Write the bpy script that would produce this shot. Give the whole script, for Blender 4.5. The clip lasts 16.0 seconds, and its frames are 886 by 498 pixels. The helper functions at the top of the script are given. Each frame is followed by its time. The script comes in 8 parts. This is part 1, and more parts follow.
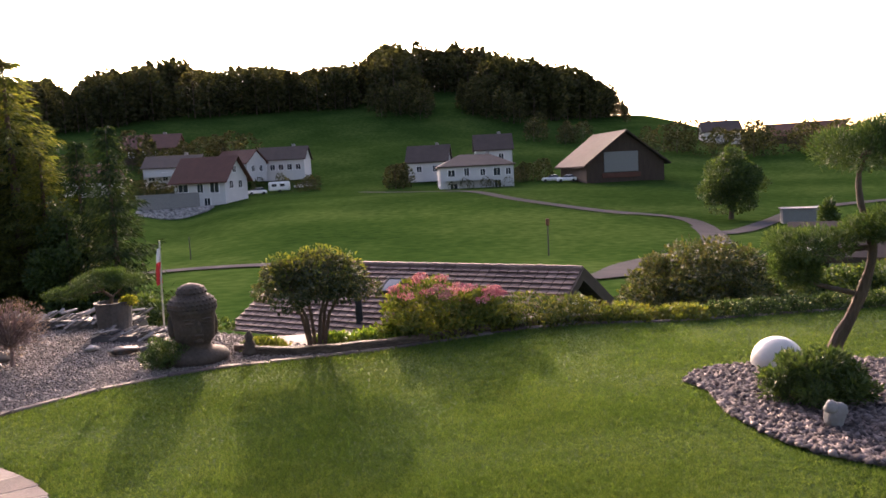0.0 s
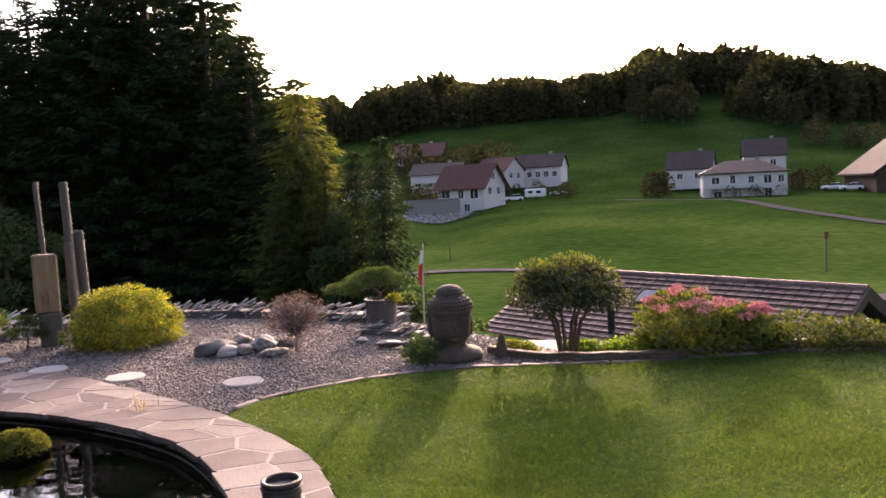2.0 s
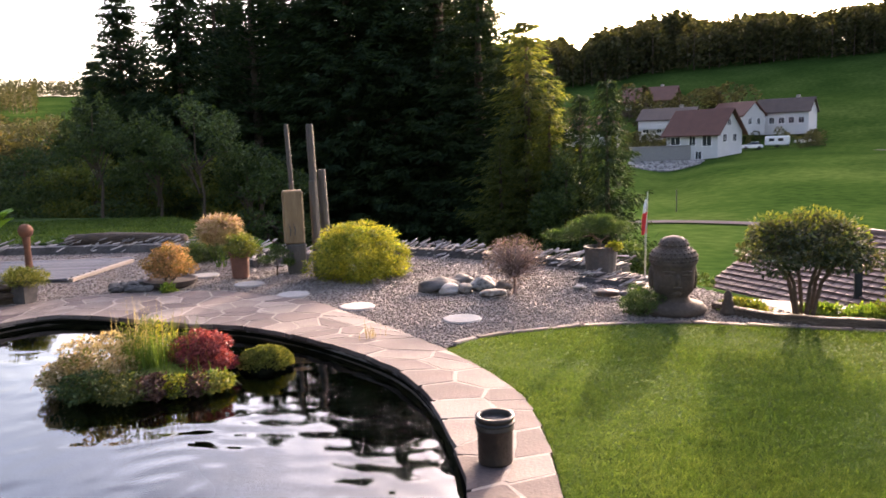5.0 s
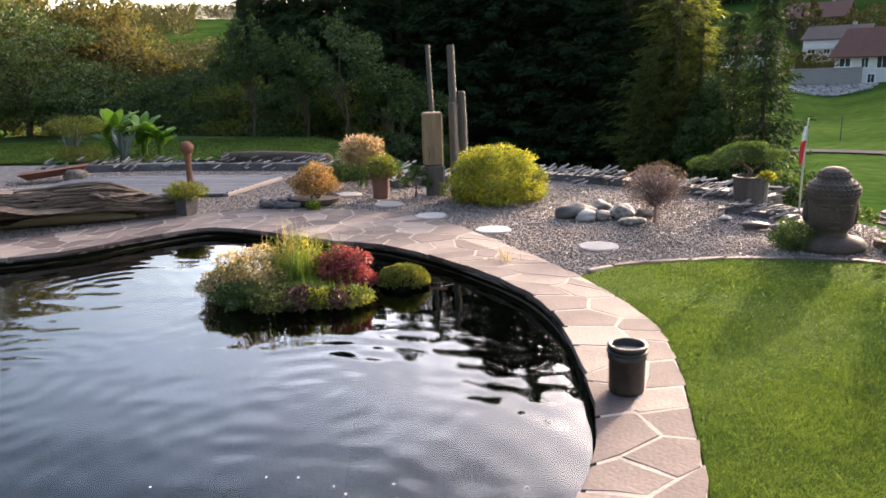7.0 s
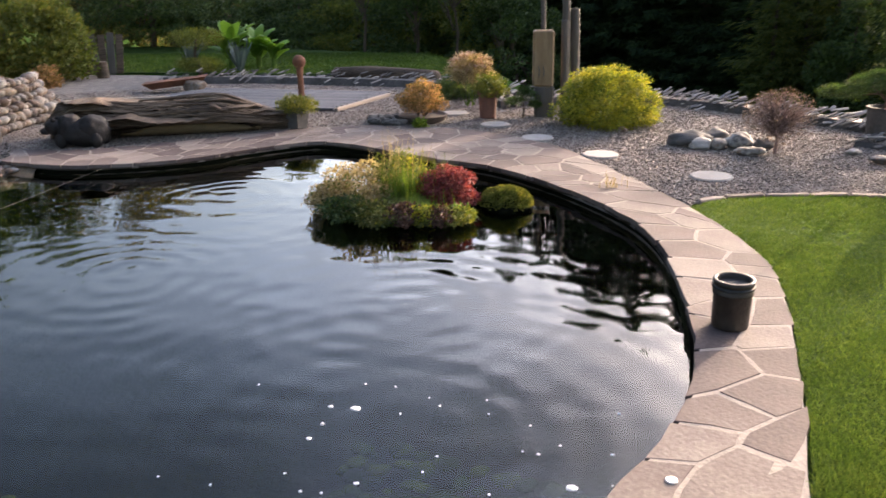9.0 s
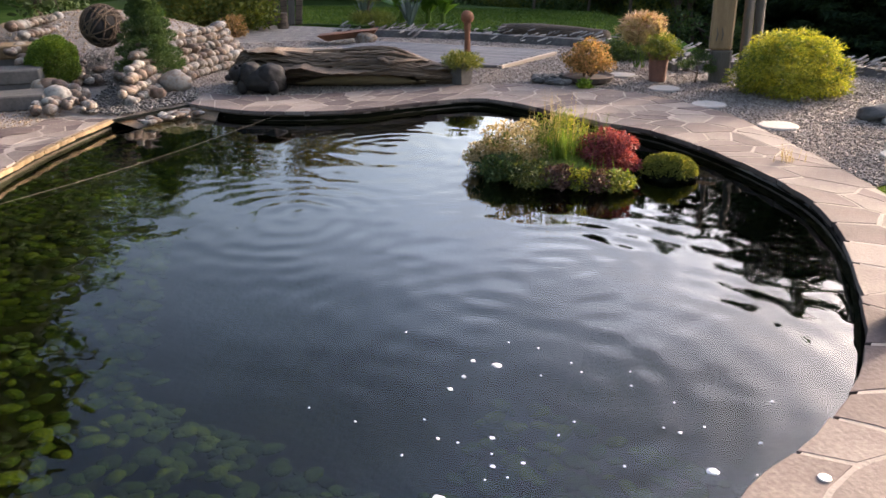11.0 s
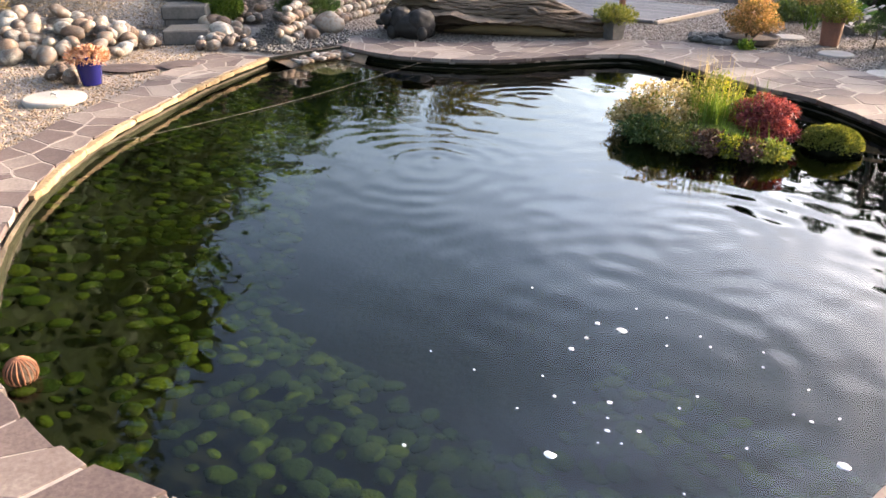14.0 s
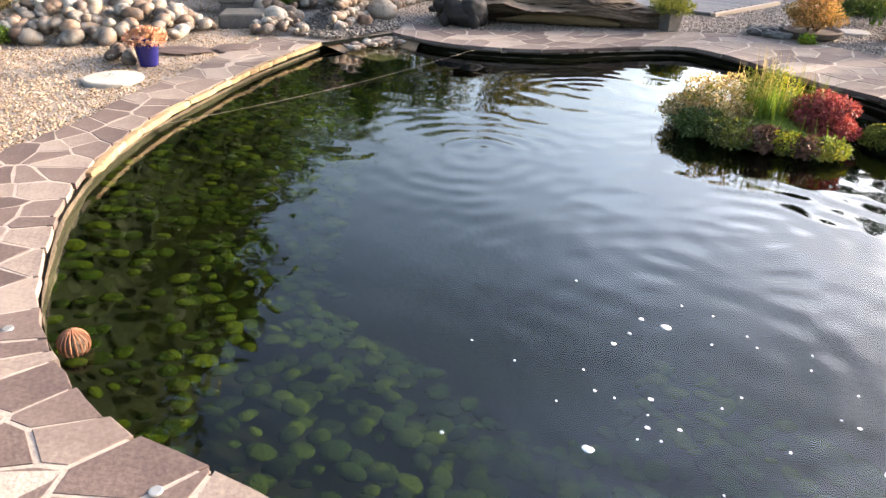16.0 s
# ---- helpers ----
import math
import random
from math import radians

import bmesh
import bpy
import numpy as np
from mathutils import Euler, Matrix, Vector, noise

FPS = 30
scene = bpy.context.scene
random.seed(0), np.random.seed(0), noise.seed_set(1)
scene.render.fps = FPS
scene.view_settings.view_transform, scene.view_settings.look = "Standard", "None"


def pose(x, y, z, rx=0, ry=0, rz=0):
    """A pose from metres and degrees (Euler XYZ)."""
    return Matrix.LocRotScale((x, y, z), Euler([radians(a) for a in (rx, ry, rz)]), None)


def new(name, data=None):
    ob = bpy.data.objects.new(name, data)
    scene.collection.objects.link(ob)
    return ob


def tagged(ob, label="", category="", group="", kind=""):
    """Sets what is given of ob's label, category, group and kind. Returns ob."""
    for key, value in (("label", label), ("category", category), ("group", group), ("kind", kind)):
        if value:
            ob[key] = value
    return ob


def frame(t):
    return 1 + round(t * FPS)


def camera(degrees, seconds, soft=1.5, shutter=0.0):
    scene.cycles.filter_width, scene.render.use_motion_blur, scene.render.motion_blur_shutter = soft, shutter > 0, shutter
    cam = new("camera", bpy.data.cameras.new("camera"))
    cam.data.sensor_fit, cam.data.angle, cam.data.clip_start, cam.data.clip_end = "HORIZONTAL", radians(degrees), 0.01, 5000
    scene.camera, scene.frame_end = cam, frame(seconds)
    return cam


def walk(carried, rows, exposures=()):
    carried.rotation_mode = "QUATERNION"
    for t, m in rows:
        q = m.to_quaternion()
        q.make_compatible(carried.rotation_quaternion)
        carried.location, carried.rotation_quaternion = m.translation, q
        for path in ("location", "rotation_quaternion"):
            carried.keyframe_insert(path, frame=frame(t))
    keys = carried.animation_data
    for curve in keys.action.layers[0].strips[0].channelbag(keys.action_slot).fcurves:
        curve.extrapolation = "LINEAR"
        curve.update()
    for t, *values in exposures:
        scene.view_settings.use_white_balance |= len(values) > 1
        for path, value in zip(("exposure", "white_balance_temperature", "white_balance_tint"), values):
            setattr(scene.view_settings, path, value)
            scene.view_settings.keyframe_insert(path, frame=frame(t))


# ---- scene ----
# The camera stands at one spot by the pond and turns from the valley to the water.
EYE = 1.65
cam = camera(59.7, 16.0, soft=1.55, shutter=0.4)
PATH = [
    (0.0, 84.230, 2.859, -43.576),
    (0.5, 84.690, 2.823, -40.928),
    (1.0, 85.399, 2.765, -33.911),
    (1.5, 85.659, 2.838, -28.580),
    (2.0, 85.655, 2.631, -24.805),
    (2.5, 85.524, 2.540, -22.689),
    (3.0, 85.383, 2.417, -20.047),
    (3.5, 85.111, 2.085, -15.417),
    (4.0, 84.462, 1.962, -13.025),
    (6.5, 78.175, 1.735, -0.363),
    (7.0, 76.930, 1.725, 1.858),
    (7.5, 75.503, 1.638, 3.819),
    (8.0, 74.023, 1.706, 5.374),
    (8.5, 72.732, 1.541, 6.446),
    (9.0, 71.283, 1.127, 9.895),
    (9.5, 70.325, 1.221, 13.512),
    (10.0, 69.584, 1.092, 16.726),
    (12.5, 67.001, 0.439, 27.768),
    (13.0, 66.312, 0.234, 29.478),
    (13.5, 65.736, 0.154, 31.282),
    (14.0, 65.126, 0.027, 32.885),
    (14.5, 64.683, -0.100, 33.999),
    (15.0, 64.456, -0.220, 35.240),
    (15.5, 64.358, -0.279, 35.857),
    (16.0, 64.281, -0.380, 36.720),
]
EXPOSURE = [(0.0, 1.22, 6650, 34), (1.5, 1.28, 6700, 36), (4.0, 1.8, 6850, 36), (6.5, 1.8, 6550, 21), (8.5, 1.6, 6600, 21), (10.0, 1.5, 6600, 21), (12.5, 1.86, 6680, 19), (16.0, 2.18, 6720, 16)]
walk(cam, [(t, pose(0, 0, EYE, rx, ry, rz)) for t, rx, ry, rz in PATH], EXPOSURE)

# ---- light: a low evening sun over the wooded hill, clear sky ----
SUN_BEARING, SUN_UP = 33.6, 13.0
world = bpy.data.worlds.new("sky")
scene.world = world
world.use_nodes = True
wn = world.node_tree.nodes
sky = wn.new("ShaderNodeTexSky")
sky.sky_type, sky.sun_disc = "NISHITA", False
sky.sun_elevation, sky.sun_rotation = radians(SUN_UP), radians(SUN_BEARING)
sky.air_density, sky.dust_density, sky.ozone_density = 1.0, 3.0, 1.0
wn["Background"].inputs["Strength"].default_value = 0.13
# thin high cloud over the whole sky
dirs, cirrus, veil, lit = wn.new("ShaderNodeTexCoord"), wn.new("ShaderNodeTexNoise"), wn.new("ShaderNodeMapRange"), wn.new("ShaderNodeMixRGB")
wide = wn.new("ShaderNodeMapping")
wide.inputs["Scale"].default_value = (1.0, 1.0, 2.6)
world.node_tree.links.new(dirs.outputs["Generated"], wide.inputs["Vector"])
world.node_tree.links.new(wide.outputs[0], cirrus.inputs["Vector"])
cirrus.inputs["Scale"].default_value, cirrus.inputs["Detail"].default_value, cirrus.inputs["Roughness"].default_value = 2.6, 6.0, 0.55
veil.inputs["From Min"].default_value, veil.inputs["From Max"].default_value = 0.2, 0.78
world.node_tree.links.new(cirrus.outputs["Fac"], veil.inputs["Value"])
lit.blend_type = "ADD"
bright = wn.new("ShaderNodeVectorMath")
bright.operation = "SCALE"
# the veil scatters most light forward, so it is brightest round the sun
glow, lobe, gain_up = wn.new("ShaderNodeVectorMath"), wn.new("ShaderNodeMath"), wn.new("ShaderNodeMath")
glow.operation, lobe.operation, gain_up.operation = "DOT_PRODUCT", "POWER", "MULTIPLY_ADD"
glow.inputs[1].default_value = (math.sin(radians(SUN_BEARING)), math.cos(radians(SUN_BEARING)), math.sin(radians(SUN_UP)))
lobe.use_clamp, lobe.inputs[1].default_value = True, 2.2
gain_up.inputs[1].default_value, gain_up.inputs[2].default_value = 7.5, 0.05
world.node_tree.links.new(dirs.outputs["Generated"], glow.inputs[0])
above = wn.new("ShaderNodeMath")
above.operation, above.inputs[1].default_value = "MAXIMUM", 0.0
world.node_tree.links.new(glow.outputs["Value"], above.inputs[0])
world.node_tree.links.new(above.outputs[0], lobe.inputs[0])
world.node_tree.links.new(lobe.outputs[0], gain_up.inputs[0])
world.node_tree.links.new(gain_up.outputs[0], bright.inputs["Scale"])
world.node_tree.links.new(sky.outputs[0], bright.inputs[0])
world.node_tree.links.new(bright.outputs[0], lit.inputs[2])
world.node_tree.links.new(veil.outputs[0], lit.inputs[0])
world.node_tree.links.new(sky.outputs[0], lit.inputs[1])
world.node_tree.links.new(lit.outputs[0], wn["Background"].inputs["Color"])
sun_lamp = bpy.data.lights.new("sun", "SUN")
sun_lamp.energy, sun_lamp.angle, sun_lamp.color = 3.6, radians(0.6), (1.0, 0.83, 0.62)
sun = new("sun", sun_lamp)
to_sun = Vector((math.sin(radians(SUN_BEARING)) * math.cos(radians(SUN_UP)), math.cos(radians(SUN_BEARING)) * math.cos(radians(SUN_UP)), math.sin(radians(SUN_UP))))
sun.matrix_world = Matrix.Translation(to_sun * 60) @ to_sun.to_track_quat("Z", "Y").to_matrix().to_4x4()

# ---- materials ----
def material(name, colours, scale=4.0, rough=0.8, bump=0.3, detail_scale=None, metal=0.0, spread=0.5, vary=0.0, translucent=0.0, bump_dist=0.01, stretch=None, spec=0.4, island=0.0):
    """Two noises at two scales mix the colours; the finer one also gives relief."""
    m = bpy.data.materials.new(name)
    m.use_nodes = True
    nt = m.node_tree
    n, l = nt.nodes, nt.links
    b = n["Principled BSDF"]
    b.inputs["Roughness"].default_value, b.inputs["Metallic"].default_value = rough, metal
    b.inputs["Specular IOR Level"].default_value = spec
    tc = n.new("ShaderNodeTexCoord")
    mp = n.new("ShaderNodeMapping")
    l.new(tc.outputs["Object"], mp.inputs["Vector"])
    if stretch:
        mp.inputs["Scale"].default_value = stretch
    big, fine = n.new("ShaderNodeTexNoise"), n.new("ShaderNodeTexNoise")
    for tex, sc in ((big, scale), (fine, detail_scale or scale * 9)):
        tex.inputs["Scale"].default_value = sc
        tex.inputs["Detail"].default_value = 5
        l.new(mp.outputs[0], tex.inputs["Vector"])
    ramp = n.new("ShaderNodeValToRGB")
    ramp.color_ramp.elements[0].position = 0.5 - spread / 2
    ramp.color_ramp.elements[1].position = 0.5 + spread / 2
    ramp.color_ramp.elements[0].color = (*colours[0], 1)
    ramp.color_ramp.elements[1].color = (*colours[-1], 1)
    for k, c in enumerate(colours[1:-1]):
        e = ramp.color_ramp.elements.new(0.5 - spread / 2 + spread * (k + 1) / (len(colours) - 1))
        e.color = (*c, 1)
    mix = n.new("ShaderNodeMath")
    mix.operation = "MULTIPLY_ADD"
    mix.inputs[1].default_value = 0.45
    l.new(fine.outputs["Fac"], mix.inputs[0])
    half = n.new("ShaderNodeMath")
    half.operation = "MULTIPLY"
    half.inputs[1].default_value = 0.55
    l.new(big.outputs["Fac"], half.inputs[0])
    l.new(half.outputs[0], mix.inputs[2])
    value = mix.outputs[0]
    for amount, node, out in ((vary, "ShaderNodeObjectInfo", "Random"), (island, "ShaderNodeNewGeometry", "Random Per Island")):
        if amount:
            info, off = n.new(node), n.new("ShaderNodeMath")
            off.operation = "MULTIPLY_ADD"
            off.inputs[1].default_value = amount
            l.new(info.outputs[out], off.inputs[0])
            shift = n.new("ShaderNodeMath")
            shift.operation = "SUBTRACT"
            shift.inputs[1].default_value = amount / 2
            l.new(value, off.inputs[2])
            l.new(off.outputs[0], shift.inputs[0])
            value = shift.outputs[0]
    l.new(value, ramp.inputs["Fac"])
    l.new(ramp.outputs["Color"], b.inputs["Base Color"])
    if bump:
        bp = n.new("ShaderNodeBump")
        bp.inputs["Strength"].default_value, bp.inputs["Distance"].default_value = bump, bump_dist
        l.new(fine.outputs["Fac"], bp.inputs["Height"])
        l.new(bp.outputs["Normal"], b.inputs["Normal"])
    if translucent:
        tr, ms = n.new("ShaderNodeBsdfTranslucent"), n.new("ShaderNodeMixShader")
        gain = n.new("ShaderNodeMixRGB")
        gain.blend_type, gain.inputs[0].default_value = "MULTIPLY", 1.0
        gain.inputs[2].default_value = (1.5, 1.45, 0.7, 1)
        l.new(ramp.outputs["Color"], gain.inputs[1])
        l.new(gain.outputs[0], tr.inputs["Color"])
        ms.inputs[0].default_value = translucent
        l.new(b.outputs[0], ms.inputs[1])
        l.new(tr.outputs[0], ms.inputs[2])
        l.new(ms.outputs[0], n["Material Output"].inputs["Surface"])
    return m


def plain(name, colour, rough=0.5, metal=0.0, **kw):
    return material(name, [tuple(c * 0.88 for c in colour), tuple(min(1, c * 1.1) for c in colour)], 3, rough, 0.15, 30, metal, **kw)


M = {
    "meadow": material("meadow_grass", [(0.012, 0.03, 0.007), (0.026, 0.053, 0.012), (0.05, 0.08, 0.021)], 0.05, 1.0, 0.8, 0.9, spread=0.36, bump_dist=0.12, spec=0.0),
    "lawn": material("lawn_soil_and_grass", [(0.024, 0.05, 0.009), (0.046, 0.082, 0.015)], 1.5, 0.95, 0.5, 40, spec=0.1),
    "blade": material("grass_blades", [(0.036, 0.076, 0.014), (0.066, 0.114, 0.022), (0.108, 0.15, 0.038)], 0.9, 0.75, 0, 5, translucent=0.45, island=0.5, spec=0.2),
    "gravel": material("grey_gravel", [(0.085, 0.074, 0.067), (0.185, 0.16, 0.142), (0.31, 0.272, 0.238)], 6, 0.85, 0.8, 45, spread=0.35, bump_dist=0.03),
    "pebble": material("gravel_stones", [(0.105, 0.088, 0.08), (0.18, 0.15, 0.132), (0.26, 0.217, 0.187), (0.37, 0.325, 0.285)], 2, 0.85, 0.2, 40, island=0.8, spread=0.8, spec=0.2),
    "tan_pebble": material("tan_gravel_stones", [(0.12, 0.08, 0.05), (0.23, 0.165, 0.11), (0.36, 0.285, 0.205)], 2, 0.75, 0.2, 40, island=0.9, spread=0.8),
    "flag": material("pink_sandstone", [(0.05, 0.034, 0.033), (0.084, 0.061, 0.056), (0.12, 0.094, 0.084), (0.185, 0.154, 0.136)], 2.3, 0.85, 0.42, 46, vary=0.6, spread=0.62, bump_dist=0.007),
    "mortar": material("pale_mortar", [(0.17, 0.145, 0.128), (0.3, 0.26, 0.228)], 3, 0.9, 0.5, 40),
    "edge": material("ochre_cut_stone", [(0.1, 0.062, 0.03), (0.185, 0.128, 0.068), (0.28, 0.21, 0.125)], 6, 0.85, 0.7, 40, vary=0.3),
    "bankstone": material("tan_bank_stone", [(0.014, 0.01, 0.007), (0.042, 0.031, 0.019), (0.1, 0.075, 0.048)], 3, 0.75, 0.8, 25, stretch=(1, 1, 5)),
    "plume": material("cream_pink_plumes", [(0.3, 0.17, 0.12), (0.46, 0.31, 0.23), (0.55, 0.43, 0.32)], 6, 0.8, 0, 20, translucent=0.3, island=0.5),
    "wetstone": material("damp_dark_wall_stone", [(0.014, 0.010, 0.008), (0.06, 0.041, 0.023), (0.19, 0.125, 0.066)], 3, 0.65, 0.7, 25, vary=0.4, stretch=(1, 1, 7)),
    "liner": material("pond_liner_with_algae", [(0.002, 0.003, 0.0015), (0.005, 0.006, 0.003), (0.011, 0.011, 0.006)], 3, 0.9, 0.4, 20, spec=0.05),
    "algae": material("algae_cobbles", [(0.002, 0.004, 0.0008), (0.008, 0.016, 0.001), (0.028, 0.038, 0.003)], 9, 0.95, 0.6, 60, island=0.55, spread=0.7, bump_dist=0.02, spec=0.05),
    "bark": material("bark", [(0.05, 0.035, 0.025), (0.11, 0.08, 0.055)], 4, 0.9, 0.8, 30, stretch=(3, 3, 0.6), bump_dist=0.02),
    "spruce": material("spruce_needles", [(0.010, 0.022, 0.010), (0.022, 0.042, 0.016), (0.045, 0.07, 0.022)], 0.4, 0.8, 0, 3, translucent=0.18, island=0.4, spec=0.15),
    "larch": material("larch_needles", [(0.038, 0.058, 0.012), (0.072, 0.094, 0.02), (0.13, 0.138, 0.03)], 0.4, 0.7, 0, 3, translucent=0.5, island=0.5),
    "leaf_yellow": material("leaves_turning_yellow", [(0.05, 0.075, 0.012), (0.10, 0.125, 0.02), (0.17, 0.16, 0.03)], 0.4, 0.7, 0, 3, translucent=0.35, island=0.4),
    "olive": material("olive_brown_autumn_leaves", [(0.045, 0.048, 0.016), (0.095, 0.088, 0.028), (0.16, 0.13, 0.04)], 0.5, 0.7, 0, 3, translucent=0.35, island=0.5),
    "leaf": material("green_leaves", [(0.022, 0.045, 0.012), (0.045, 0.078, 0.018), (0.075, 0.11, 0.028)], 0.6, 0.65, 0, 3, translucent=0.3, island=0.5),
    "leaf_far": material("far_wood_leaves", [(0.03, 0.034, 0.016), (0.05, 0.054, 0.024), (0.085, 0.08, 0.038)], 0.06, 0.85, 0, 0.4, translucent=0.25, island=0.5, spec=0.1),
    "gold": material("golden_thuja", [(0.075, 0.115, 0.012), (0.19, 0.215, 0.02), (0.4, 0.36, 0.035)], 1.2, 0.7, 0, 6, translucent=0.35, island=0.5),
    "orange": material("orange_spirea", [(0.13, 0.1, 0.035), (0.29, 0.17, 0.065), (0.42, 0.24, 0.13)], 3, 0.7, 0, 12, translucent=0.35, island=0.6),
    "peach": material("peach_pink_flowers", [(0.24, 0.09, 0.055), (0.37, 0.18, 0.12), (0.45, 0.29, 0.22)], 6, 0.7, 0, 20, translucent=0.25, island=0.5),
    "red": material("red_maple", [(0.065, 0.010, 0.014), (0.16, 0.024, 0.034), (0.27, 0.06, 0.072)], 2, 0.65, 0, 12, translucent=0.3, island=0.5),
    "brownleaf": material("brown_twigs", [(0.12, 0.083, 0.075), (0.23, 0.165, 0.15), (0.33, 0.245, 0.22)], 3, 0.85, 0, 12, translucent=0.15, island=0.5),
    "straw": material("dry_seedheads", [(0.2, 0.14, 0.065), (0.36, 0.27, 0.14), (0.5, 0.4, 0.24)], 3, 0.8, 0, 12, translucent=0.3, island=0.5),
    "fresh": material("fresh_green_leaves", [(0.05, 0.10, 0.012), (0.10, 0.17, 0.02), (0.18, 0.24, 0.035)], 3, 0.6, 0, 12, translucent=0.4, island=0.5),
    "pine": material("pine_needles", [(0.022, 0.05, 0.014), (0.045, 0.085, 0.02), (0.08, 0.12, 0.03)], 3, 0.7, 0, 12, translucent=0.25, island=0.5),
    "pink": material("pink_flowers", [(0.27, 0.07, 0.14), (0.39, 0.14, 0.22), (0.49, 0.26, 0.33)], 8, 0.7, 0, 30, translucent=0.2, island=0.5),
    "cream": material("cream_flowers", [(0.45, 0.42, 0.2), (0.65, 0.6, 0.4)], 8, 0.7, 0, 30, translucent=0.2, island=0.5),
    "moss": material("moss", [(0.05, 0.075, 0.01), (0.13, 0.16, 0.02), (0.24, 0.25, 0.05)], 5, 0.95, 0.9, 60, bump_dist=0.03),
    "bark_leaf": material("brown_purple_leaves", [(0.03, 0.015, 0.012), (0.075, 0.035, 0.025), (0.12, 0.06, 0.04)], 4, 0.6, 0, 20, translucent=0.2, island=0.5),
    "bronze_leaf": material("bronze_green_leaves", [(0.022, 0.034, 0.012), (0.046, 0.06, 0.02), (0.09, 0.087, 0.032)], 2, 0.6, 0, 8, translucent=0.3, island=0.6),
    "leaf_mix": material("sunlit_and_dark_leaves", [(0.03, 0.048, 0.013), (0.06, 0.078, 0.018), (0.115, 0.115, 0.028)], 0.7, 0.7, 0, 4, translucent=0.35, island=0.6),
    "moss_leaf": material("moss_tips", [(0.07, 0.085, 0.012), (0.15, 0.16, 0.025), (0.25, 0.24, 0.05)], 6, 0.9, 0, 30, translucent=0.2, island=0.5),
    "boulder": material("river_boulders", [(0.03, 0.028, 0.027), (0.095, 0.057, 0.036), (0.13, 0.105, 0.085), (0.32, 0.3, 0.27), (0.06, 0.056, 0.054), (0.13, 0.08, 0.05), (0.22, 0.2, 0.175), (0.17, 0.11, 0.065)], 1.5, 0.7, 0.4, 22, vary=0.9, spread=1.0),
    "statue": material("weathered_cast_stone", [(0.036, 0.027, 0.021), (0.074, 0.055, 0.043), (0.12, 0.092, 0.074)], 5, 0.9, 0.6, 35),
    "darkstone": material("dark_basalt_statue", [(0.006, 0.005, 0.005), (0.016, 0.013, 0.012)], 6, 0.75, 0.5, 40),
    "concrete": material("grey_concrete", [(0.16, 0.155, 0.15), (0.28, 0.27, 0.26)], 5, 0.85, 0.4, 50),
    "pipe": material("wet_dark_pipe", [(0.012, 0.009, 0.007), (0.03, 0.022, 0.017), (0.055, 0.043, 0.032)], 6, 0.5, 0.5, 30),
    "disc": material("pale_stepping_stone", [(0.24, 0.225, 0.205), (0.35, 0.33, 0.305)], 5, 0.8, 0.3, 50),
    "oldwood": material("weathered_grey_wood", [(0.014, 0.009, 0.007), (0.058, 0.04, 0.027), (0.12, 0.086, 0.06), (0.26, 0.205, 0.155)], 3, 0.85, 1.0, 16, stretch=(0.6, 2, 5), bump_dist=0.02),
    "newwood": material("carved_tan_wood", [(0.12, 0.074, 0.038), (0.2, 0.132, 0.07), (0.29, 0.205, 0.115)], 3, 0.7, 0.4, 18, stretch=(4, 4, 0.5)),
    "timber": plain("pale_sawn_timber", (0.3, 0.25, 0.2), 0.75),
    "post": material("dark_weathered_post", [(0.05, 0.045, 0.04), (0.12, 0.105, 0.09)], 4, 0.85, 0.6, 24, stretch=(5, 5, 0.5)),
    "deck": material("dark_deck_boards", [(0.07, 0.07, 0.078), (0.14, 0.138, 0.145)], 3, 0.75, 0.4, 20, vary=0.35),
    "terracotta": material("terracotta", [(0.11, 0.05, 0.035), (0.19, 0.085, 0.058)], 5, 0.8, 0.3, 40),
    "rust": material("rusty_iron", [(0.09, 0.035, 0.018), (0.22, 0.095, 0.05)], 8, 0.85, 0.5, 50),
    "blueglaze": plain("blue_glazed_ceramic", (0.014, 0.014, 0.11), 0.15),
    "slate": material("slate_slabs", [(0.05, 0.044, 0.041), (0.125, 0.112, 0.103), (0.3, 0.27, 0.245)], 3, 0.7, 0.5, 25, vary=0.7, island=0.6),
    "rooftile": material("brown_roof_tiles", [(0.10, 0.06, 0.05), (0.165, 0.10, 0.08), (0.22, 0.14, 0.115)], 2, 0.75, 0.3, 18, vary=0.4, island=0.4),
    "redroof": material("red_clay_roof", [(0.075, 0.03, 0.02), (0.13, 0.05, 0.033)], 0.6, 0.8, 0.4, 3, bump_dist=0.05),
    "greyroof": material("grey_brown_roof", [(0.045, 0.031, 0.025), (0.085, 0.058, 0.046)], 0.6, 0.8, 0.4, 3, bump_dist=0.05),
    "barnroof": material("dark_weathered_barn_tiles", [(0.03, 0.02, 0.016), (0.06, 0.042, 0.034)], 0.6, 0.85, 0.5, 3, bump_dist=0.05),
    "render": material("white_house_render", [(0.46, 0.455, 0.45), (0.58, 0.57, 0.56)], 0.5, 0.9, 0.1, 6),
    "darktimber": material("dark_barn_timber", [(0.035, 0.022, 0.016), (0.075, 0.05, 0.035)], 0.8, 0.85, 0.4, 8, stretch=(4, 4, 0.6)),
    "greydoor": plain("grey_boarded_barn_front", (0.2, 0.2, 0.19), 0.8),
    "glass": plain("dark_window_glass", (0.03, 0.035, 0.045), 0.08),
    "white": plain("white_paint", (0.78, 0.78, 0.77), 0.35),
    "asphalt": material("pale_lane_asphalt", [(0.065, 0.062, 0.064), (0.105, 0.1, 0.1)], 0.5, 0.95, 0.2, 8, spec=0.0),
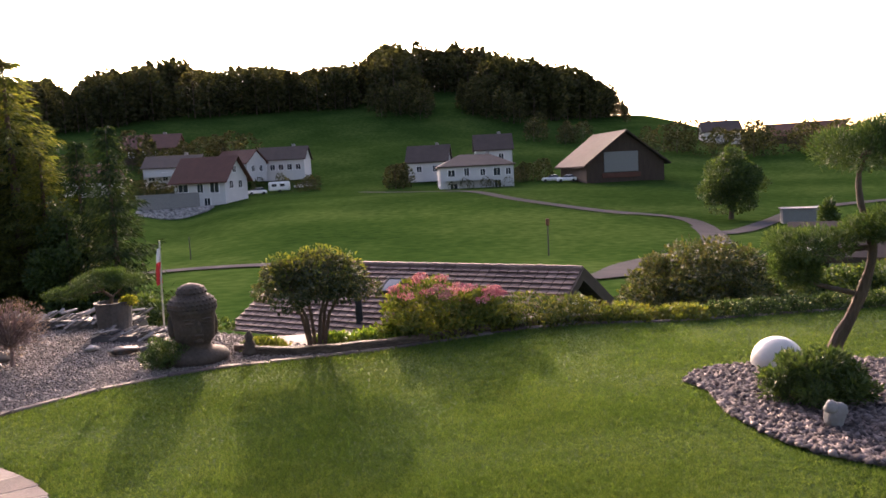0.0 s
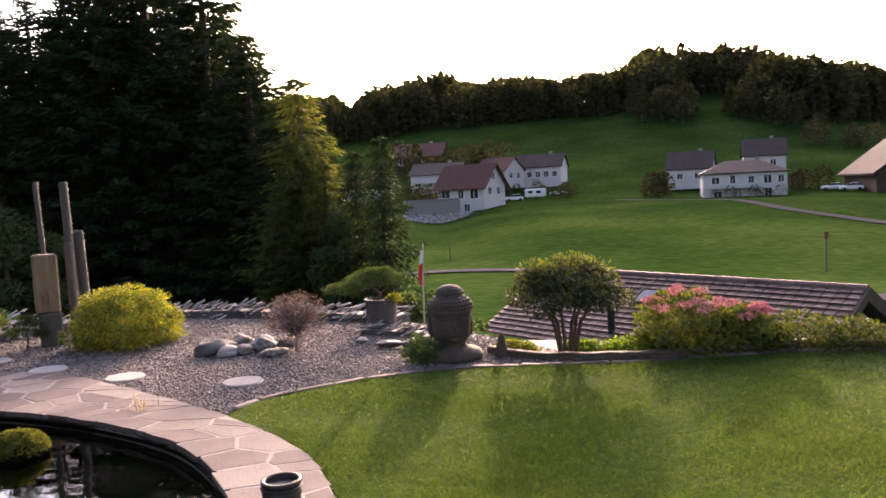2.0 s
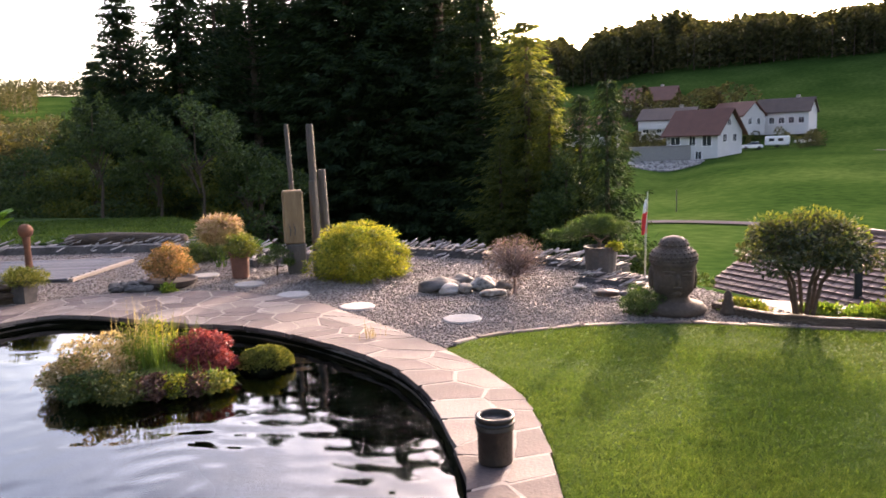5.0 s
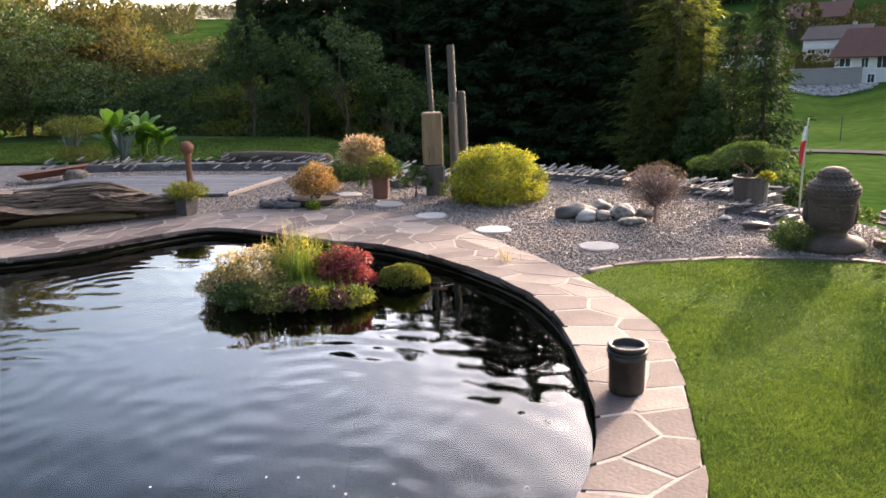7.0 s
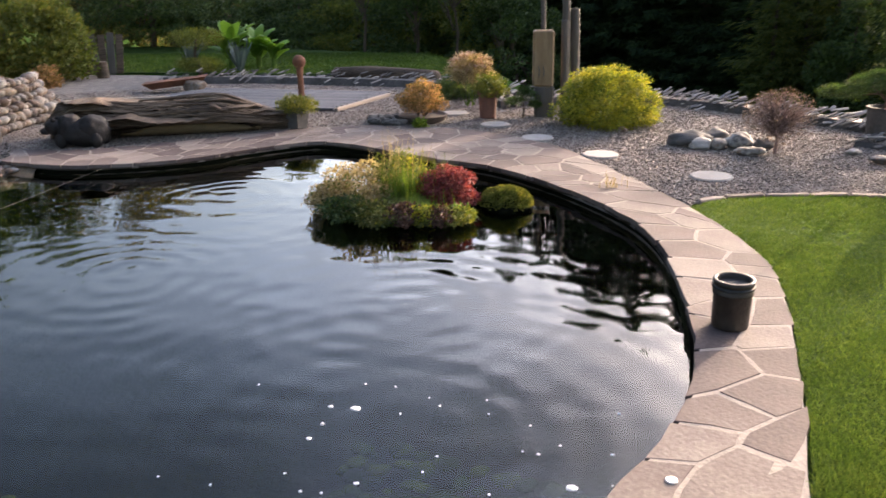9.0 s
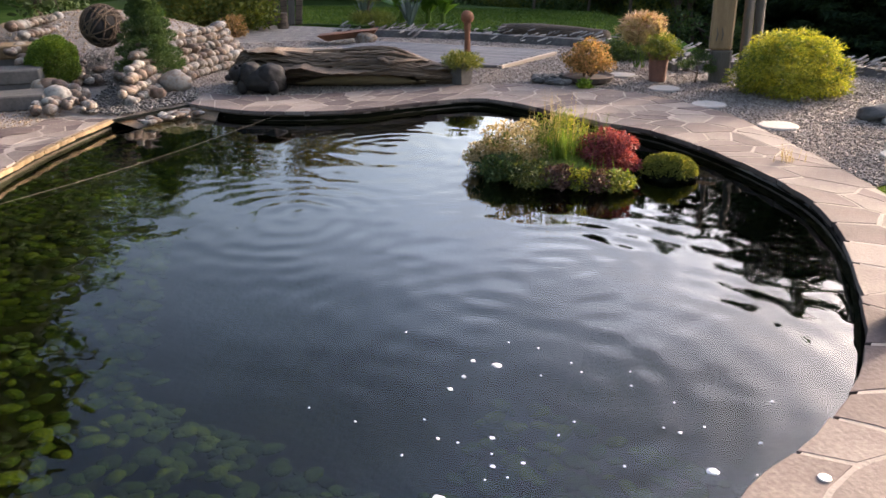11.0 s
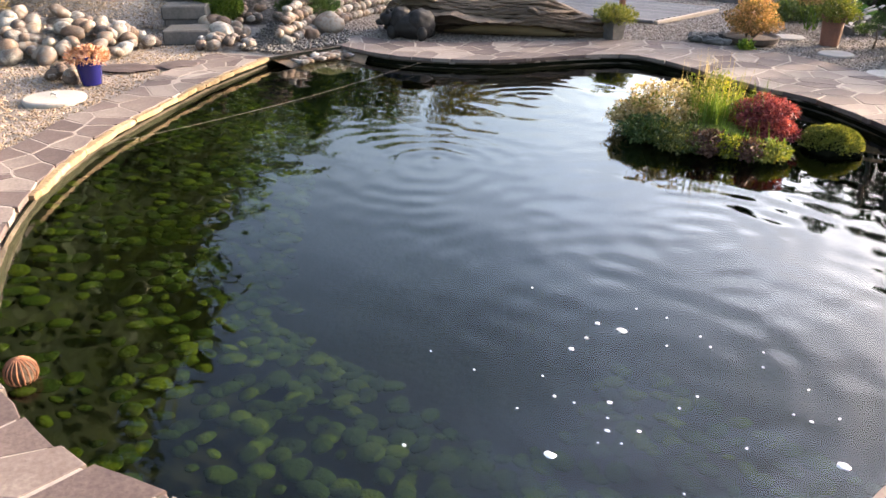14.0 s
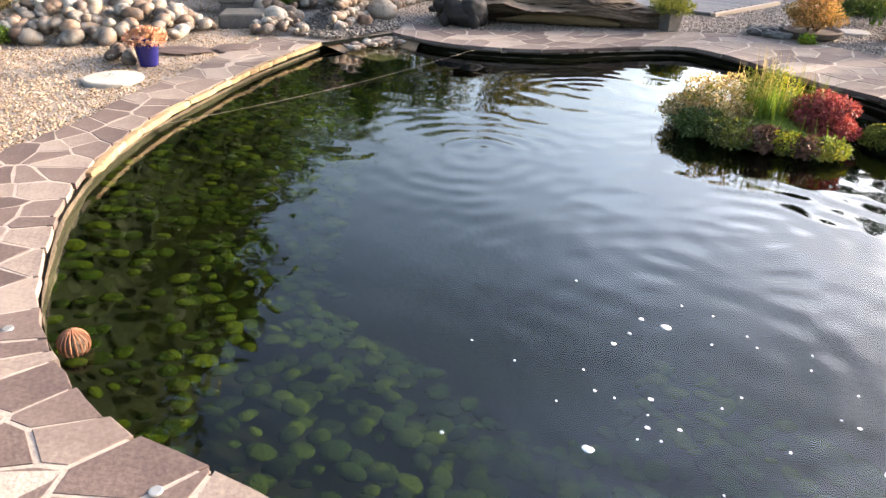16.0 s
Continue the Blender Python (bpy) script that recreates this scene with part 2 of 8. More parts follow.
    "globe": plain("opal_white_globe", (0.55, 0.52, 0.48), 0.35),
    "bark_mulch": material("bark_chips_and_stones", [(0.04, 0.03, 0.03), (0.09, 0.068, 0.063), (0.19, 0.15, 0.14)], 2, 0.85, 0.3, 40, island=0.9, spread=0.8),
    "darkstep": material("dark_dressed_stone", [(0.042, 0.04, 0.039), (0.08, 0.075, 0.07), (0.125, 0.113, 0.102)], 4, 0.85, 0.5, 30),
    "darkpebble": material("wet_dark_pebbles", [(0.03, 0.028, 0.026), (0.07, 0.062, 0.056), (0.13, 0.115, 0.10)], 2, 0.45, 0.2, 40, island=0.9, spread=0.8),
    "rubber": plain("black_rubber", (0.02, 0.02, 0.02), 0.7),
    "flagred": plain("red_cloth", (0.5, 0.03, 0.03), 0.8),
    "metal": plain("pale_metal", (0.5, 0.5, 0.5), 0.4, 0.8),
    "rope": plain("pale_rope", (0.11, 0.1, 0.085), 0.9),
    "stonewall": material("quarry_stone_wall", [(0.12, 0.115, 0.11), (0.25, 0.235, 0.22), (0.36, 0.34, 0.32)], 1.2, 0.9, 0.6, 4, bump_dist=0.1, island=0.6),
    "barewood": material("ochre_bare_wood", [(0.06, 0.042, 0.022), (0.12, 0.085, 0.042), (0.19, 0.14, 0.075)], 3, 0.75, 0.4, 14, stretch=(0.6, 2, 5)),
    "agave": material("agave_leaf", [(0.09, 0.12, 0.10), (0.17, 0.21, 0.18)], 3, 0.6, 0.1, 20),
    "skin": material("banana_leaf", [(0.10, 0.2, 0.025), (0.18, 0.32, 0.05)], 3, 0.5, 0.1, 20, translucent=0.4),
}

WATER = -0.1


# Water: clear, slightly green, with small wind ripples and rings.
def water_material():
    m = bpy.data.materials.new("pond_water")
    m.use_nodes = True
    n, l = m.node_tree.nodes, m.node_tree.links
    b = n["Principled BSDF"]
    b.inputs["Base Color"].default_value = (0.24, 0.35, 0.26, 1)
    b.inputs["Roughness"].default_value = 0.0
    b.inputs["IOR"].default_value = 1.333
    b.inputs["Transmission Weight"].default_value = 1.0
    tc, mp = n.new("ShaderNodeTexCoord"), n.new("ShaderNodeMapping")
    mp.inputs["Rotation"].default_value = (0, 0, radians(25))
    mp.inputs["Scale"].default_value = (0.55, 1.5, 1)
    l.new(tc.outputs["Object"], mp.inputs["Vector"])
    nz = n.new("ShaderNodeTexNoise")
    nz.inputs["Scale"].default_value, nz.inputs["Detail"].default_value = 2.4, 1.2
    l.new(mp.outputs[0], nz.inputs["Vector"])
    height = nz.outputs["Fac"]
    swirl = n.new("ShaderNodeTexNoise")
    swirl.inputs["Scale"].default_value, swirl.inputs["Detail"].default_value = 1.1, 1.0
    l.new(tc.outputs["Object"], swirl.inputs["Vector"])
    # rings that spread from two spots where something touched the surface
    for cx, cy, wide, high in ((-2.9, 4.3, 1.5, 0.16), (-0.99, 4.11, 2.2, 0.12), (-1.55, 5.2, 1.0, 0.07), (-0.7, 2.7, 4.2, 0.09), (-3.1, 6.3, 1.6, 0.11)):
        bent = n.new("ShaderNodeVectorMath")
        bent.operation = "MULTIPLY_ADD"
        bent.inputs[1].default_value = (0.25, 0.25, 0)
        l.new(swirl.outputs["Color"], bent.inputs[0])
        l.new(tc.outputs["Object"], bent.inputs[2])
        off = n.new("ShaderNodeVectorMath")
        off.operation = "DISTANCE"
        off.inputs[1].default_value = (cx + 0.125, cy + 0.125, WATER)
        l.new(bent.outputs[0], off.inputs[0])
        wave = n.new("ShaderNodeMath")
        wave.operation = "MULTIPLY"
        wave.inputs[1].default_value = 30.0
        l.new(off.outputs["Value"], wave.inputs[0])
        sine = n.new("ShaderNodeMath")
        sine.operation = "SINE"
        l.new(wave.outputs[0], sine.inputs[0])
        fade = n.new("ShaderNodeMapRange")
        fade.inputs["From Max"].default_value = wide
        fade.inputs["To Min"].default_value, fade.inputs["To Max"].default_value = high, 0.0
        l.new(off.outputs["Value"], fade.inputs["Value"])
        ring = n.new("ShaderNodeMath")
        ring.operation = "MULTIPLY_ADD"
        l.new(sine.outputs[0], ring.inputs[0])
        l.new(fade.outputs[0], ring.inputs[1])
        l.new(height, ring.inputs[2])
        height = ring.outputs[0]
    bp = n.new("ShaderNodeBump")
    bp.inputs["Strength"].default_value, bp.inputs["Distance"].default_value = 0.14, 0.05
    l.new(height, bp.inputs["Height"])
    l.new(bp.outputs["Normal"], b.inputs["Normal"])
    return m


M["water"] = water_material()

# ---- mesh helpers ----
rng = np.random.default_rng(7)


class Shape:
    """Collects vertices and faces of one mesh."""

    def __init__(self):
        self.v, self.f, self.n = [], [], 0

    def add(self, verts, faces, m=None):
        verts = np.asarray(verts, float).reshape(-1, 3)
        if m is not None:
            a = np.array(m)
            verts = verts @ a[:3, :3].T + a[:3, 3]
        self.v.append(verts)
        self.f += [tuple(int(i) + self.n for i in f) for f in faces]
        self.n += len(verts)
        return self

    def box(self, sx, sy, sz, m=None, c=0.0):
        """A box on its base centre, with chamfered edges."""
        c = c or min(sx, sy, sz) * 0.06
        x, y = sx / 2, sy / 2
        rings = []
        for z, e in ((0, c), (c, 0), (sz - c, 0), (sz, c)):
            k = c if e == 0 else c + e * 0.6
            rings.append([(x - e, y - k, z), (x - k, y - e, z), (-x + k, y - e, z), (-x + e, y - k, z), (-x + e, -y + k, z), (-x + k, -y + e, z), (x - k, -y + e, z), (x - e, -y + k, z)])
        return self.rings(rings, m)

    def rings(self, rings, m=None, caps=True):
        """Skin over rings of equal length."""
        k, v, f = len(rings[0]), [p for r in rings for p in r], []
        for i in range(len(rings) - 1):
            for j in range(k):
                f.append((i * k + j, i * k + (j + 1) % k, (i + 1) * k + (j + 1) % k, (i + 1) * k + j))
        if caps:
            f += [tuple(range(k))[::-1], tuple((len(rings) - 1) * k + j for j in range(k))]
        return self.add(v, f, m)

    def lathe(self, profile, k=20, m=None, caps=True):
        return self.rings([[(r * math.cos(2 * math.pi * j / k), r * math.sin(2 * math.pi * j / k), z) for j in range(k)] for r, z in profile], m, caps)

    def tube(self, pts, radii, k=8, m=None):
        pts = [Vector(p) for p in pts]
        rings = []
        for i, p in enumerate(pts):
            d = (pts[min(i + 1, len(pts) - 1)] - pts[max(i - 1, 0)]).normalized()
            side = d.orthogonal().normalized()
            if rings:
                side = (old - d * old.dot(d)).normalized()
            old, up = side, d.cross(side)
            rings.append([tuple(p + (side * math.cos(a) + up * math.sin(a)) * radii[i]) for a in [2 * math.pi * j / k for j in range(k)]])
        return self.rings(rings, m)

    def blob(self, size, seed=0, rough=0.15, level=2, m=None, flat=None, freq=1.3):
        """A rounded stone or clump: an uneven ball."""
        v, f = BALLS[level]
        out = []
        for p in v:
            d = 1 + rough * noise.noise(Vector(p) * freq + Vector((seed * 7.3, seed * 1.7, seed))) * 2
            q = Vector((p[0] * size[0] * d, p[1] * size[1] * d, p[2] * size[2] * d))
            if flat is not None:
                q.z = max(q.z, -flat)
            out.append(q)
        return self.add(out, f, m)

    def mesh(self, name, mat, smooth=False):
        me = bpy.data.meshes.new(name)
        me.from_pydata(np.concatenate(self.v).tolist(), [], self.f)
        me.materials.append(mat)
        if smooth:
            me.polygons.foreach_set("use_smooth", [True] * len(me.polygons))
        me.update()
        return me


def ball(level):
    bm = bmesh.new()
    bmesh.ops.create_icosphere(bm, subdivisions=level, radius=1)
    out = [tuple(v.co) for v in bm.verts], [tuple(v.index for v in f.verts) for f in bm.faces]
    bm.free()
    return out


BALLS = {k: ball(k) for k in (1, 2, 3, 4, 5)}


def quads_mesh(name, verts, mat, k=4):
    """A mesh of loose faces of k corners each, from an array of corners."""
    n = len(verts) // k
    me = bpy.data.meshes.new(name)
    me.vertices.add(len(verts))
    me.vertices.foreach_set("co", np.asarray(verts, np.float32).ravel())
    me.loops.add(len(verts))
    me.loops.foreach_set("vertex_index", np.arange(len(verts), dtype=np.int32))
    me.polygons.add(n)
    me.polygons.foreach_set("loop_start", np.arange(0, n * k, k, dtype=np.int32))
    me.materials.append(mat)
    me.update()
    me.validate()
    return me


def unit(a):
    return a / np.maximum(np.linalg.norm(a, axis=-1, keepdims=True), 1e-9)


def leaf_corners(p, along, length, width, rnd):
    """Pointed leaves: base at p, running along the given directions."""
    n = len(p)
    along = unit(along)
    side = unit(np.cross(along, unit(rnd.normal(size=(n, 3)))))
    length = np.broadcast_to(np.asarray(length, float), (n,))[:, None]
    width = np.broadcast_to(np.asarray(width, float), (n,))[:, None]
    mid = p + along * length * 0.5
    return np.stack([p, mid + side * width / 2, p + along * length, mid - side * width / 2], 1).reshape(-1, 3)


def thing(name, label, category, group="", kind="", loc=(0, 0, 0), rz=0.0, scale=1.0):
    ob = new(name)
    ob.empty_display_size = 0.2
    ob.location, ob.rotation_euler = loc, (0, 0, radians(rz))
    ob.scale = (scale,) * 3 if np.isscalar(scale) else scale
    return tagged(ob, label, category, group, kind)


def part(name, shape, mat, parent, label="", smooth=False):
    me = shape.mesh(name, mat, smooth) if isinstance(shape, Shape) else shape
    ob = new(name, me)
    ob.parent = parent
    if label:
        ob["label"] = label
    return ob


def solo(name, shape, mat, label, category, group="", kind="", smooth=False, loc=(0, 0, 0), rz=0.0):
    me = shape.mesh(name, mat, smooth) if isinstance(shape, Shape) else shape
    ob = new(name, me)
    ob.location, ob.rotation_euler = loc, (0, 0, radians(rz))
    return tagged(ob, label, category, group, kind)


def polar(bearing, r, z=0.0):
    return Vector((r * math.sin(radians(bearing)), r * math.cos(radians(bearing)), z))


def spline(points, step):
    """A smooth line through points, with corners about step apart."""
    p = [np.array(q, float) for q in points]
    out = []
    for i in range(len(p) - 1):
        a, b, c, d = p[max(i - 1, 0)], p[i], p[i + 1], p[min(i + 2, len(p) - 1)]
        n = max(1, int(np.linalg.norm(c - b) / step))
        for k in range(n):
            t = k / n
            out.append(0.5 * (2 * b + (c - a) * t + (2 * a - 5 * b + 4 * c - d) * t * t + (3 * b - a - 3 * c + d) * t ** 3))
    return out + [p[-1]]


def inside(x, y, poly):
    """Whether points lie in a polygon (arrays)."""
    x, y = np.asarray(x), np.asarray(y)
    hit = np.zeros(x.shape, bool)
    q = np.asarray(poly)
    for (x0, y0), (x1, y1) in zip(q, np.roll(q, -1, 0)):
        cross = ((y0 > y) != (y1 > y)) & (x < (x1 - x0) * (y - y0) / ((y1 - y0) or 1e-9) + x0)
        hit ^= cross
    return hit


def away(x, y, poly, closed=True):
    """Distance of points to a polygon's outline."""
    p = np.stack([np.asarray(x, float), np.asarray(y, float)], -1)
    q = np.asarray(poly, float)
    best = np.full(p.shape[:-1], 1e9)
    for a, b in zip(q if closed else q[:-1], np.roll(q, -1, 0) if closed else q[1:]):
        ab = b - a
        t = np.clip(((p - a) @ ab) / max(ab @ ab, 1e-9), 0, 1)
        best = np.minimum(best, np.linalg.norm(p - a - t[..., None] * ab, axis=-1))
    return best


# ---- the plan: pond rim (inner and outer edge of its paving), lawn, terrace ----
FAR_BAND = [((-0.8, 1.08), (-0.9, -0.35)), ((-0.3, 1.25), (0.45, 0.2)), ((0.0, 1.7), (0.68, 1.4)), ((0.14, 2.24), (0.82, 2.35)), ((0.4, 2.75), (0.93, 2.85)), ((0.56, 3.3), (1.03, 3.4)),
            ((0.62, 4.1), (1.15, 4.15)), ((0.58, 4.9), (1.18, 4.85)), ((0.42, 5.6), (1.0, 5.6)), ((0.07, 6.25), (0.82, 6.15)), ((-0.37, 6.85), (0.35, 7.2)), ((-0.9, 7.37), (-0.2, 8.3)),
            ((-1.44, 7.62), (-0.75, 8.9)), ((-1.95, 7.93), (-1.4, 9.33)), ((-2.44, 8.26), (-2.1, 9.54)), ((-2.99, 8.43), (-2.8, 9.5)), ((-3.53, 7.99), (-3.5, 9.2)), ((-4.07, 7.38), (-4.3, 8.6)),
            ((-4.74, 7.06), (-4.9, 8.1)), ((-5.28, 6.98), (-5.6, 7.75)), ((-6.03, 7.11), (-6.3, 7.75))]
LEFT_BAND = [((-6.3, 6.16), (-6.95, 5.95)), ((-6.02, 5.21), (-6.6, 5.05)), ((-5.7, 4.39), (-6.2, 4.3)), ((-5.3, 3.51), (-5.85, 3.45)), ((-5.03, 3.03), (-5.55, 2.95)), ((-4.63, 2.47), (-5.3, 2.3)),
             ((-4.28, 2.1), (-5.1, 1.6)), ((-3.96, 1.82), (-4.8, 1.05)), ((-3.54, 1.53), (-4.4, 0.5)), ((-3.14, 1.28), (-3.9, 0.05)), ((-2.66, 1.09), (-3.2, -0.3)), ((-2.1, 1.0), (-2.3, -0.45)),
             ((-1.44, 1.08), (-1.55, -0.42)), ((-0.8, 1.08), (-0.9, -0.35))]
far_in = spline([p[0] for p in FAR_BAND], 0.12)
left_in = spline([p[0] for p in LEFT_BAND], 0.12)
INLET = [(-6.2, 6.95), (-6.3, 6.6)]
RIM = [tuple(p) for p in far_in] + INLET + [tuple(p) for p in left_in[:-1]]
LAWN_EDGE = spline([(0.82, 2.35), (0.93, 2.85), (1.03, 3.4), (1.15, 4.15), (1.18, 4.85), (1.0, 5.6), (0.84, 6.02), (1.1, 6.3), (1.77, 6.46), (2.51, 6.5), (3.0, 6.42), (3.56, 6.15), (4.1, 5.83), (4.92, 5.53), (5.88, 5.25),
                    (6.42, 4.9), (6.95, 4.25), (7.6, 3.7), (8.3, 3.15), (9.2, 2.5), (11, 1.0)], 0.2)
BED = [tuple(p) for p in spline([(5.14, 2.9), (5.0, 2.62), (4.75, 2.42), (4.5, 2.1), (4.32, 1.75), (4.3, 1.4), (4.5, 0.9), (5.2, 0.6), (6.2, 0.9), (6.7, 1.5), (6.55, 2.0), (6.3, 2.35), (5.9, 2.7), (5.5, 2.95), (5.14, 2.9)], 0.15)]
TERRACE = [(11.5, 0.8), (9.5, 2.7), (8.4, 3.5), (7.2, 4.5), (6.6, 5.3), (5.2, 6.0), (4.45, 6.8), (4.0, 8.6), (3.0, 10.5), (2.0, 11.6), (1.0, 12.3), (-1.3, 13.8), (-2.0, 17), (-4, 21), (-12, 25), (-30, 25), (-40, -30), (30, -30), (30, -3)]

# ---- the ground: terrace, bank, valley meadow and hills as one sheet ----
RS = np.array([0, 12, 20, 40, 65, 100, 150, 190, 260, 330, 400, 600, 1200, 4000.0])
HILLS = [
    (-180, [0, 0, 0, 0, 0, 0, 1, 2, 4, 8, 12, 20, 25, 25]),
    (-45, [0, 0, 0, -0.5, -1, -1, 0, 2, 5, 9, 13, 22, 28, 25]),
    (-20, [0, -0.5, -1.2, -3, -5, -6, -5, -3, 4, 12, 20, 42, 60, 60]),
    (0, [0, -1.2, -2.5, -4, -5, -5, -4, -2, 6, 16, 26, 42, 50, 40]),
    (20, [0, -1.5, -2.7, -4.2, -4.9, -4.4, -2.6, 0.2, 12, 26, 38, 44, 30, 20]),
    (24.5, [0, -1.5, -2.75, -4.3, -5.0, -5.5, -4.7, 0.0, 12, 27, 40, 46, 30, 20]),
    (28.5, [0, -1.5, -2.8, -4.35, -5.0, -4.6, -2.9, -0.3, 12, 28, 42, 47, 30, 20]),
    (32, [0, -1.5, -2.8, -4.4, -5.0, -4.3, -2.3, -0.6, 12, 29, 43, 48, 30, 20]),
    (44, [0, -1.5, -2.8, -4.6, -5.3, -4.6, -2.4, -1.6, 11, 29, 44, 50, 30, 20]),
    (57, [0, -1.5, -2.8, -4.8, -5.6, -5.2, -2.9, -0.6, 7, 16, 25, 32, 20, 15]),
    (65, [0, -1.5, -2.8, -5, -6, -6, -4.2, -2.2, 3.5, 8, 13, 18, 14, 10]),
    (74, [0, -1.5, -2.8, -5, -6, -6.2, -4.8, -2.8, 1.5, 4, 7, 12, 10, 8]),
    (110, [0, -0.5, -1, -2, -3, -3, -2, -1, 2, 4, 7, 12, 12, 10]),
    (180, [0, 0, 0, 0, 0, 0, 1, 2, 4, 8, 12, 20, 25, 25]),
]
HB = np.array([h[0] for h in HILLS], float)
HZ = np.array([h[1] for h in HILLS], float)


def ground(x, y):
    x, y = np.atleast_1d(np.asarray(x, float)), np.atleast_1d(np.asarray(y, float))
    r, b = np.hypot(x, y), np.degrees(np.arctan2(x, y))
    i = np.clip(np.searchsorted(HB, b, "right") - 1, 0, len(HB) - 2)
    t = (b - HB[i]) / (HB[i + 1] - HB[i])
    t = t * t * (3 - 2 * t)
    j = np.clip(np.searchsorted(RS, r, "right") - 1, 0, len(RS) - 2)
    u = np.clip((r - RS[j]) / (RS[j + 1] - RS[j]), 0, 1)
    u = u + 0.35 * (u * u * (3 - 2 * u) - u)
    z = (HZ[i, j] * (1 - t) + HZ[i + 1, j] * t) * (1 - u) + (HZ[i, j + 1] * (1 - t) + HZ[i + 1, j + 1] * t) * u
    d = np.where(inside(x, y, TERRACE), 0, away(x, y, TERRACE))
    s = np.clip(d / 7.0, 0, 1)
    z = z * s * (2 - s)
    far = np.clip((r - 30) / 60, 0, 1)
    z = z + far * 0.5 * np.sin(x * 0.045 + 1.0) * np.cos(y * 0.038)
    return z - 0.035


def gz(x, y):
    return float(ground(x, y)[0])


def build_ground():
    radii = np.concatenate([np.linspace(0.3, 12, 100), 12 * (4000 / 12) ** np.linspace(0.012, 1, 130)])
    angles = np.radians(np.arange(0, 360, 0.8))
    rr, aa = np.meshgrid(radii, angles, indexing="ij")
    x, y = rr * np.sin(aa), rr * np.cos(aa)
    z = ground(x.ravel(), y.ravel()).reshape(x.shape)
    na, nr = len(angles), len(radii)
    idx = np.arange(nr * na).reshape(nr, na)
    f = np.stack([idx[:-1], idx[1:], np.roll(idx, -1, 1)[1:], np.roll(idx, -1, 1)[:-1]], -1).reshape(-1, 4)
    pts = np.stack([x, y, z], -1).reshape(-1, 3)
    mid = pts[f].mean(1)
    hole = inside(mid[:, 0], mid[:, 1], RIM) | ((away(mid[:, 0], mid[:, 1], RIM) < 0.22) & (np.hypot(mid[:, 0], mid[:, 1]) > 0.9))
    s = Shape().add(pts, f[~hole])
    return s.mesh("ground", M["meadow"], True)


ground_ob = tagged(new("ground", build_ground()), "green meadow valley and hills around the garden", "ground", kind="structure")


def flat_sheet(name, poly, z, mat, label, category, kind="structure", res=0.0):
    bm = bmesh.new()
    vs = [bm.verts.new((p[0], p[1], z)) for p in poly]
    bm.faces.new(vs)
    bmesh.ops.triangulate(bm, faces=bm.faces[:])
    me = bpy.data.meshes.new(name)
    bm.normal_update()
    bm.faces.ensure_lookup_table()
    if bm.faces[0].normal.z < 0:
        bmesh.ops.reverse_faces(bm, faces=bm.faces[:])
    bm.to_mesh(me)
    bm.free()
    me.materials.append(mat)
    return tagged(new(name, me), label, category, kind=kind)


# ---- lawn ----
LAWN = [tuple(p) for p in LAWN_EDGE] + [(14, -3), (12, -12), (-2, -14), (-3.6, -0.9), (-2.3, -0.6), (-0.9, -0.5), (0.4, 0.1), (0.68, 1.4)]
lawn = flat_sheet("lawn", LAWN, -0.012, M["lawn"], "short mown green lawn beside the pond", "lawn")


def build_blades():
    n = 900000
    r = 2.0 * (11 / 2.0) ** rng.random(n)
    b = np.radians(rng.uniform(8, 84, n))
    x, y = r * np.sin(b), r * np.cos(b)
    ok = inside(x, y, LAWN) & ~inside(x, y, BED)
    x, y = x[ok], y[ok]
    p = np.stack([x, y, np.full(len(x), -0.014)], 1)
    tall = rng.uniform(0.012, 0.024, len(x)) * (0.75 + 0.5 * (np.sin(x * 3.1 + 2 * np.sin(y * 2.3)) * 0.5 + 0.5))
    lean = rng.normal(0, 0.65, (len(x), 3))
    lean[:, 2] = 1
    tip = p + lean * tall[:, None]
    side = unit(np.stack([rng.normal(size=len(x)), rng.normal(size=len(x)), np.zeros(len(x))], 1)) * (0.0011 + 0.00045 * np.hypot(x, y) * rng.uniform(0.6, 1.3, len(x)))[:, None]
    return quads_mesh("grass_blades", np.stack([p - side, p + side, tip], 1).reshape(-1, 3), M["blade"], 3)


grass = tagged(new("grass", build_blades()), "short dense green lawn grass blades", "grass", kind="stuff")

# ---- gravel ----
GRAVEL = [tuple(p) for p in spline([(0.85, 6.1), (0.35, 7.2), (-0.2, 8.3), (-0.75, 8.9), (-1.4, 9.33), (-2.1, 9.54), (-2.8, 9.5), (-3.5, 9.2), (-4.3, 8.6), (-4.9, 8.1), (-5.6, 7.75), (-6.3, 7.75)], 0.3)] + \
    [(-7.3, 8.0), (-9, 11), (-9.5, 15.6), (-6, 15.4), (-3, 15.2), (-1.2, 13.4), (1.0, 12.0), (1.9, 11.4), (2.9, 10.3), (3.7, 9.0), (4.05, 7.6), (4.2, 6.6), (4.1, 5.95), (3.56, 6.25), (3.0, 6.5), (2.51, 6.58), (1.77, 6.54), (1.1, 6.38)]
gravel = flat_sheet("gravel_bed", GRAVEL, -0.02, M["gravel"], "grey gravel bed between lawn and pond", "gravel")
TAN = [(-6.85, 6.0), (-6.55, 5.05), (-6.15, 4.3), (-5.8, 3.45), (-5.5, 2.95), (-5.25, 2.3), (-5.05, 1.6), (-4.75, 1.05), (-4.3, 0.4), (-6, -2), (-12, -1), (-14, 4), (-13, 9), (-9.5, 9.5), (-8.0, 7.2), (-7.2, 6.4)]
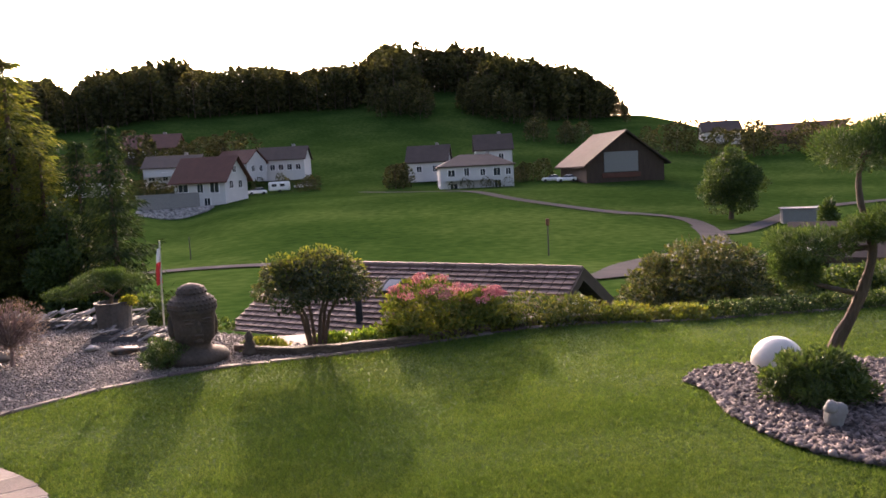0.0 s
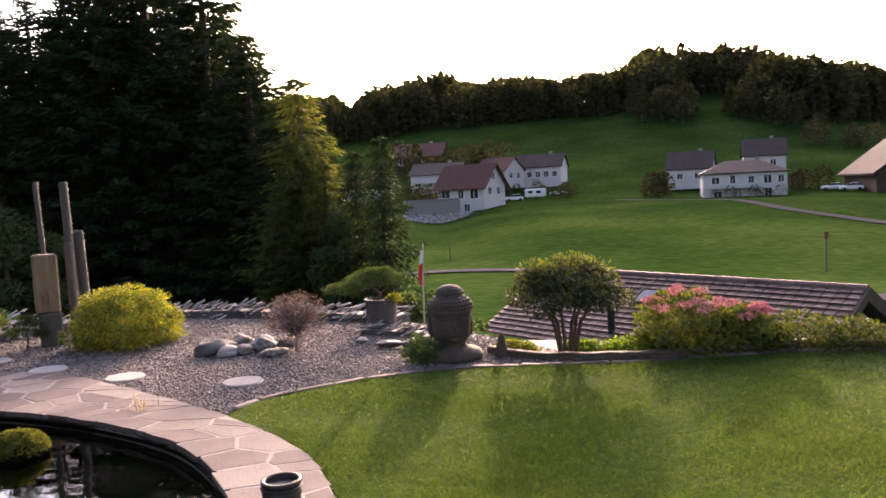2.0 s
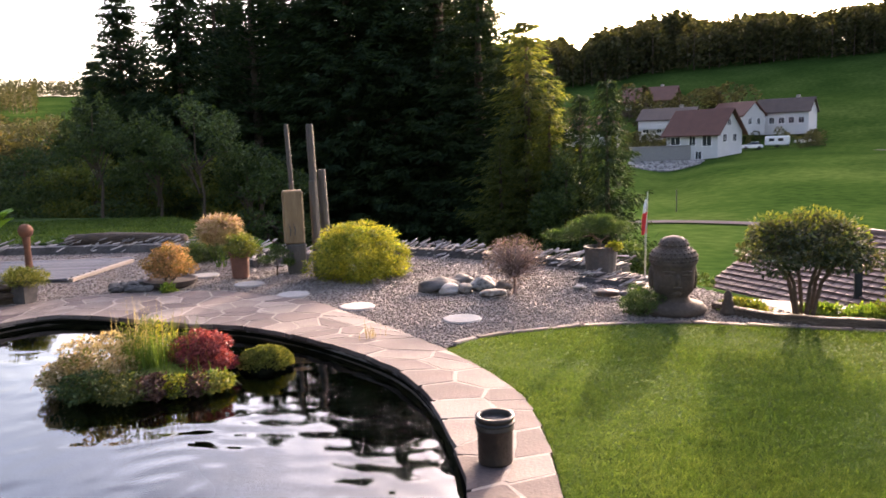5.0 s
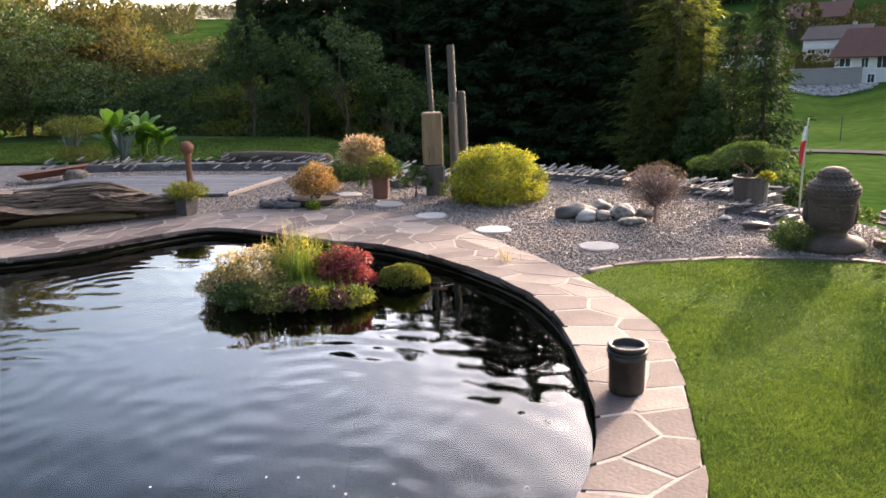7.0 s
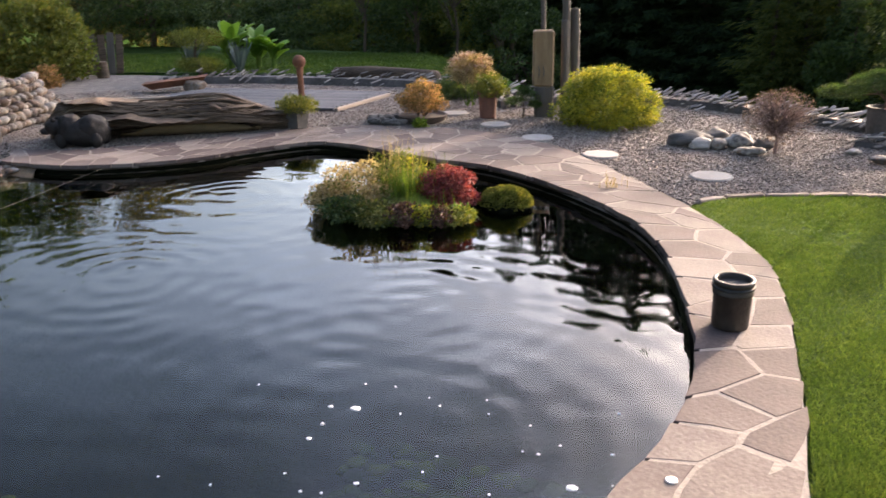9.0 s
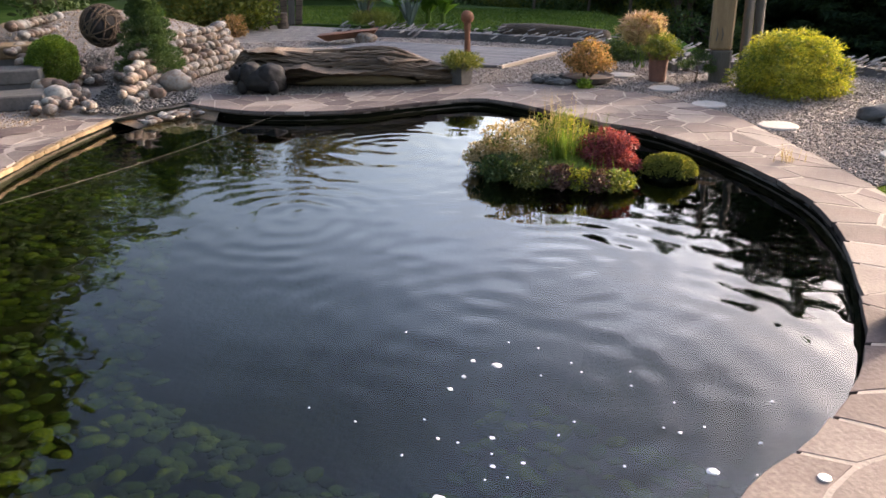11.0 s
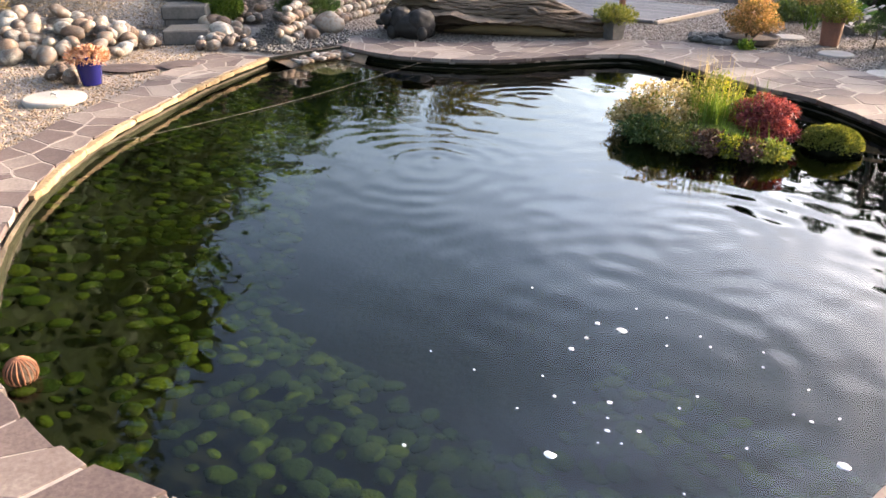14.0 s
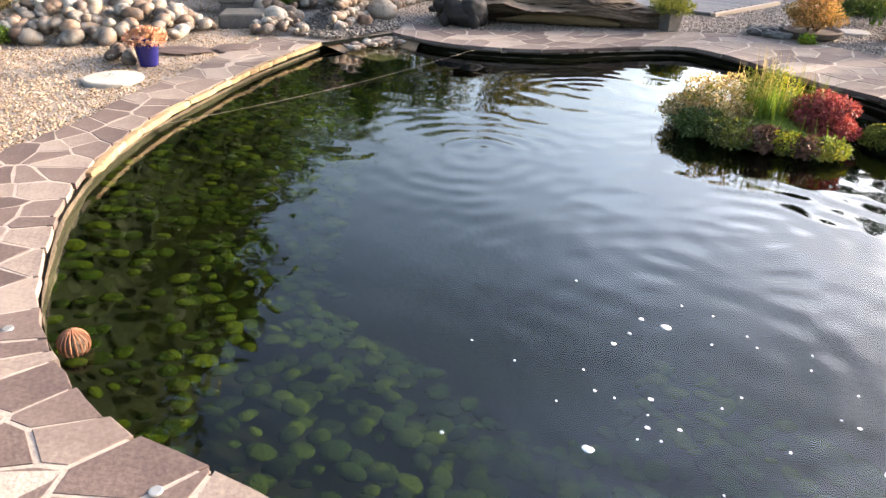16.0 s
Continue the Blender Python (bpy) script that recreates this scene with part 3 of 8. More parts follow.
tan_gravel = flat_sheet("tan_gravel_bed", TAN, -0.02, M["gravel"], "tan and grey gravel beside the pond paving", "gravel")
WIDE = [(-6.4, 6.0), (-6.0, 7.6), (-7.3, 8.4), (-9, 11), (-9.3, 15.7), (-14, 15.9), (-16, 9), (-14, 3), (-9, 5)]
wide_gravel = flat_sheet("gravel_path", WIDE, -0.026, M["gravel"], "gravel round the steps and the stream", "gravel")
STONE6 = np.array([(1, 0, 0), (-1, 0, 0), (0, 1, 0), (0, -1, 0), (0, 0, 1), (0, 0, -0.6)], float)
STONE_F = np.array([(0, 2, 4), (2, 1, 4), (1, 3, 4), (3, 0, 4), (2, 0, 5), (1, 2, 5), (3, 1, 5), (0, 3, 5)])


def pebbles(name, n, poly, avoid, size, mat, near=4.0, far=14.0, span=(-60, 60), z=-0.015):
    """Loose stones scattered over a bed, denser close by."""
    r = near * (far / near) ** rng.random(n)
    b = np.radians(rng.uniform(*span, n))
    x, y = r * np.sin(b), r * np.cos(b)
    ok = inside(x, y, poly)
    for a in avoid:
        ok &= ~inside(x, y, a)
    x, y = x[ok], y[ok]
    n = len(x)
    s = rng.uniform(*size, n)
    dims = np.stack([s * rng.uniform(0.7, 1.2, n), s * rng.uniform(0.5, 0.8, n), s * rng.uniform(0.3, 0.6, n)], 1)
    local = STONE6[None] * dims[:, None] * rng.uniform(0.75, 1.2, (n, 6, 1))
    a, tilt = rng.uniform(0, 6.28, n), rng.normal(0, 0.35, n)
    ca, sa, ct, st = np.cos(a), np.sin(a), np.cos(tilt), np.sin(tilt)
    xz = local[..., 0] * ct[:, None] - local[..., 2] * st[:, None]
    zz = local[..., 0] * st[:, None] + local[..., 2] * ct[:, None]
    px = xz * ca[:, None] - local[..., 1] * sa[:, None] + x[:, None]
    py = xz * sa[:, None] + local[..., 1] * ca[:, None] + y[:, None]
    v = np.stack([px, py, zz + z + dims[:, 2:3] * 0.4], -1).reshape(-1, 3)
    f = (STONE_F[None] + (np.arange(n) * 6)[:, None, None]).reshape(-1, 3)
    me = bpy.data.meshes.new(name)
    me.vertices.add(len(v))
    me.vertices.foreach_set("co", v.astype(np.float32).ravel())
    me.loops.add(f.size)
    me.loops.foreach_set("vertex_index", f.astype(np.int32).ravel())
    me.polygons.add(len(f))
    me.polygons.foreach_set("loop_start", np.arange(0, f.size, 3, dtype=np.int32))
    me.materials.append(mat)
    me.update()
    return me


DECK = [(-6.6, 13.15), (-3.0, 12.6), (-3.45, 10.72), (-7.0, 11.2)]
tagged(new("gravel_stones", pebbles("gravel_stones", 150000, GRAVEL, [DECK], (0.009, 0.022), M["pebble"], 6.0, 15.5, (-40, 34))), "loose grey and pinkish gravel stones", "gravel", kind="stuff")
tagged(new("tan_gravel_stones", pebbles("tan_gravel_stones", 56000, TAN, [], (0.009, 0.021), M["tan_pebble"], 4.6, 13.0, (-100, -40))), "loose tan gravel stones", "gravel", kind="stuff")
bed = flat_sheet("planting_bed", BED, -0.004, M["gravel"], "small planting bed covered with stone chips", "bed")
tagged(new("stone_chips", pebbles("stone_chips", 30000, BED, [], (0.022, 0.05), M["bark_mulch"], 4.2, 7.5, (58, 88), 0.0)), "dark reddish stone chips in the planting bed", "stone chips", kind="stuff")

# ---- pond: basin, water ----
def build_basin():
    s = Shape()
    rim = np.array(RIM)
    c = np.array([-2.6, 4.4])
    k = len(rim)
    rings = []
    for grow, z in ((-0.02, -0.05), (0.03, -0.14), (0.0, -0.3), (-0.25, -0.62), (-0.7, -0.95), (-1.4, -1.2)):
        d = rim - c
        L = np.linalg.norm(d, axis=1, keepdims=True)
        q = c + d * np.maximum(L + grow, 0.3) / L
        rings.append([(x, y, z) for x, y in q])
    s.rings(rings, caps=False)
    s.add([(x, y, -1.2) for x, y in [p[:2] for p in rings[-1]]], [tuple(range(k))])
    return s


pond = solo("pond_basin", build_basin(), M["liner"], "dark algae-covered pond wall and floor", "pond", kind="structure", smooth=True)
rim_w = [tuple(np.array((-2.6, 4.4)) + (np.array(p) - (-2.6, 4.4)) * 1.012) for p in RIM]
water = flat_sheet("water", rim_w, WATER, M["water"], "dark reflecting pond water with small ripples", "water")
water.visible_shadow = False


def algae_stones():
    """Flat rounded stones lying on the sloping side of the pond."""
    s = Shape()
    rim = np.array(RIM)
    c = np.array([-2.6, 4.4])
    for k in range(3300):
        p = rim[rng.integers(len(rim))]
        if p[1] > 6.3 or (p[0] > -0.4 and p[1] > 2.6):
            continue
        depth = rng.random()
        d = p - c
        L = np.linalg.norm(d)
        q = c + d / L * (L + 0.02 - 1.6 * depth)
        w = rng.uniform(0.03, 0.07)
        a = math.degrees(math.atan2(d[1], d[0]))
        m = pose(q[0], q[1], -0.3 - 0.72 * depth, 0, 0, a) @ pose(0, 0, 0, rng.normal(0, 13), -16 + rng.normal(0, 13), 0) @ pose(0, 0, 0, 0, 0, rng.uniform(0, 360))
        s.blob((w, w * rng.uniform(0.68, 0.98), w * 0.36), k, 0.1, 2, m)
    return s


tagged(new("algae_cobbles", algae_stones().mesh("algae_cobbles", M["algae"], True)), "green algae-covered cobbles under water", "cobbles", kind="stuff")

# ---- trees ----
def conifer_meshes(name, H, R, seed, mat, whorls=46, droop=0.35, bare=0.06, inner=0.12, reps=6):
    """Trunk and needle sprays of a spruce of that height and reach."""
    rnd = np.random.default_rng(seed)
    trunk = Shape().tube([(0, 0, -0.5), (0.02 * H * 0.2, 0, H * 0.4), (0, 0.01 * H * 0.3, H * 0.75), (0, 0, H * 0.98)], [H * 0.018, H * 0.013, H * 0.007, 0.02], 8)
    ps, ds, ln, wd = [], [], [], []
    for i in range(whorls):
        z = H * (bare + (1 - bare) * (i + rnd.random() * 0.6) / whorls)
        reach = R * (1 - z / H) ** 0.75 * rnd.uniform(0.75, 1.12) + 0.1
        nb = int(rnd.integers(6, 10))
        for k in range(nb):
            a = 2 * math.pi * (k + rnd.random()) / nb
            L = reach * rnd.uniform(0.6, 1.12)
            m = max(4, int(L * 9))
            t = np.linspace(inner, 1, m)
            d = np.array([math.cos(a), math.sin(a)])
            bx, by = d[0] * L * t, d[1] * L * t
            bz = z - droop * L * t ** 1.3 + 0.28 * L * t ** 3
            each = m * reps
            side, at = rnd.normal(0, 0.7, each), np.tile(np.arange(m), reps)
            spot = np.stack([bx[at], by[at], bz[at]], 1) + rnd.normal(0, 0.07 if inner < 0.3 else 0.2, (each, 3))
            ps.append(spot)
            ds.append(np.stack([d[0] - d[1] * side, d[1] + d[0] * side, rnd.normal(-0.75 if inner < 0.3 else 0.1, 0.5, each)], 1))
            ln.append(rnd.uniform(0.18, 0.42, each) * (0.6 + 0.4 * H / 14))
            wd.append(rnd.uniform(0.03, 0.07, each) * (0.6 + 0.4 * H / 14))
            if inner > 0.3:
                trunk.tube([(0, 0, z), (bx[0], by[0], bz[0]), (bx[-1] * 0.8, by[-1] * 0.8, bz[-1])], [0.06, 0.04, 0.015], 4)
    crown = quads_mesh(name, leaf_corners(np.concatenate(ps), np.concatenate(ds), np.concatenate(ln), np.concatenate(wd), rnd), mat)
    return trunk.mesh(name + "_trunk", M["bark"], True), crown


def crown_points(n, lobes, rnd, shell=0.35):
    """Points in the outer shell of several overlapping rounded lobes, each (x, y, z, rx, ry, rz)."""
    lobes = np.array(lobes, float)
    weight = lobes[:, 3] * lobes[:, 4] + lobes[:, 3] * lobes[:, 5]
    pick = rnd.choice(len(lobes), n, p=weight / weight.sum())
    d = unit(rnd.normal(size=(n, 3)))
    rad = 1 - shell * rnd.random(n) ** 1.6
    rad *= 1 + 0.10 * np.sin(d[:, 0] * 7 + pick) * np.cos(d[:, 2] * 6 + pick * 2)
    return lobes[pick, :3] + d * lobes[pick, 3:] * rad[:, None], d


def leaf_mesh(name, n, lobes, length, width, mat, seed=1, shell=0.35, up=0.3, spread=0.9):
    rnd = np.random.default_rng(seed)
    p, d = crown_points(n, lobes, rnd, shell)
    along = d + rnd.normal(0, spread, d.shape) + np.array([0, 0, up])
    return quads_mesh(name, leaf_corners(p, along, length * rnd.uniform(0.6, 1.3, n), width * rnd.uniform(0.6, 1.3, n), rnd), mat)


SPRUCE = [conifer_meshes("spruce_a", 22, 5.2, 3, M["spruce"], 50), conifer_meshes("spruce_b", 15, 3.2, 5, M["spruce"], 48, reps=10), conifer_meshes("spruce_c", 8, 2.0, 9, M["spruce"], 34),
          conifer_meshes("larch", 13, 3.0, 27, M["larch"], 36, 0.42, 0.04, 0.12, 7),
          conifer_meshes("tall_pine", 22, 3.4, 21, M["spruce"], 30, 0.08, 0.22, 0.42, 9)]
SPRUCE[3], SPRUCE[4] = SPRUCE[4], SPRUCE[3]


def spruce(kind, bearing, r, scale, rz, label, mat=None):
    p = polar(bearing, r)
    t = thing("spruce_tree", label, "tree", "spruces behind the garden", loc=(p.x, p.y, gz(p.x, p.y) - 0.2), rz=rz, scale=scale)
    part("trunk", SPRUCE[kind][0], None, t)
    part("crown", SPRUCE[kind][1], None, t)
    return t


for k, b, r, top, rz in ((0, 1.6, 31, 18.2, 0), (3, -4.9, 31, 14.6, 80), (3, -2.6, 32, 14.8, 10), (0, 4.6, 31, 18.6, 140), (0, 8.3, 30, 17.8, 200), (0, -7.4, 33, 13.2, 33), (1, -9.9, 30, 13.4, 10), (1, -13.6, 31, 10.7, 77), (0, 11.2, 28, 11.6, 120), (0, 13.8, 26, 8.2, 20), (1, 15.9, 25, 5.4, 170), (0, 9.6, 35, 13.4, 20),
                         (2, 20.3, 21, 4.2, 40), (2, 18.4, 23, 3.2, 10), (1, -15.4, 34, 6.2, 60), (0, 2.6, 37, 15.4, 300), (3, -0.4, 31, 15.2, 250), (0, 6.5, 36, 15.0, 270), (1, -3.8, 36, 11.4, 30), (1, -0.8, 36, 12.4, 90), (1, -6.4, 35, 11.0, 140), (4, 14.6, 23.5, 8.8, 0), (4, 16.2, 22.5, 2.6, 130), (4, 12.6, 22.5, 0.6, 60)):
    p = polar(b, r)
    H = r * math.tan(radians(top)) + EYE - gz(p.x, p.y) + 0.2
    q = H / (22, 15, 8, 22, 13)[k]
    wide = 1.6 if k == 0 and b > 0 else 1.05 if k in (0, 3) else 0.95 if k == 2 else 1.35
    spruce(k, b, r, (q * wide, q * wide, q), rz, ("tall dark green spruce on the bank behind the garden", "slender dark spruce on the bank", "small dark spruce on the bank", "tall gappy pine with bare trunk on the bank", "feathery yellow-green larch at the edge of the spruces")[k])

# broad-leaved trees along the bank
def leafy_tree(name, bearing, r, H, lobes, mat, n, leaf, seed, label, group="", trunk_r=0.12, z=None, rz=0.0):
    p = polar(bearing, r)
    t = thing(name, label, "tree", group, loc=(p.x, p.y, (gz(p.x, p.y) if z is None else z) - 0.05), rz=rz)
    rnd = np.random.default_rng(seed)
    tr = Shape()
    top = np.array(lobes, float)
    tr.tube([(0, 0, -0.3), (0.03 * H, 0.01 * H, H * 0.25), (-0.01 * H, 0, H * 0.55), (0, 0, H * 0.8)], [trunk_r, trunk_r * 0.75, trunk_r * 0.5, trunk_r * 0.15], 8)
    for q in top[: min(len(top), 9)]:
        a = Vector((0, 0, H * rnd.uniform(0.2, 0.45)))
        e = Vector(q[:3])
        tr.tube([a, a.lerp(e, 0.5) + Vector((0, 0, 0.06 * H)), e], [trunk_r * 0.45, trunk_r * 0.3, trunk_r * 0.08], 6)
    part("trunk", tr, M["bark"], t)
    part("crown", leaf_mesh("crown", n, lobes, leaf, leaf * 0.55, mat, seed), None, t)
    return t


def lobes_of(H, R, low, n, seed, size=1.0):
    rnd = np.random.default_rng(seed)
    out = []
    for i in range(n):
        z = H * (low + (0.9 - low) * (i + 0.5) / n)
        w = R * math.sin(math.pi * (0.22 + 0.7 * (i + 0.5) / n)) ** 0.8
        a, o = rnd.uniform(0, 6.28), rnd.uniform(0.2, 0.6)
        o = o / size ** 0.6
        out.append((math.cos(a) * w * o, math.sin(a) * w * o, z, w * size * rnd.uniform(0.5, 0.75), w * size * rnd.uniform(0.5, 0.75), H * size * rnd.uniform(0.1, 0.17)))
    return out


for i, (b, r, H, R, mat) in enumerate(((17.4, 21.5, -0.3, 1.0, "leaf"), (-17.0, 33, -2.2, 3.0, "leaf"), (-20.3, 31, -2.0, 2.8, "olive"), (-24.9, 32, -6.0, 3.0, "olive"),
                                   (-28.8, 33, -9, 3.6, "olive"), (-33.5, 34, -11.5, 4.0, "olive"), (-39, 35, -12.5, 4.4, "leaf"), (-45, 35, -14, 4.6, "leaf"), (-52, 30, 10.5, 4.5, "leaf"), (-58, 32, 16, 5, "leaf"), (-66, 30, 14, 5, "leaf"), (-12.5, 25, -0.4, 2.2, "leaf"), (-9, 24, -0.1, 2.0, "leaf_yellow"), (-5, 23, -0.1, 2.0, "leaf"), (-16, 26, -0.6, 2.2, "leaf_yellow"), (-20, 27, -0.9, 2.6, "leaf"), (-25, 27, -1.5, 2.8, "leaf"), (-30, 28, 4.5, 2.8, "leaf"))):
    # a negative height names the angle of the top above the eye
    H = r * math.tan(radians(-H)) + EYE - gz(*polar(b, r).xy) if H < 0 else H
    leafy_tree("broadleaf_tree", b, r, H, lobes_of(H, R, 0.08 if H < 5 else 0.15, 44, i, 0.52), M[mat], 15000 if H < 5 else 22000, 0.11 if H < 5 else 0.17, 40 + i, "yellowing broad-leaved tree on the bank" if mat in ("leaf_yellow", "olive") else "dark green broad-leaved shrub tree on the bank", "trees on the bank", 0.12)

for i, (b, r, H, R) in enumerate(((-15.7, 23, 3.6, 1.0), (-9.2, 22, 4.0, 1.3), (-12.0, 23, 3.6, 1.0), (-5.8, 22.5, 3.6, 1.1))):
    leafy_tree("slim_tree", b, r, H, lobes_of(H, R, 0.45, 20, 60 + i, 0.5), M["leaf"], 3600, 0.1, 90 + i, "slim young tree with a thin bare trunk", "slim trees on the bank", 0.05)

# ---- wooded hill: many far trees as one ----
def forest(name, n, bearings, radii, size, label, seed, dens=70, keep=None, skyline=None):
    rnd = np.random.default_rng(seed)
    ps, ds, ln, wd = [], [], [], []
    trunks = Shape()
    for i in range(n):
        b, r = rnd.uniform(*bearings), rnd.uniform(*radii)
        if keep and not keep(b, r):
            continue
        p = polar(b, r)
        z = gz(p.x, p.y)
        H = rnd.uniform(*size)
        if skyline is not None:
            most = r * math.tan(radians(float(np.interp(b, skyline[:, 0], skyline[:, 1])))) + EYE - z
            H = min(H, most * rnd.uniform(0.74, 1.03)) if most > 3 else 0
            if H < 3:
                continue
        R = H * (rnd.uniform(0.2, 0.34) if H > 9.5 or skyline is not None else rnd.uniform(0.38, 0.52))
        pointed = rnd.random() < (0.3 if H > 9.5 else 0.05)
        m = dens
        t = rnd.random(m) ** 0.8
        prof = (1 - t) ** 0.8 if pointed else np.sin(np.pi * np.clip(0.2 + 0.78 * t, 0, 1)) ** 0.6
        a = rnd.uniform(0, 6.28, m)
        w = R * prof * rnd.uniform(0.55, 1.05, m) * (0.6 if pointed else 1)
        q = np.stack([p.x + np.cos(a) * w, p.y + np.sin(a) * w, z + H * (0.02 + 0.98 * t)], 1)
        ps.append(q)
        ds.append(np.stack([np.cos(a), np.sin(a), rnd.normal(0.2, 0.6, m)], 1))
        ln.append(rnd.uniform(0.07, 0.15, m) * H)
        wd.append(rnd.uniform(0.045, 0.09, m) * H)
        trunks.tube([(p.x, p.y, z - 1), (p.x, p.y, z + H * 0.8)], [H * 0.014, H * 0.006], 5)
    ob = tagged(new(name, quads_mesh(name, leaf_corners(np.concatenate(ps), np.concatenate(ds), np.concatenate(ln), np.concatenate(wd), rnd), M["leaf_far"])), label, "woods", kind="stuff")
    part("trunks", trunks, M["bark"], ob)
    return ob


SKYLINE = np.array([(10, 6.5), (17, 7.2), (18.6, 6.2), (19.6, 7.6), (23, 8.4), (25, 9.0), (26.4, 7.7), (30, 8.0), (34, 7.6), (38.4, 8.3), (39.6, 9.9), (43.9, 9.4), (46.7, 8.7), (49.5, 7.7), (52, 7.3), (54.3, 6.4), (56, 5.2), (56.9, 4.0), (57.2, 3.3), (62.7, 2.7), (65.3, 1.9), (75, 1.4)])
WOOD_EDGE = np.array([(10, 3.3), (17, 3.6), (24.5, 4.4), (32, 4.7), (40, 4.8), (42.9, 5.7), (46.2, 5.5), (47, 4.5), (50.6, 3.3), (56.6, 3.0), (57.2, 2.6)])


def height_angle(p, z):
    return math.degrees(math.atan2(z - EYE, math.hypot(p.x, p.y)))


def up_the_hill(b, r):
    p = polar(b, r)
    return height_angle(p, gz(p.x, p.y)) > np.interp(b, WOOD_EDGE[:, 0], WOOD_EDGE[:, 1])


forest("wooded_hilltop", 560, (39.3, 57.0), (300, 425), (13, 24), "dark mixed wood on the hilltop against the sky", 1, 230, up_the_hill, SKYLINE)
forest("wooded_ridge", 700, (11, 39.5), (290, 425), (12, 22), "dark wood along the ridge below the evening sun", 2, 230, up_the_hill, SKYLINE)
forest("orchard_trees", 12, (50, 54), (262, 290), (5, 8), "small dark orchard trees on the hill meadow", 3, 300)
forest("hedge_wood", 34, (45.2, 49.4), (300, 325), (8, 13), "dark hedge wood below the hilltop", 23, 300)
forest("house_trees", 7, (39.6, 40.8), (172, 180), (4, 6.5), "dark conifers beside the houses", 24, 300)
forest("farm_trees", 12, (48.9, 51.2), (175, 185), (3, 5), "dark bushes between house and barn", 25, 240)
forest("hillside_copse", 22, (38.8, 42.6), (300, 330), (7, 12), "dark hedge trees on the hillside", 13, 300)
forest("valley_hedge", 46, (58, 75), (225, 262), (5, 9), "trees and hedges round the far farm", 4, 240)
forest("far_wood", 160, (57, 80), (400, 440), (6, 11), "low wooded skyline in the distance", 5, 130, None, SKYLINE)
forest("wall_trees", 16, (20.6, 25.0), (166, 186), (3.0, 5.2), "dark garden trees above the retaining wall", 31, 240)
forest("garden_bushes", 30, (23, 34.5), (174, 196), (2.0, 3.8), "dark garden bushes between the village houses", 26, 200)
forest("front_bushes", 9, (43.4, 48.4), (157, 162), (1.5, 2.6), "small dark bushes before the white house", 27, 200)
forest("village_trees", 26, (17, 30), (190, 235), (6, 11), "garden trees among the village houses", 6, 260)
forest("far_hill_wood", 520, (-34, -8), (588, 640), (8, 13), "wooded far hill beyond the bank trees", 7, 70)
forest("far_valley_wood", 240, (-27, -11), (225, 285), (6, 9), "hazy green wood below the far meadow", 18, 70)
forest("far_slope_wood", 360, (-34, -19.0), (420, 588), (8, 12), "wooded slope of the far hill", 17, 70)

# lone tree in the meadow
leafy_tree("meadow_tree", 63.9, 100, 8.8, lobes_of(8.8, 3.7, 0.2, 26, 77), M["leaf"], 16000, 0.34, 78, "round dark green tree alone in the meadow", trunk_r=0.35)
leafy_tree("meadow_tree", 69.9, 60, 5.4, lobes_of(4.6, 1.0, 0.1, 14, 78), M["leaf"], 5000, 0.25, 79, "slim dark conifer-like tree by the lane", trunk_r=0.12)


# ---- lanes across the meadow ----
def lane(name, pts, width, label):
    line = spline([tuple(polar(b, r))[:2] for b, r in pts], 1.5)
    v, f = [], []
    for i, p in enumerate(line):
        d = line[min(i + 1, len(line) - 1)] - line[max(i - 1, 0)]
        d = d / (np.linalg.norm(d) + 1e-9)
        nrm = np.array([-d[1], d[0]])
        for k in (-1, -0.5, 0, 0.5, 1):
            q = p + nrm * width / 2 * k
            v.append((q[0], q[1], gz(*q) + 0.10 + 0.03 * (1 - abs(k))))
        if i:
            for k in range(4):
                f.append(((i - 1) * 5 + k, i * 5 + k, i * 5 + k + 1, (i - 1) * 5 + k + 1))
    return solo(name, Shape().add(v, f), M["asphalt"], label, "lane", kind="structure", smooth=True)


lane("lane_low", [(16, 60), (23.6, 64), (30, 62), (36, 57), (44, 50), (54.3, 45), (57.5, 53), (62.4, 69), (62.8, 78), (62.0, 88)], 2.6, "narrow pale asphalt lane at the foot of the meadow")
lane("lane_mid", [(37.5, 165), (42, 152), (45.4, 144), (48.5, 124), (52.4, 111), (56.4, 102), (60.4, 97), (61.9, 90), (62.7, 80)], 2.3, "pale lane curving through the meadow to the houses")
lane("lane_side", [(62.9, 82), (64.5, 85), (66.3, 96), (67.9, 108), (69.4, 115), (73.0, 124), (80, 140)], 2.3, "pale lane branching at the junction")

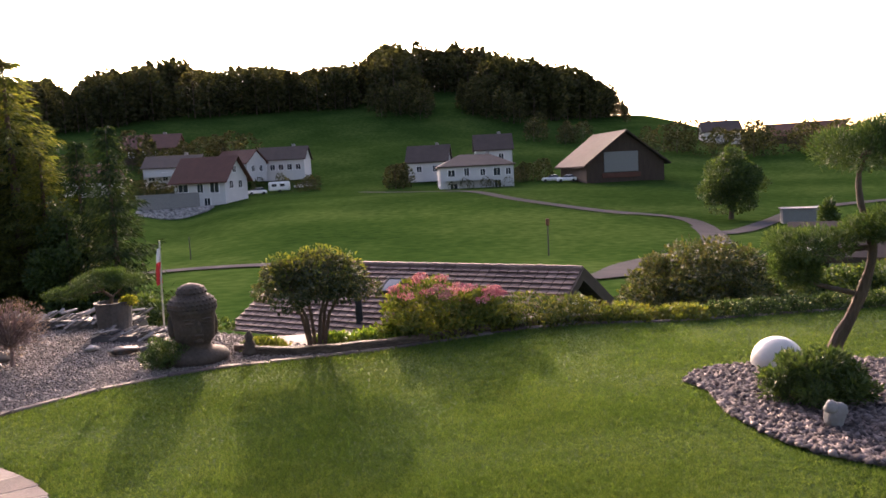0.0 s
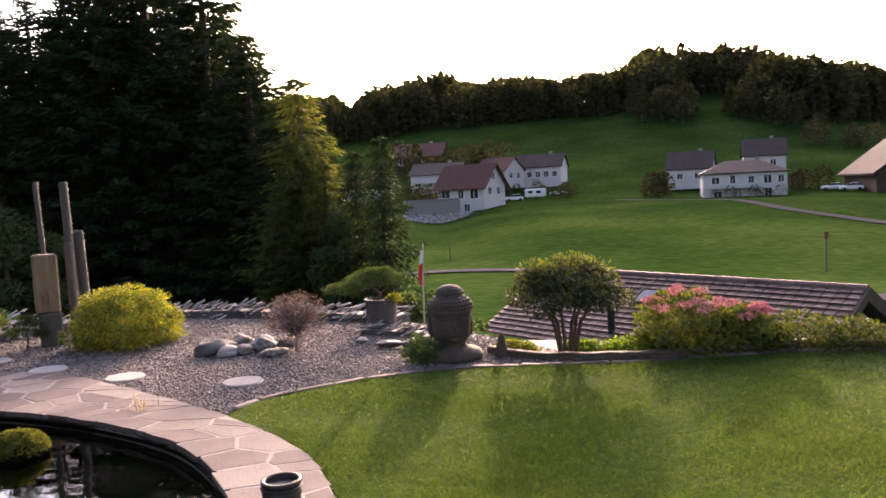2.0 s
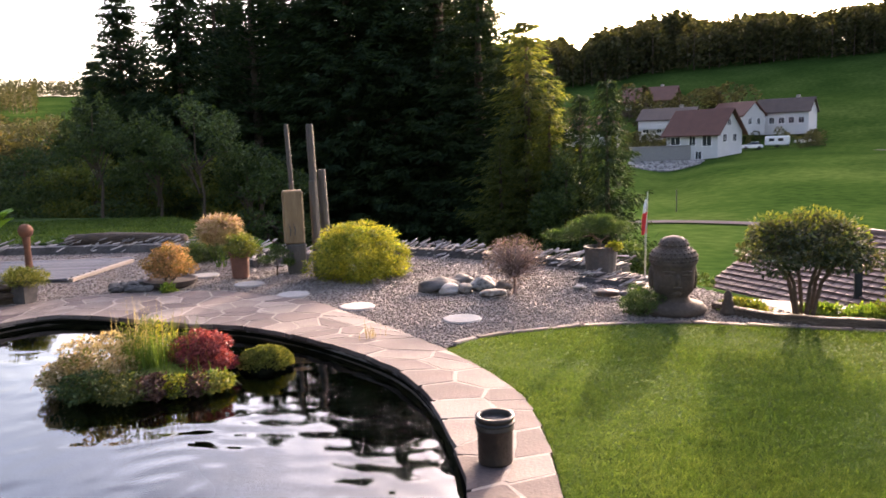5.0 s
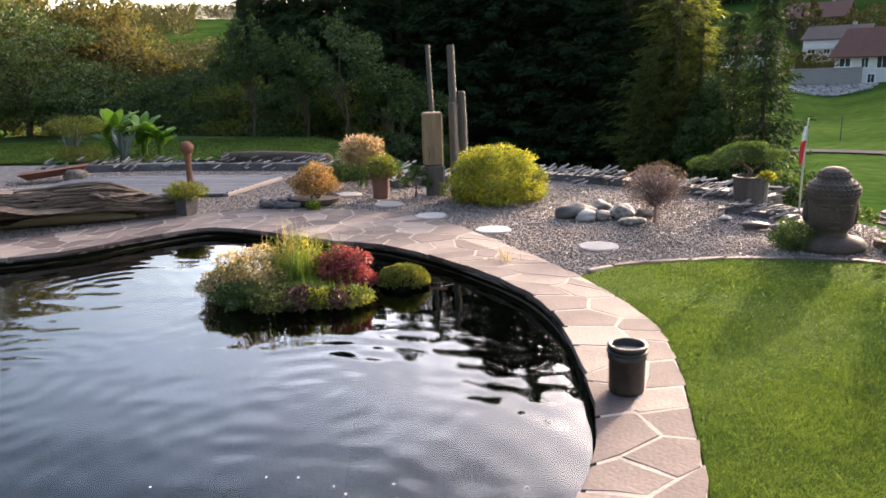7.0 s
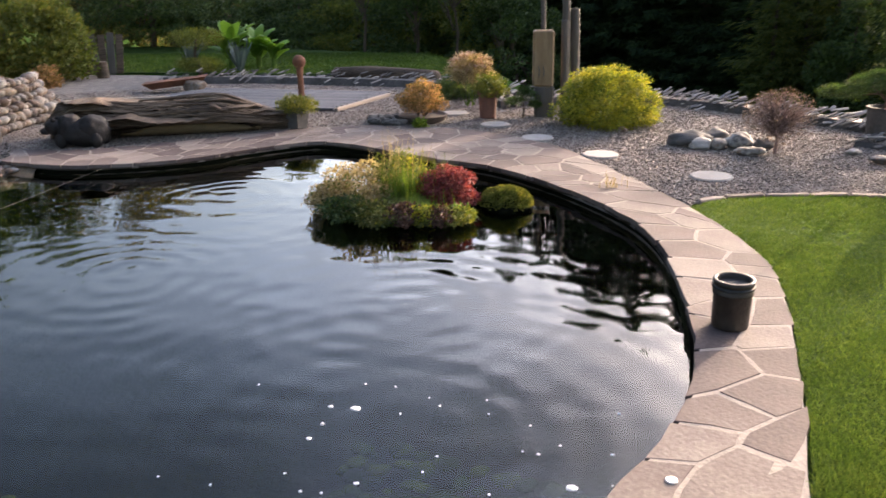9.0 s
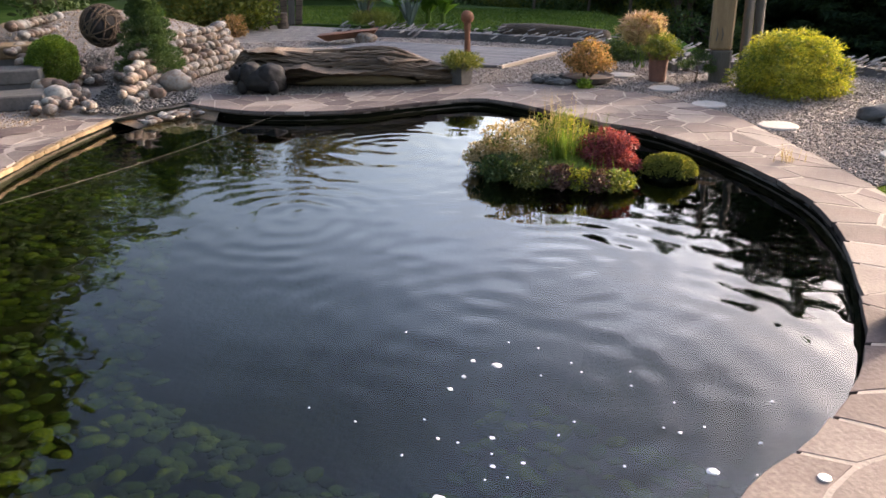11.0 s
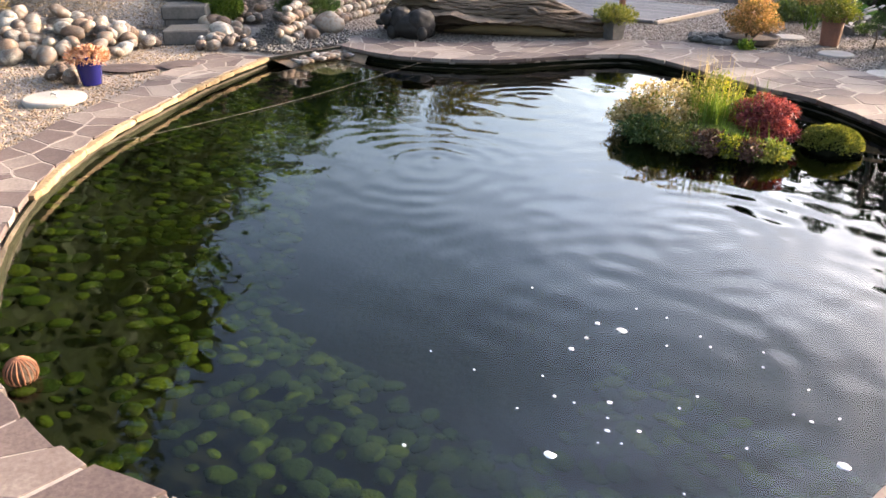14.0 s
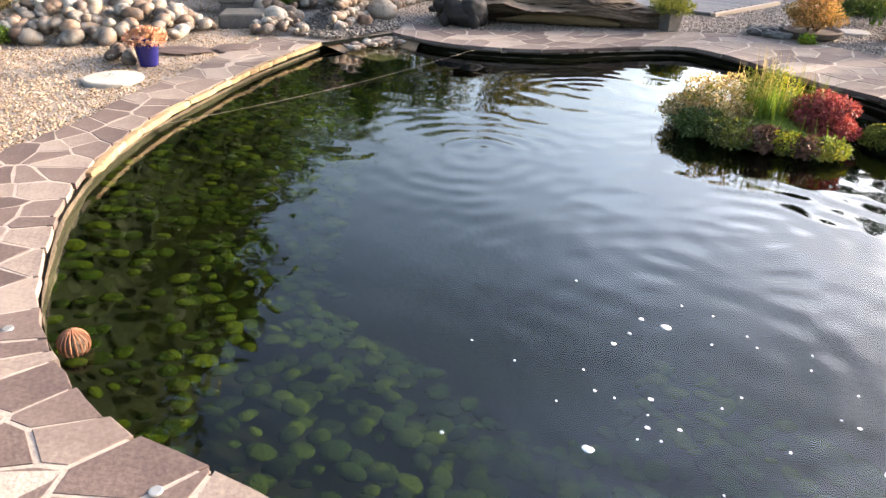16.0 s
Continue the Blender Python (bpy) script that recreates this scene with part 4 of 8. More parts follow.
# ---- the neighbour's tiled roof below the garden ----
def neighbour_house():
    D = 2.5
    zr = EYE - D
    right, left = polar(53.5, D / math.tan(radians(7.7)), zr), polar(32.2, D / math.tan(radians(6.15)), zr)
    left.z = right.z
    u = (left - right).normalized()
    nrm = Vector((-u.y, u.x, 0))
    if nrm.dot(right) > 0:
        nrm = -nrm
    L, pitch, run = (left - right).length, radians(27), 5.6
    down = nrm * math.cos(pitch) - Vector((0, 0, math.sin(pitch)))
    up = u.cross(down)
    if up.z < 0:
        up = -up
    t = thing("neighbour_house", "lower neighbouring house with a brown tiled gable roof", "house", loc=right)
    # both slopes as boards, then the rows of tiles
    back = -nrm * math.cos(pitch) - Vector((0, 0, math.sin(pitch)))
    for d in (down, back):
        c = u.cross(d)
        c = c if c.z > 0 else -c
        s = Shape()
        a = [Vector((0, 0, 0)) - c * 0.02, u * L - c * 0.02, u * L + d * run - c * 0.02, d * run - c * 0.02]
        s.add([tuple(p) for p in a] + [tuple(p - c * 0.14) for p in a], [(0, 1, 2, 3), (7, 6, 5, 4), (0, 4, 5, 1), (1, 5, 6, 2), (2, 6, 7, 3), (3, 7, 4, 0)])
        part("roof_board", s, M["darktimber"], t, "dark brown boards under the tiles")
    rows, n = int(run / 0.21), int(L / 0.26)
    w = L / n - 0.024
    tile = Shape().add([(0, 0, 0.01), (w / 2, 0, 0.02), (w, 0, 0.01), (w, 0.24, 0.06), (w / 2, 0.24, 0.07), (0, 0.24, 0.06), (0, 0.24, 0), (w / 2, 0.24, 0.012), (w, 0.24, 0)], [(0, 1, 4, 5), (1, 2, 3, 4), (5, 4, 7, 6), (4, 3, 8, 7)])
    one = tile.mesh("roof_tile", M["rooftile"])
    lie = Matrix((u, down, up)).transposed().to_4x4()
    rest = Shape()
    for i in range(rows):
        for k in range(n):
            m = Matrix.Translation(u * (L * k / n + 0.012) + down * (0.21 * i) + up * rng.uniform(-0.004, 0.004)) @ lie
            if i * n + k < 300:
                ob = new("roof_tile", one)
                ob.parent, ob.matrix_local = t, m
            else:
                rest.add(tile.v, tile.f, m)
    tagged(part("lower_tiles", rest, M["rooftile"], t), kind="stuff")
    n = int(L / 0.36)
    for k in range(n):
        q = u * (L * (k + 0.5) / n)
        part("ridge_tile", Shape().tube([q - u * 0.2, q, q + u * 0.19], [0.10, 0.105, 0.115], 10), M["rooftile"], t)
    # barge boards on the right gable
    for d, w in ((down, 0.22), (back, 0.3)):
        s = Shape()
        c = u.cross(d)
        c = c if c.z > 0 else -c
        q = [-u * 0.06 + c * 0.05, -u * 0.06 + c * 0.05 + d * run]
        s.add([tuple(p) for p in (q[0], q[1], q[1] - c * w, q[0] - c * w, q[0] + u * 0.05, q[1] + u * 0.05, q[1] + u * 0.05 - c * w, q[0] + u * 0.05 - c * w)], [(0, 1, 2, 3), (7, 6, 5, 4), (0, 4, 5, 1), (1, 5, 6, 2), (2, 6, 7, 3), (3, 7, 4, 0)])
        part("barge_board", s, M["darktimber"], t)
    # skylight and vent pipe
    frame_s, pane_s = Shape(), Shape()
    basis = Matrix((u, -down, up)).transposed().to_4x4()

    def on_roof(bearing, el):
        """The place on the near slope that is seen in that direction."""
        eye = Vector((0, 0, EYE)) - right
        way = polar(bearing, 1, math.tan(radians(el)))
        return eye - way * (eye.dot(up) / way.dot(up))

    sky_at = on_roof(39.35, -8.45)
    m = Matrix.Translation(sky_at) @ basis @ Matrix.Diagonal((0.7, 0.62, 1, 1))
    for x, y, sx, sy in ((-0.33, 0, 0.09, 1.0), (0.33, 0, 0.09, 1.0), (0, 0.46, 0.6, 0.09), (0, -0.46, 0.6, 0.09)):
        frame_s.box(sx, sy, 0.13, m @ pose(x, y, 0), 0.01)
    w = part("skylight", frame_s, M["rubber"], t, "dark grey roof window frame")
    pane_s.box(0.6, 0.85, 0.03, m @ pose(0, 0, 0.08), 0.004)
    part("pane", pane_s, M["glass"], w, "roof window pane mirroring the sky")
    pipe = Shape()
    pp = on_roof(36.77, -10.9)
    pipe.tube([pp, pp + Vector((0, 0, 0.65))], [0.09, 0.085], 12)
    pipe.tube([pp + Vector((0, 0, 0.62)), pp + Vector((0, 0, 0.74))], [0.12, 0.11], 12)
    part("vent_pipe", pipe, M["rubber"], t, "dark metal vent pipe")
    walls = Shape()
    h = right.z - run * math.sin(pitch) - gz(right.x, right.y) + 2.5
    mid = u * (L / 2) + Vector((0, 0, -run * math.sin(pitch) - h))
    ang = math.degrees(math.atan2(u.y, u.x))
    walls.box(L - 0.8, 2 * run * math.cos(pitch) - 0.9, h, Matrix.Translation(mid) @ pose(0, 0, 0, 0, 0, ang), 0.02)
    a, b = u * 0.4 + nrm * (run * 0.82) + Vector((0, 0, mid.z + h)), u * 0.4 - nrm * (run * 0.82) + Vector((0, 0, mid.z + h))
    top = u * 0.4 - Vector((0, 0, 0.25))
    walls.add([tuple(a), tuple(b), tuple(top), tuple(a + u * 0.2), tuple(b + u * 0.2), tuple(top + u * 0.2)], [(0, 1, 2), (5, 4, 3), (0, 3, 4, 1), (1, 4, 5, 2), (2, 5, 3, 0)])
    part("wall", walls, M["render"], t)
    return t


neighbour_house()


# ---- village houses, barn, farm ----
def house(b, r, el, w, d, wall, roof_h, roof_mat, label, turn=0.0, hip=0.0, wall_mat="render", windows=(), gable_windows=(), balcony=False, chimney=True, cellar=1.2, group="village houses", over=0.5):
    """A gabled or hipped house; its long side looks towards the garden before it is turned. w runs along the ridge."""
    p = polar(b, r)
    t = thing("house", label, "house", group, loc=(p.x, p.y, EYE + r * math.tan(radians(el))), rz=-b + turn)
    s = Shape().box(w, d, wall + cellar, pose(0, 0, -cellar), 0.03)
    if not hip:
        for sx in (-1, 1):
            x0, x1 = sx * (w / 2 - 0.002), sx * (w / 2 - 0.3)
            v = [(x0, -d / 2, wall), (x0, d / 2, wall), (x0, 0, wall + roof_h * 0.96), (x1, -d / 2, wall), (x1, d / 2, wall), (x1, 0, wall + roof_h * 0.96)]
            s.add(v, [(0, 1, 2), (5, 4, 3), (0, 3, 4, 1), (1, 4, 5, 2), (2, 5, 3, 0)])
    part("wall", s, M[wall_mat], t)
    rs = Shape()
    k = (d / 2 + over) / (d / 2)
    low = wall - roof_h * over / (d / 2)
    X, Y, th = w / 2 + over, d / 2 + over, 0.22
    rx = X - hip
    base = [(-X, -Y, low), (X, -Y, low), (X, Y, low), (-X, Y, low), (-rx, 0, wall + roof_h), (rx, 0, wall + roof_h)]
    top = [(x, y, z + th) for x, y, z in base]
    f = [(0, 1, 5, 4), (2, 3, 4, 5), (1, 2, 5), (3, 0, 4)] if hip else [(0, 1, 5, 4), (2, 3, 4, 5)]
    n = 6
    faces = [tuple(i + n for i in q) for q in f] + [q[::-1] for q in f] + [(0, 6, 7, 1), (2, 8, 9, 3)]
    faces += [(1, 7, 8, 2), (3, 9, 6, 0)] if hip else [(1, 7, 11, 5), (5, 11, 8, 2), (3, 9, 10, 4), (4, 10, 6, 0)]
    rs.add(base + top, faces)
    part("roof", rs, M[roof_mat], t)
    def win(x, y, z, ww, wh, face):
        m = pose(x, y, z, 0, 0, face)
        fr = Shape()
        for q in ((-ww / 2, 0, 0.12, wh + 0.12), (ww / 2, 0, 0.12, wh + 0.12), (0, 0, 0.08, wh)):
            fr.box(q[2], 0.14, q[3], m @ pose(q[0], 0, -0.06), 0.01)
        fr.box(ww + 0.2, 0.2, 0.1, m @ pose(0, 0, -0.1), 0.01)
        fr.box(ww + 0.12, 0.14, 0.1, m @ pose(0, 0, wh - 0.02), 0.01)
        o = part("window", fr, M["white"], t, "white framed window")
        part("pane", Shape().box(ww, 0.05, wh, m @ pose(0, -0.01, 0), 0.005), M["glass"], o, "dark window pane")
    for x, z, ww, wh in windows:
        win(x, -d / 2 - 0.02, z, ww, wh, 0)
    for side, y, z, ww, wh in gable_windows:
        win(side * (w / 2 + 0.02), y, z, ww, wh, 90 * side)
    if chimney:
        c = Shape().box(0.8, 0.8, roof_h * 0.55 + 1.0, pose(w * 0.2, d * 0.12, wall + roof_h * 0.4), 0.03)
        part("chimney", c, M["stonewall"], t)
    if balcony:
        c = Shape().box(w * 0.62, 1.5, 0.2, pose(-w * 0.12, -d / 2 - 0.75, wall * 0.42), 0.03)
        c.box(w * 0.62, 0.08, 0.95, pose(-w * 0.12, -d / 2 - 1.46, wall * 0.42 + 0.1), 0.02)
        part("balcony", c, M["render"], t, "white balcony with solid parapet")
    return t


W2 = lambda n, w, z, ww=1.3, wh=1.4: tuple((w * (-0.5 + (i + 0.5) / n), z, ww, wh) for i in range(n))
house(26.9, 168, -0.85, 11.4, 9.5, 3.2, 4.4, "redroof", "white house with a steep red-brown tiled roof", -30, cellar=4.0, over=0.9, windows=((-3.6, 0.8, 2.2, 1.5), (0.2, 0.6, 1.4, 1.7), (3.4, 0.5, 2.0, 1.9), (-2.6, -2.3, 2.0, 1.6), (1.6, -2.6, 1.4, 2.0)), gable_windows=((1, -2.2, 1.2, 1.6, 1.5), (1, 1.6, 1.2, 1.6, 1.5), (1, -0.6, 4.4, 1.5, 1.3)), chimney=False)
house(29.0, 200, 0.3, 10, 7.5, 3.4, 3.0, "redroof", "white village house with a red gabled roof", -40, windows=W2(3, 12, 1.2), gable_windows=((1, -1.5, 1.2, 1.2, 1.4), (1, 1.5, 1.2, 1.2, 1.4)), chimney=False)
house(32.1, 206, 0.25, 12, 8, 4.2, 3.0, "greyroof", "long white village house with a grey roof", -14, windows=W2(5, 11, 1.4))
house(24.6, 196, 0.05, 12.5, 9, 3.9, 2.6, "greyroof", "white village house with a low brown roof and balcony", -16, windows=((-4.4, 0.9, 1.6, 1.4), (-1.2, 0.8, 1.2, 1.9), (2.6, 1.0, 1.6, 1.4)), gable_windows=((1, -1.8, 1.2, 1.3, 1.4), (1, 1.4, 1.2, 1.3, 1.4)), balcony=True)
house(23.3, 236, 1.7, 15, 11, 3.4, 3.8, "redroof", "brown timber farmhouse above the white houses", -14, wall_mat="darktimber", windows=W2(4, 13, 1.0))
house(19.2, 190, -0.7, 11, 9, 4.0, 3.4, "redroof", "white house with red roof behind the spruces", 15, windows=W2(3, 10, 1.2))
house(45.9, 168, -1.55, 15.5, 10, 5.4, 2.2, "greyroof", "white two-storey house with a hipped brown roof", 6, hip=5.0, windows=((-5.4, 3.2, 1.5, 1.4), (-2.2, 3.0, 1.1, 1.9), (1.2, 3.2, 1.1, 1.4), (4.2, 3.1, 1.5, 1.6), (-5.0, 0.6, 1.6, 1.2), (4.3, 0.3, 1.4, 1.9), (6.6, 3.2, 1.1, 1.4)), balcony=True)
house(42.6, 196, -0.35, 10, 9, 3.8, 3.8, "greyroof", "white house with a brown saddle roof", -8, windows=W2(2, 8, 1.2), group="hamlet houses")
house(47.3, 198, -0.1, 9, 8.5, 5.2, 3.6, "greyroof", "narrow white house with a steep grey roof", 4, windows=W2(2, 7, 2.6), group="hamlet houses")
house(63.2, 300, 1.0, 13, 10, 4.0, 3.6, "greyroof", "white farmhouse on the far slope", 10, windows=W2(4, 12, 1.2), group="farm")
house(68.6, 300, 0.55, 24, 11, 3.6, 4.0, "redroof", "long low farm building with a red roof", -10, wall_mat="darktimber", chimney=False, group="farm")
house(71.2, 34, -9.6, 3.4, 4, 1.9, 0.9, "darktimber", "white garden house wall seen through the pine", 0, windows=((-1.2, 0.9, 1.2, 1.2),), chimney=False, group="neighbour")


def barn():
    p = polar(55.7, 176)
    t = thing("barn", "large dark timber barn with a broad brown gable roof", "barn", loc=(p.x, p.y, EYE + 176 * math.tan(radians(-0.8))), rz=-55.7 - 70)
    w, d, wall, rh = 19, 17, 2.4, 6.4
    s = Shape().box(w, d, wall + 4, pose(0, 0, -4), 0.05)
    for sx in (-1, 1):
        x0, x1 = sx * (w / 2 - 0.01), sx * (w / 2 - 0.4)
        s.add([(x0, -d / 2, wall), (x0, d / 2, wall), (x0, 0, wall + rh * 0.97), (x1, -d / 2, wall), (x1, d / 2, wall), (x1, 0, wall + rh * 0.97)], [(0, 1, 2), (5, 4, 3), (0, 3, 4, 1), (1, 4, 5, 2), (2, 5, 3, 0)])
    part("wall", s, M["darktimber"], t)
    rs, X, Y = Shape(), w / 2 + 1.2, d / 2 + 1.0
    low, th = wall - rh * 1.0 / (d / 2), 0.35
    base = [(-X, -Y, low), (X, -Y, low), (X, Y, low), (-X, Y, low), (-X, 0, wall + rh), (X, 0, wall + rh)]
    rs.add(base + [(x, y, z + th) for x, y, z in base], [(6, 7, 11, 10), (8, 9, 10, 11), (4, 5, 1, 0), (5, 4, 3, 2), (0, 6, 10, 4), (4, 10, 9, 3), (1, 5, 11, 7), (5, 2, 8, 11), (0, 1, 7, 6), (2, 3, 9, 8)])
    part("roof", rs, M["barnroof"], t, "brown weathered tiled barn roof")
    for sx in (-1, 1):
        part("barn_door", Shape().box(0.2, 7.4, 4.2, pose(sx * (w / 2 + 0.1), -1.0, 0.5), 0.03), M["greydoor"], t, "large pale grey boarded barn front")
        part("plinth", Shape().box(0.3, 8.4, 1.0, pose(sx * (w / 2 + 0.12), -1.0, -0.7), 0.03), M["redroof"], t, "low reddish brick plinth")


barn()

# retaining wall and rubble below the white house
def valley_walls():
    a, b = polar(21.9, 152), polar(26.0, 158)
    d = b - a
    ang = math.degrees(math.atan2(d.y, d.x))
    z = EYE + 155 * math.tan(radians(-1.65))
    s = Shape().box(d.length, 0.5, 2.6, pose((a.x + b.x) / 2, (a.y + b.y) / 2, z, 0, 0, ang), 0.04)
    s.box(d.length + 0.2, 0.7, 0.15, pose((a.x + b.x) / 2, (a.y + b.y) / 2, z + 2.6, 0, 0, ang), 0.03)
    solo("retaining_wall", s, M["concrete"], "long pale grey retaining wall below the white house", "wall")
    s = Shape()
    for k in range(620):
        q = a.lerp(b, rng.uniform(-0.02, 1.18))
        off = rng.uniform(0.5, 5)
        q = q - q.normalized() * off
        w = rng.uniform(0.25, 0.6)
        s.blob((w, w * 0.8, w * 0.6), k, 0.25, 1, pose(q.x, q.y, max(gz(q.x, q.y), z - 0.15 - off * 0.45) + 0.1, 0, 0, rng.uniform(0, 360)))
    tagged(new("rubble_bank", s.mesh("rubble_bank", M["stonewall"])), "bank of grey quarry stones below the wall", "stones", kind="stuff")
    side = Vector((a.y - b.y, b.x - a.x, 0)).normalized()
    side = side if side.dot(a) < 0 else -side
    foot = [a.lerp(b, -0.03), a.lerp(b, 1.22), a.lerp(b, 1.2) + side * 5.4, a.lerp(b, -0.02) + side * 5.4]
    tops = [z + 0.05, z + 0.05, z - 2.6, z - 2.6]
    v = [(q.x, q.y, h) for q, h in zip(foot, tops)] + [(q.x, q.y, z - 5) for q in foot]
    part("bank_core", Shape().add(v, [(0, 1, 2, 3), (0, 4, 5, 1), (1, 5, 6, 2), (2, 6, 7, 3), (3, 7, 4, 0)]), M["stonewall"], bpy.data.objects["rubble_bank"])
    p = polar(68.4, 96)
    solo("shed", Shape().box(4.4, 2.4, 1.6, None, 0.05).box(4.7, 2.7, 0.15, pose(0, 0, 1.6), 0.04), M["greydoor"], "small flat-roofed grey shed beside the lane", "shed", loc=(p.x, p.y, gz(p.x, p.y)), rz=-60)


valley_walls()


def car_meshes():
    body = Shape()
    prof = [(-2.1, 0.35, 0.75), (-1.95, 0.3, 0.92), (-0.9, 0.3, 0.98), (1.5, 0.3, 1.0), (2.05, 0.32, 0.9), (2.1, 0.4, 0.7)]
    body.rings([[(x, -0.82, lo), (x, 0.82, lo), (x, 0.86, (lo + hi) / 2), (x, 0.78, hi), (x, -0.78, hi), (x, -0.86, (lo + hi) / 2)] for x, lo, hi in prof])
    cab = Shape().rings([[(-1.0, -0.72, 0.95), (-1.0, 0.72, 0.95), (1.75, 0.72, 0.95), (1.75, -0.72, 0.95)], [(-0.25, -0.6, 1.45), (-0.25, 0.6, 1.45), (1.3, 0.6, 1.45), (1.3, -0.6, 1.45)]])
    roof = Shape().box(1.5, 1.18, 0.06, pose(0.52, 0, 1.45), 0.02)
    wheel = Shape().lathe([(0.05, -0.1), (0.31, -0.1), (0.33, -0.05), (0.33, 0.05), (0.31, 0.1), (0.05, 0.1)], 14)
    return body, cab, roof, wheel


def car(b, r, rz, mat, label):
    p = polar(b, r)
    t = thing("car", label, "car", "parked cars", loc=(p.x, p.y, gz(p.x, p.y) + 0.1), rz=rz)
    body, cab, roof, wheel = car_meshes()
    o = part("body", body, M[mat], t)
    part("cabin_glass", cab, M["glass"], t, "dark car windows")
    part("car_roof", roof, M[mat], t)
    wm = wheel.mesh("wheel", M["rubber"])
    for x in (-1.3, 1.35):
        for y in (-0.78, 0.78):
            q = part("wheel", wm, None, t)
            q.location, q.rotation_euler = (x, y, 0.33), (radians(90), 0, 0)


car(30.0, 176, -20, "white", "white car parked beside the house")
car(33.3, 190, -30, "white", "white car parked on the village lane")
car(51.5, 172, -50, "metal", "silver car parked beside the barn")
car(52.6, 170, -48, "white", "pale car parked beside the barn")
p = polar(31.6, 180)
van = thing("caravan", "white caravan parked at the meadow's edge", "caravan", loc=(p.x, p.y, gz(p.x, p.y) + 0.1), rz=-28)
part("body", Shape().box(4.8, 2.1, 2.0, pose(0, 0, 0.4), 0.25), M["white"], van)
for x in (-1.2, 0.6):
    part("window", Shape().box(1.1, 0.06, 0.6, pose(x, -1.06, 1.3), 0.02), M["glass"], van, "dark caravan window")
for y in (-0.95, 0.95):
    q = part("wheel", Shape().lathe([(0.05, -0.1), (0.3, -0.1), (0.3, 0.1), (0.05, 0.1)], 14), M["rubber"], van)
    q.location, q.rotation_euler = (0, y, 0.3), (radians(90), 0, 0)

# ---- garden shrubs ----
def shrub(name, x, y, lobes, n, leaf, aspect, mat, seed, label, category="shrub", z=0.0, stems=5, stem_r=0.012, stem_mat="bark", group="", shell=0.4, up=0.3, spread=0.8, bare=0.0):
    """Stems that rise from the ground and a crown of small leaves."""
    t = thing(name, label, category, group, loc=(x, y, z))
    rnd = np.random.default_rng(seed)
    s = Shape()
    for i in range(stems):
        q = lobes[i % len(lobes)]
        a = rnd.uniform(0, 6.28)
        base = Vector((0.02 * math.cos(a) * stems ** 0.5, 0.02 * math.sin(a) * stems ** 0.5, -0.03))
        tip = Vector(q[:3]) + Vector((rnd.normal(0, q[3] * 0.3), rnd.normal(0, q[4] * 0.3), q[5] * 0.2))
        mid = base.lerp(tip, 0.5) + Vector((rnd.normal(0, 0.03), rnd.normal(0, 0.03), 0.04))
        s.tube([base, mid, tip], [stem_r, stem_r * 0.7, stem_r * 0.25], 6)
    part("stem_clump", s, M[stem_mat], t)
    part("foliage", leaf_mesh("foliage", n, lobes, leaf, leaf * aspect, M[mat], seed, shell, up, spread), None, t)
    return t


def round_lobes(w, h, n, seed, z0=0.0, small=0.45):
    """Lobes that fill a dome of width w and height h."""
    rnd = np.random.default_rng(seed)
    out = [(0, 0, z0 + h * 0.38, w * 0.36, w * 0.36, h * 0.46)]
    for i in range(7):
        a = i * 0.9 + rnd.uniform(-0.2, 0.2)
        out.append((w * 0.31 * math.cos(a), w * 0.31 * math.sin(a), z0 + h * 0.2, w * 0.17, w * 0.17, h * 0.2))
    for i in range(n + 4):
        a, e = 2.4 * i + rnd.uniform(-0.3, 0.3), math.asin(min(0.97, (i + 0.5) / (n + 4))) * rnd.uniform(0.85, 1.1)
        q = small * rnd.uniform(0.28, 0.46)
        rad = w * 0.5 * math.cos(e) * (1 - q * 0.75)
        out.append((rad * math.cos(a), rad * math.sin(a), z0 + h * (0.16 + 0.7 * math.sin(e)), w * q, w * q, h * q * 0.85))
    return out


# golden thuja, brown shrub, clipped balls
shrub("golden_thuja", 0.31, 9.85, round_lobes(1.16, 0.76, 26, 3, -0.03, 0.4), 30000, 0.05, 0.22, "gold", 301, "dense yellow-green golden thuja bush on the gravel", stems=8, up=-0.25, spread=0.55, shell=0.5)
t = thing("brown_shrub", "bare-looking brownish round shrub on a short stem", "shrub", loc=(1.96, 8.22, 0))
s = Shape().tube([(0, 0, -0.05), (0.01, 0, 0.12), (0, 0.01, 0.2)], [0.022, 0.018, 0.014], 8)
rnd = np.random.default_rng(5)
for i in range(260):
    d = Vector(unit(rnd.normal(size=3) + np.array([0, 0, 0.5])))
    tip = Vector((0, 0, 0.36)) + Vector((d.x * 0.33, d.y * 0.33, d.z * 0.26))
    s.tube([(0, 0, 0.16), Vector((0, 0, 0.2)).lerp(tip, 0.5) + Vector((rnd.normal(0, 0.02), rnd.normal(0, 0.02), 0.02)), tip], [0.006, 0.004, 0.0015], 4)
part("twig_dome", s, M["brownleaf"], t)
part("foliage", leaf_mesh("foliage", 2600, [(0, 0, 0.36, 0.35, 0.35, 0.27)], 0.022, 0.011, M["brownleaf"], 6, 0.5), None, t)
shrub("dwarf_pine_ball", 2.88, 6.86, round_lobes(0.42, 0.27, 6, 8), 5200, 0.04, 0.16, "pine", 302, "small dark green dwarf pine beside the stone head", up=0.6)
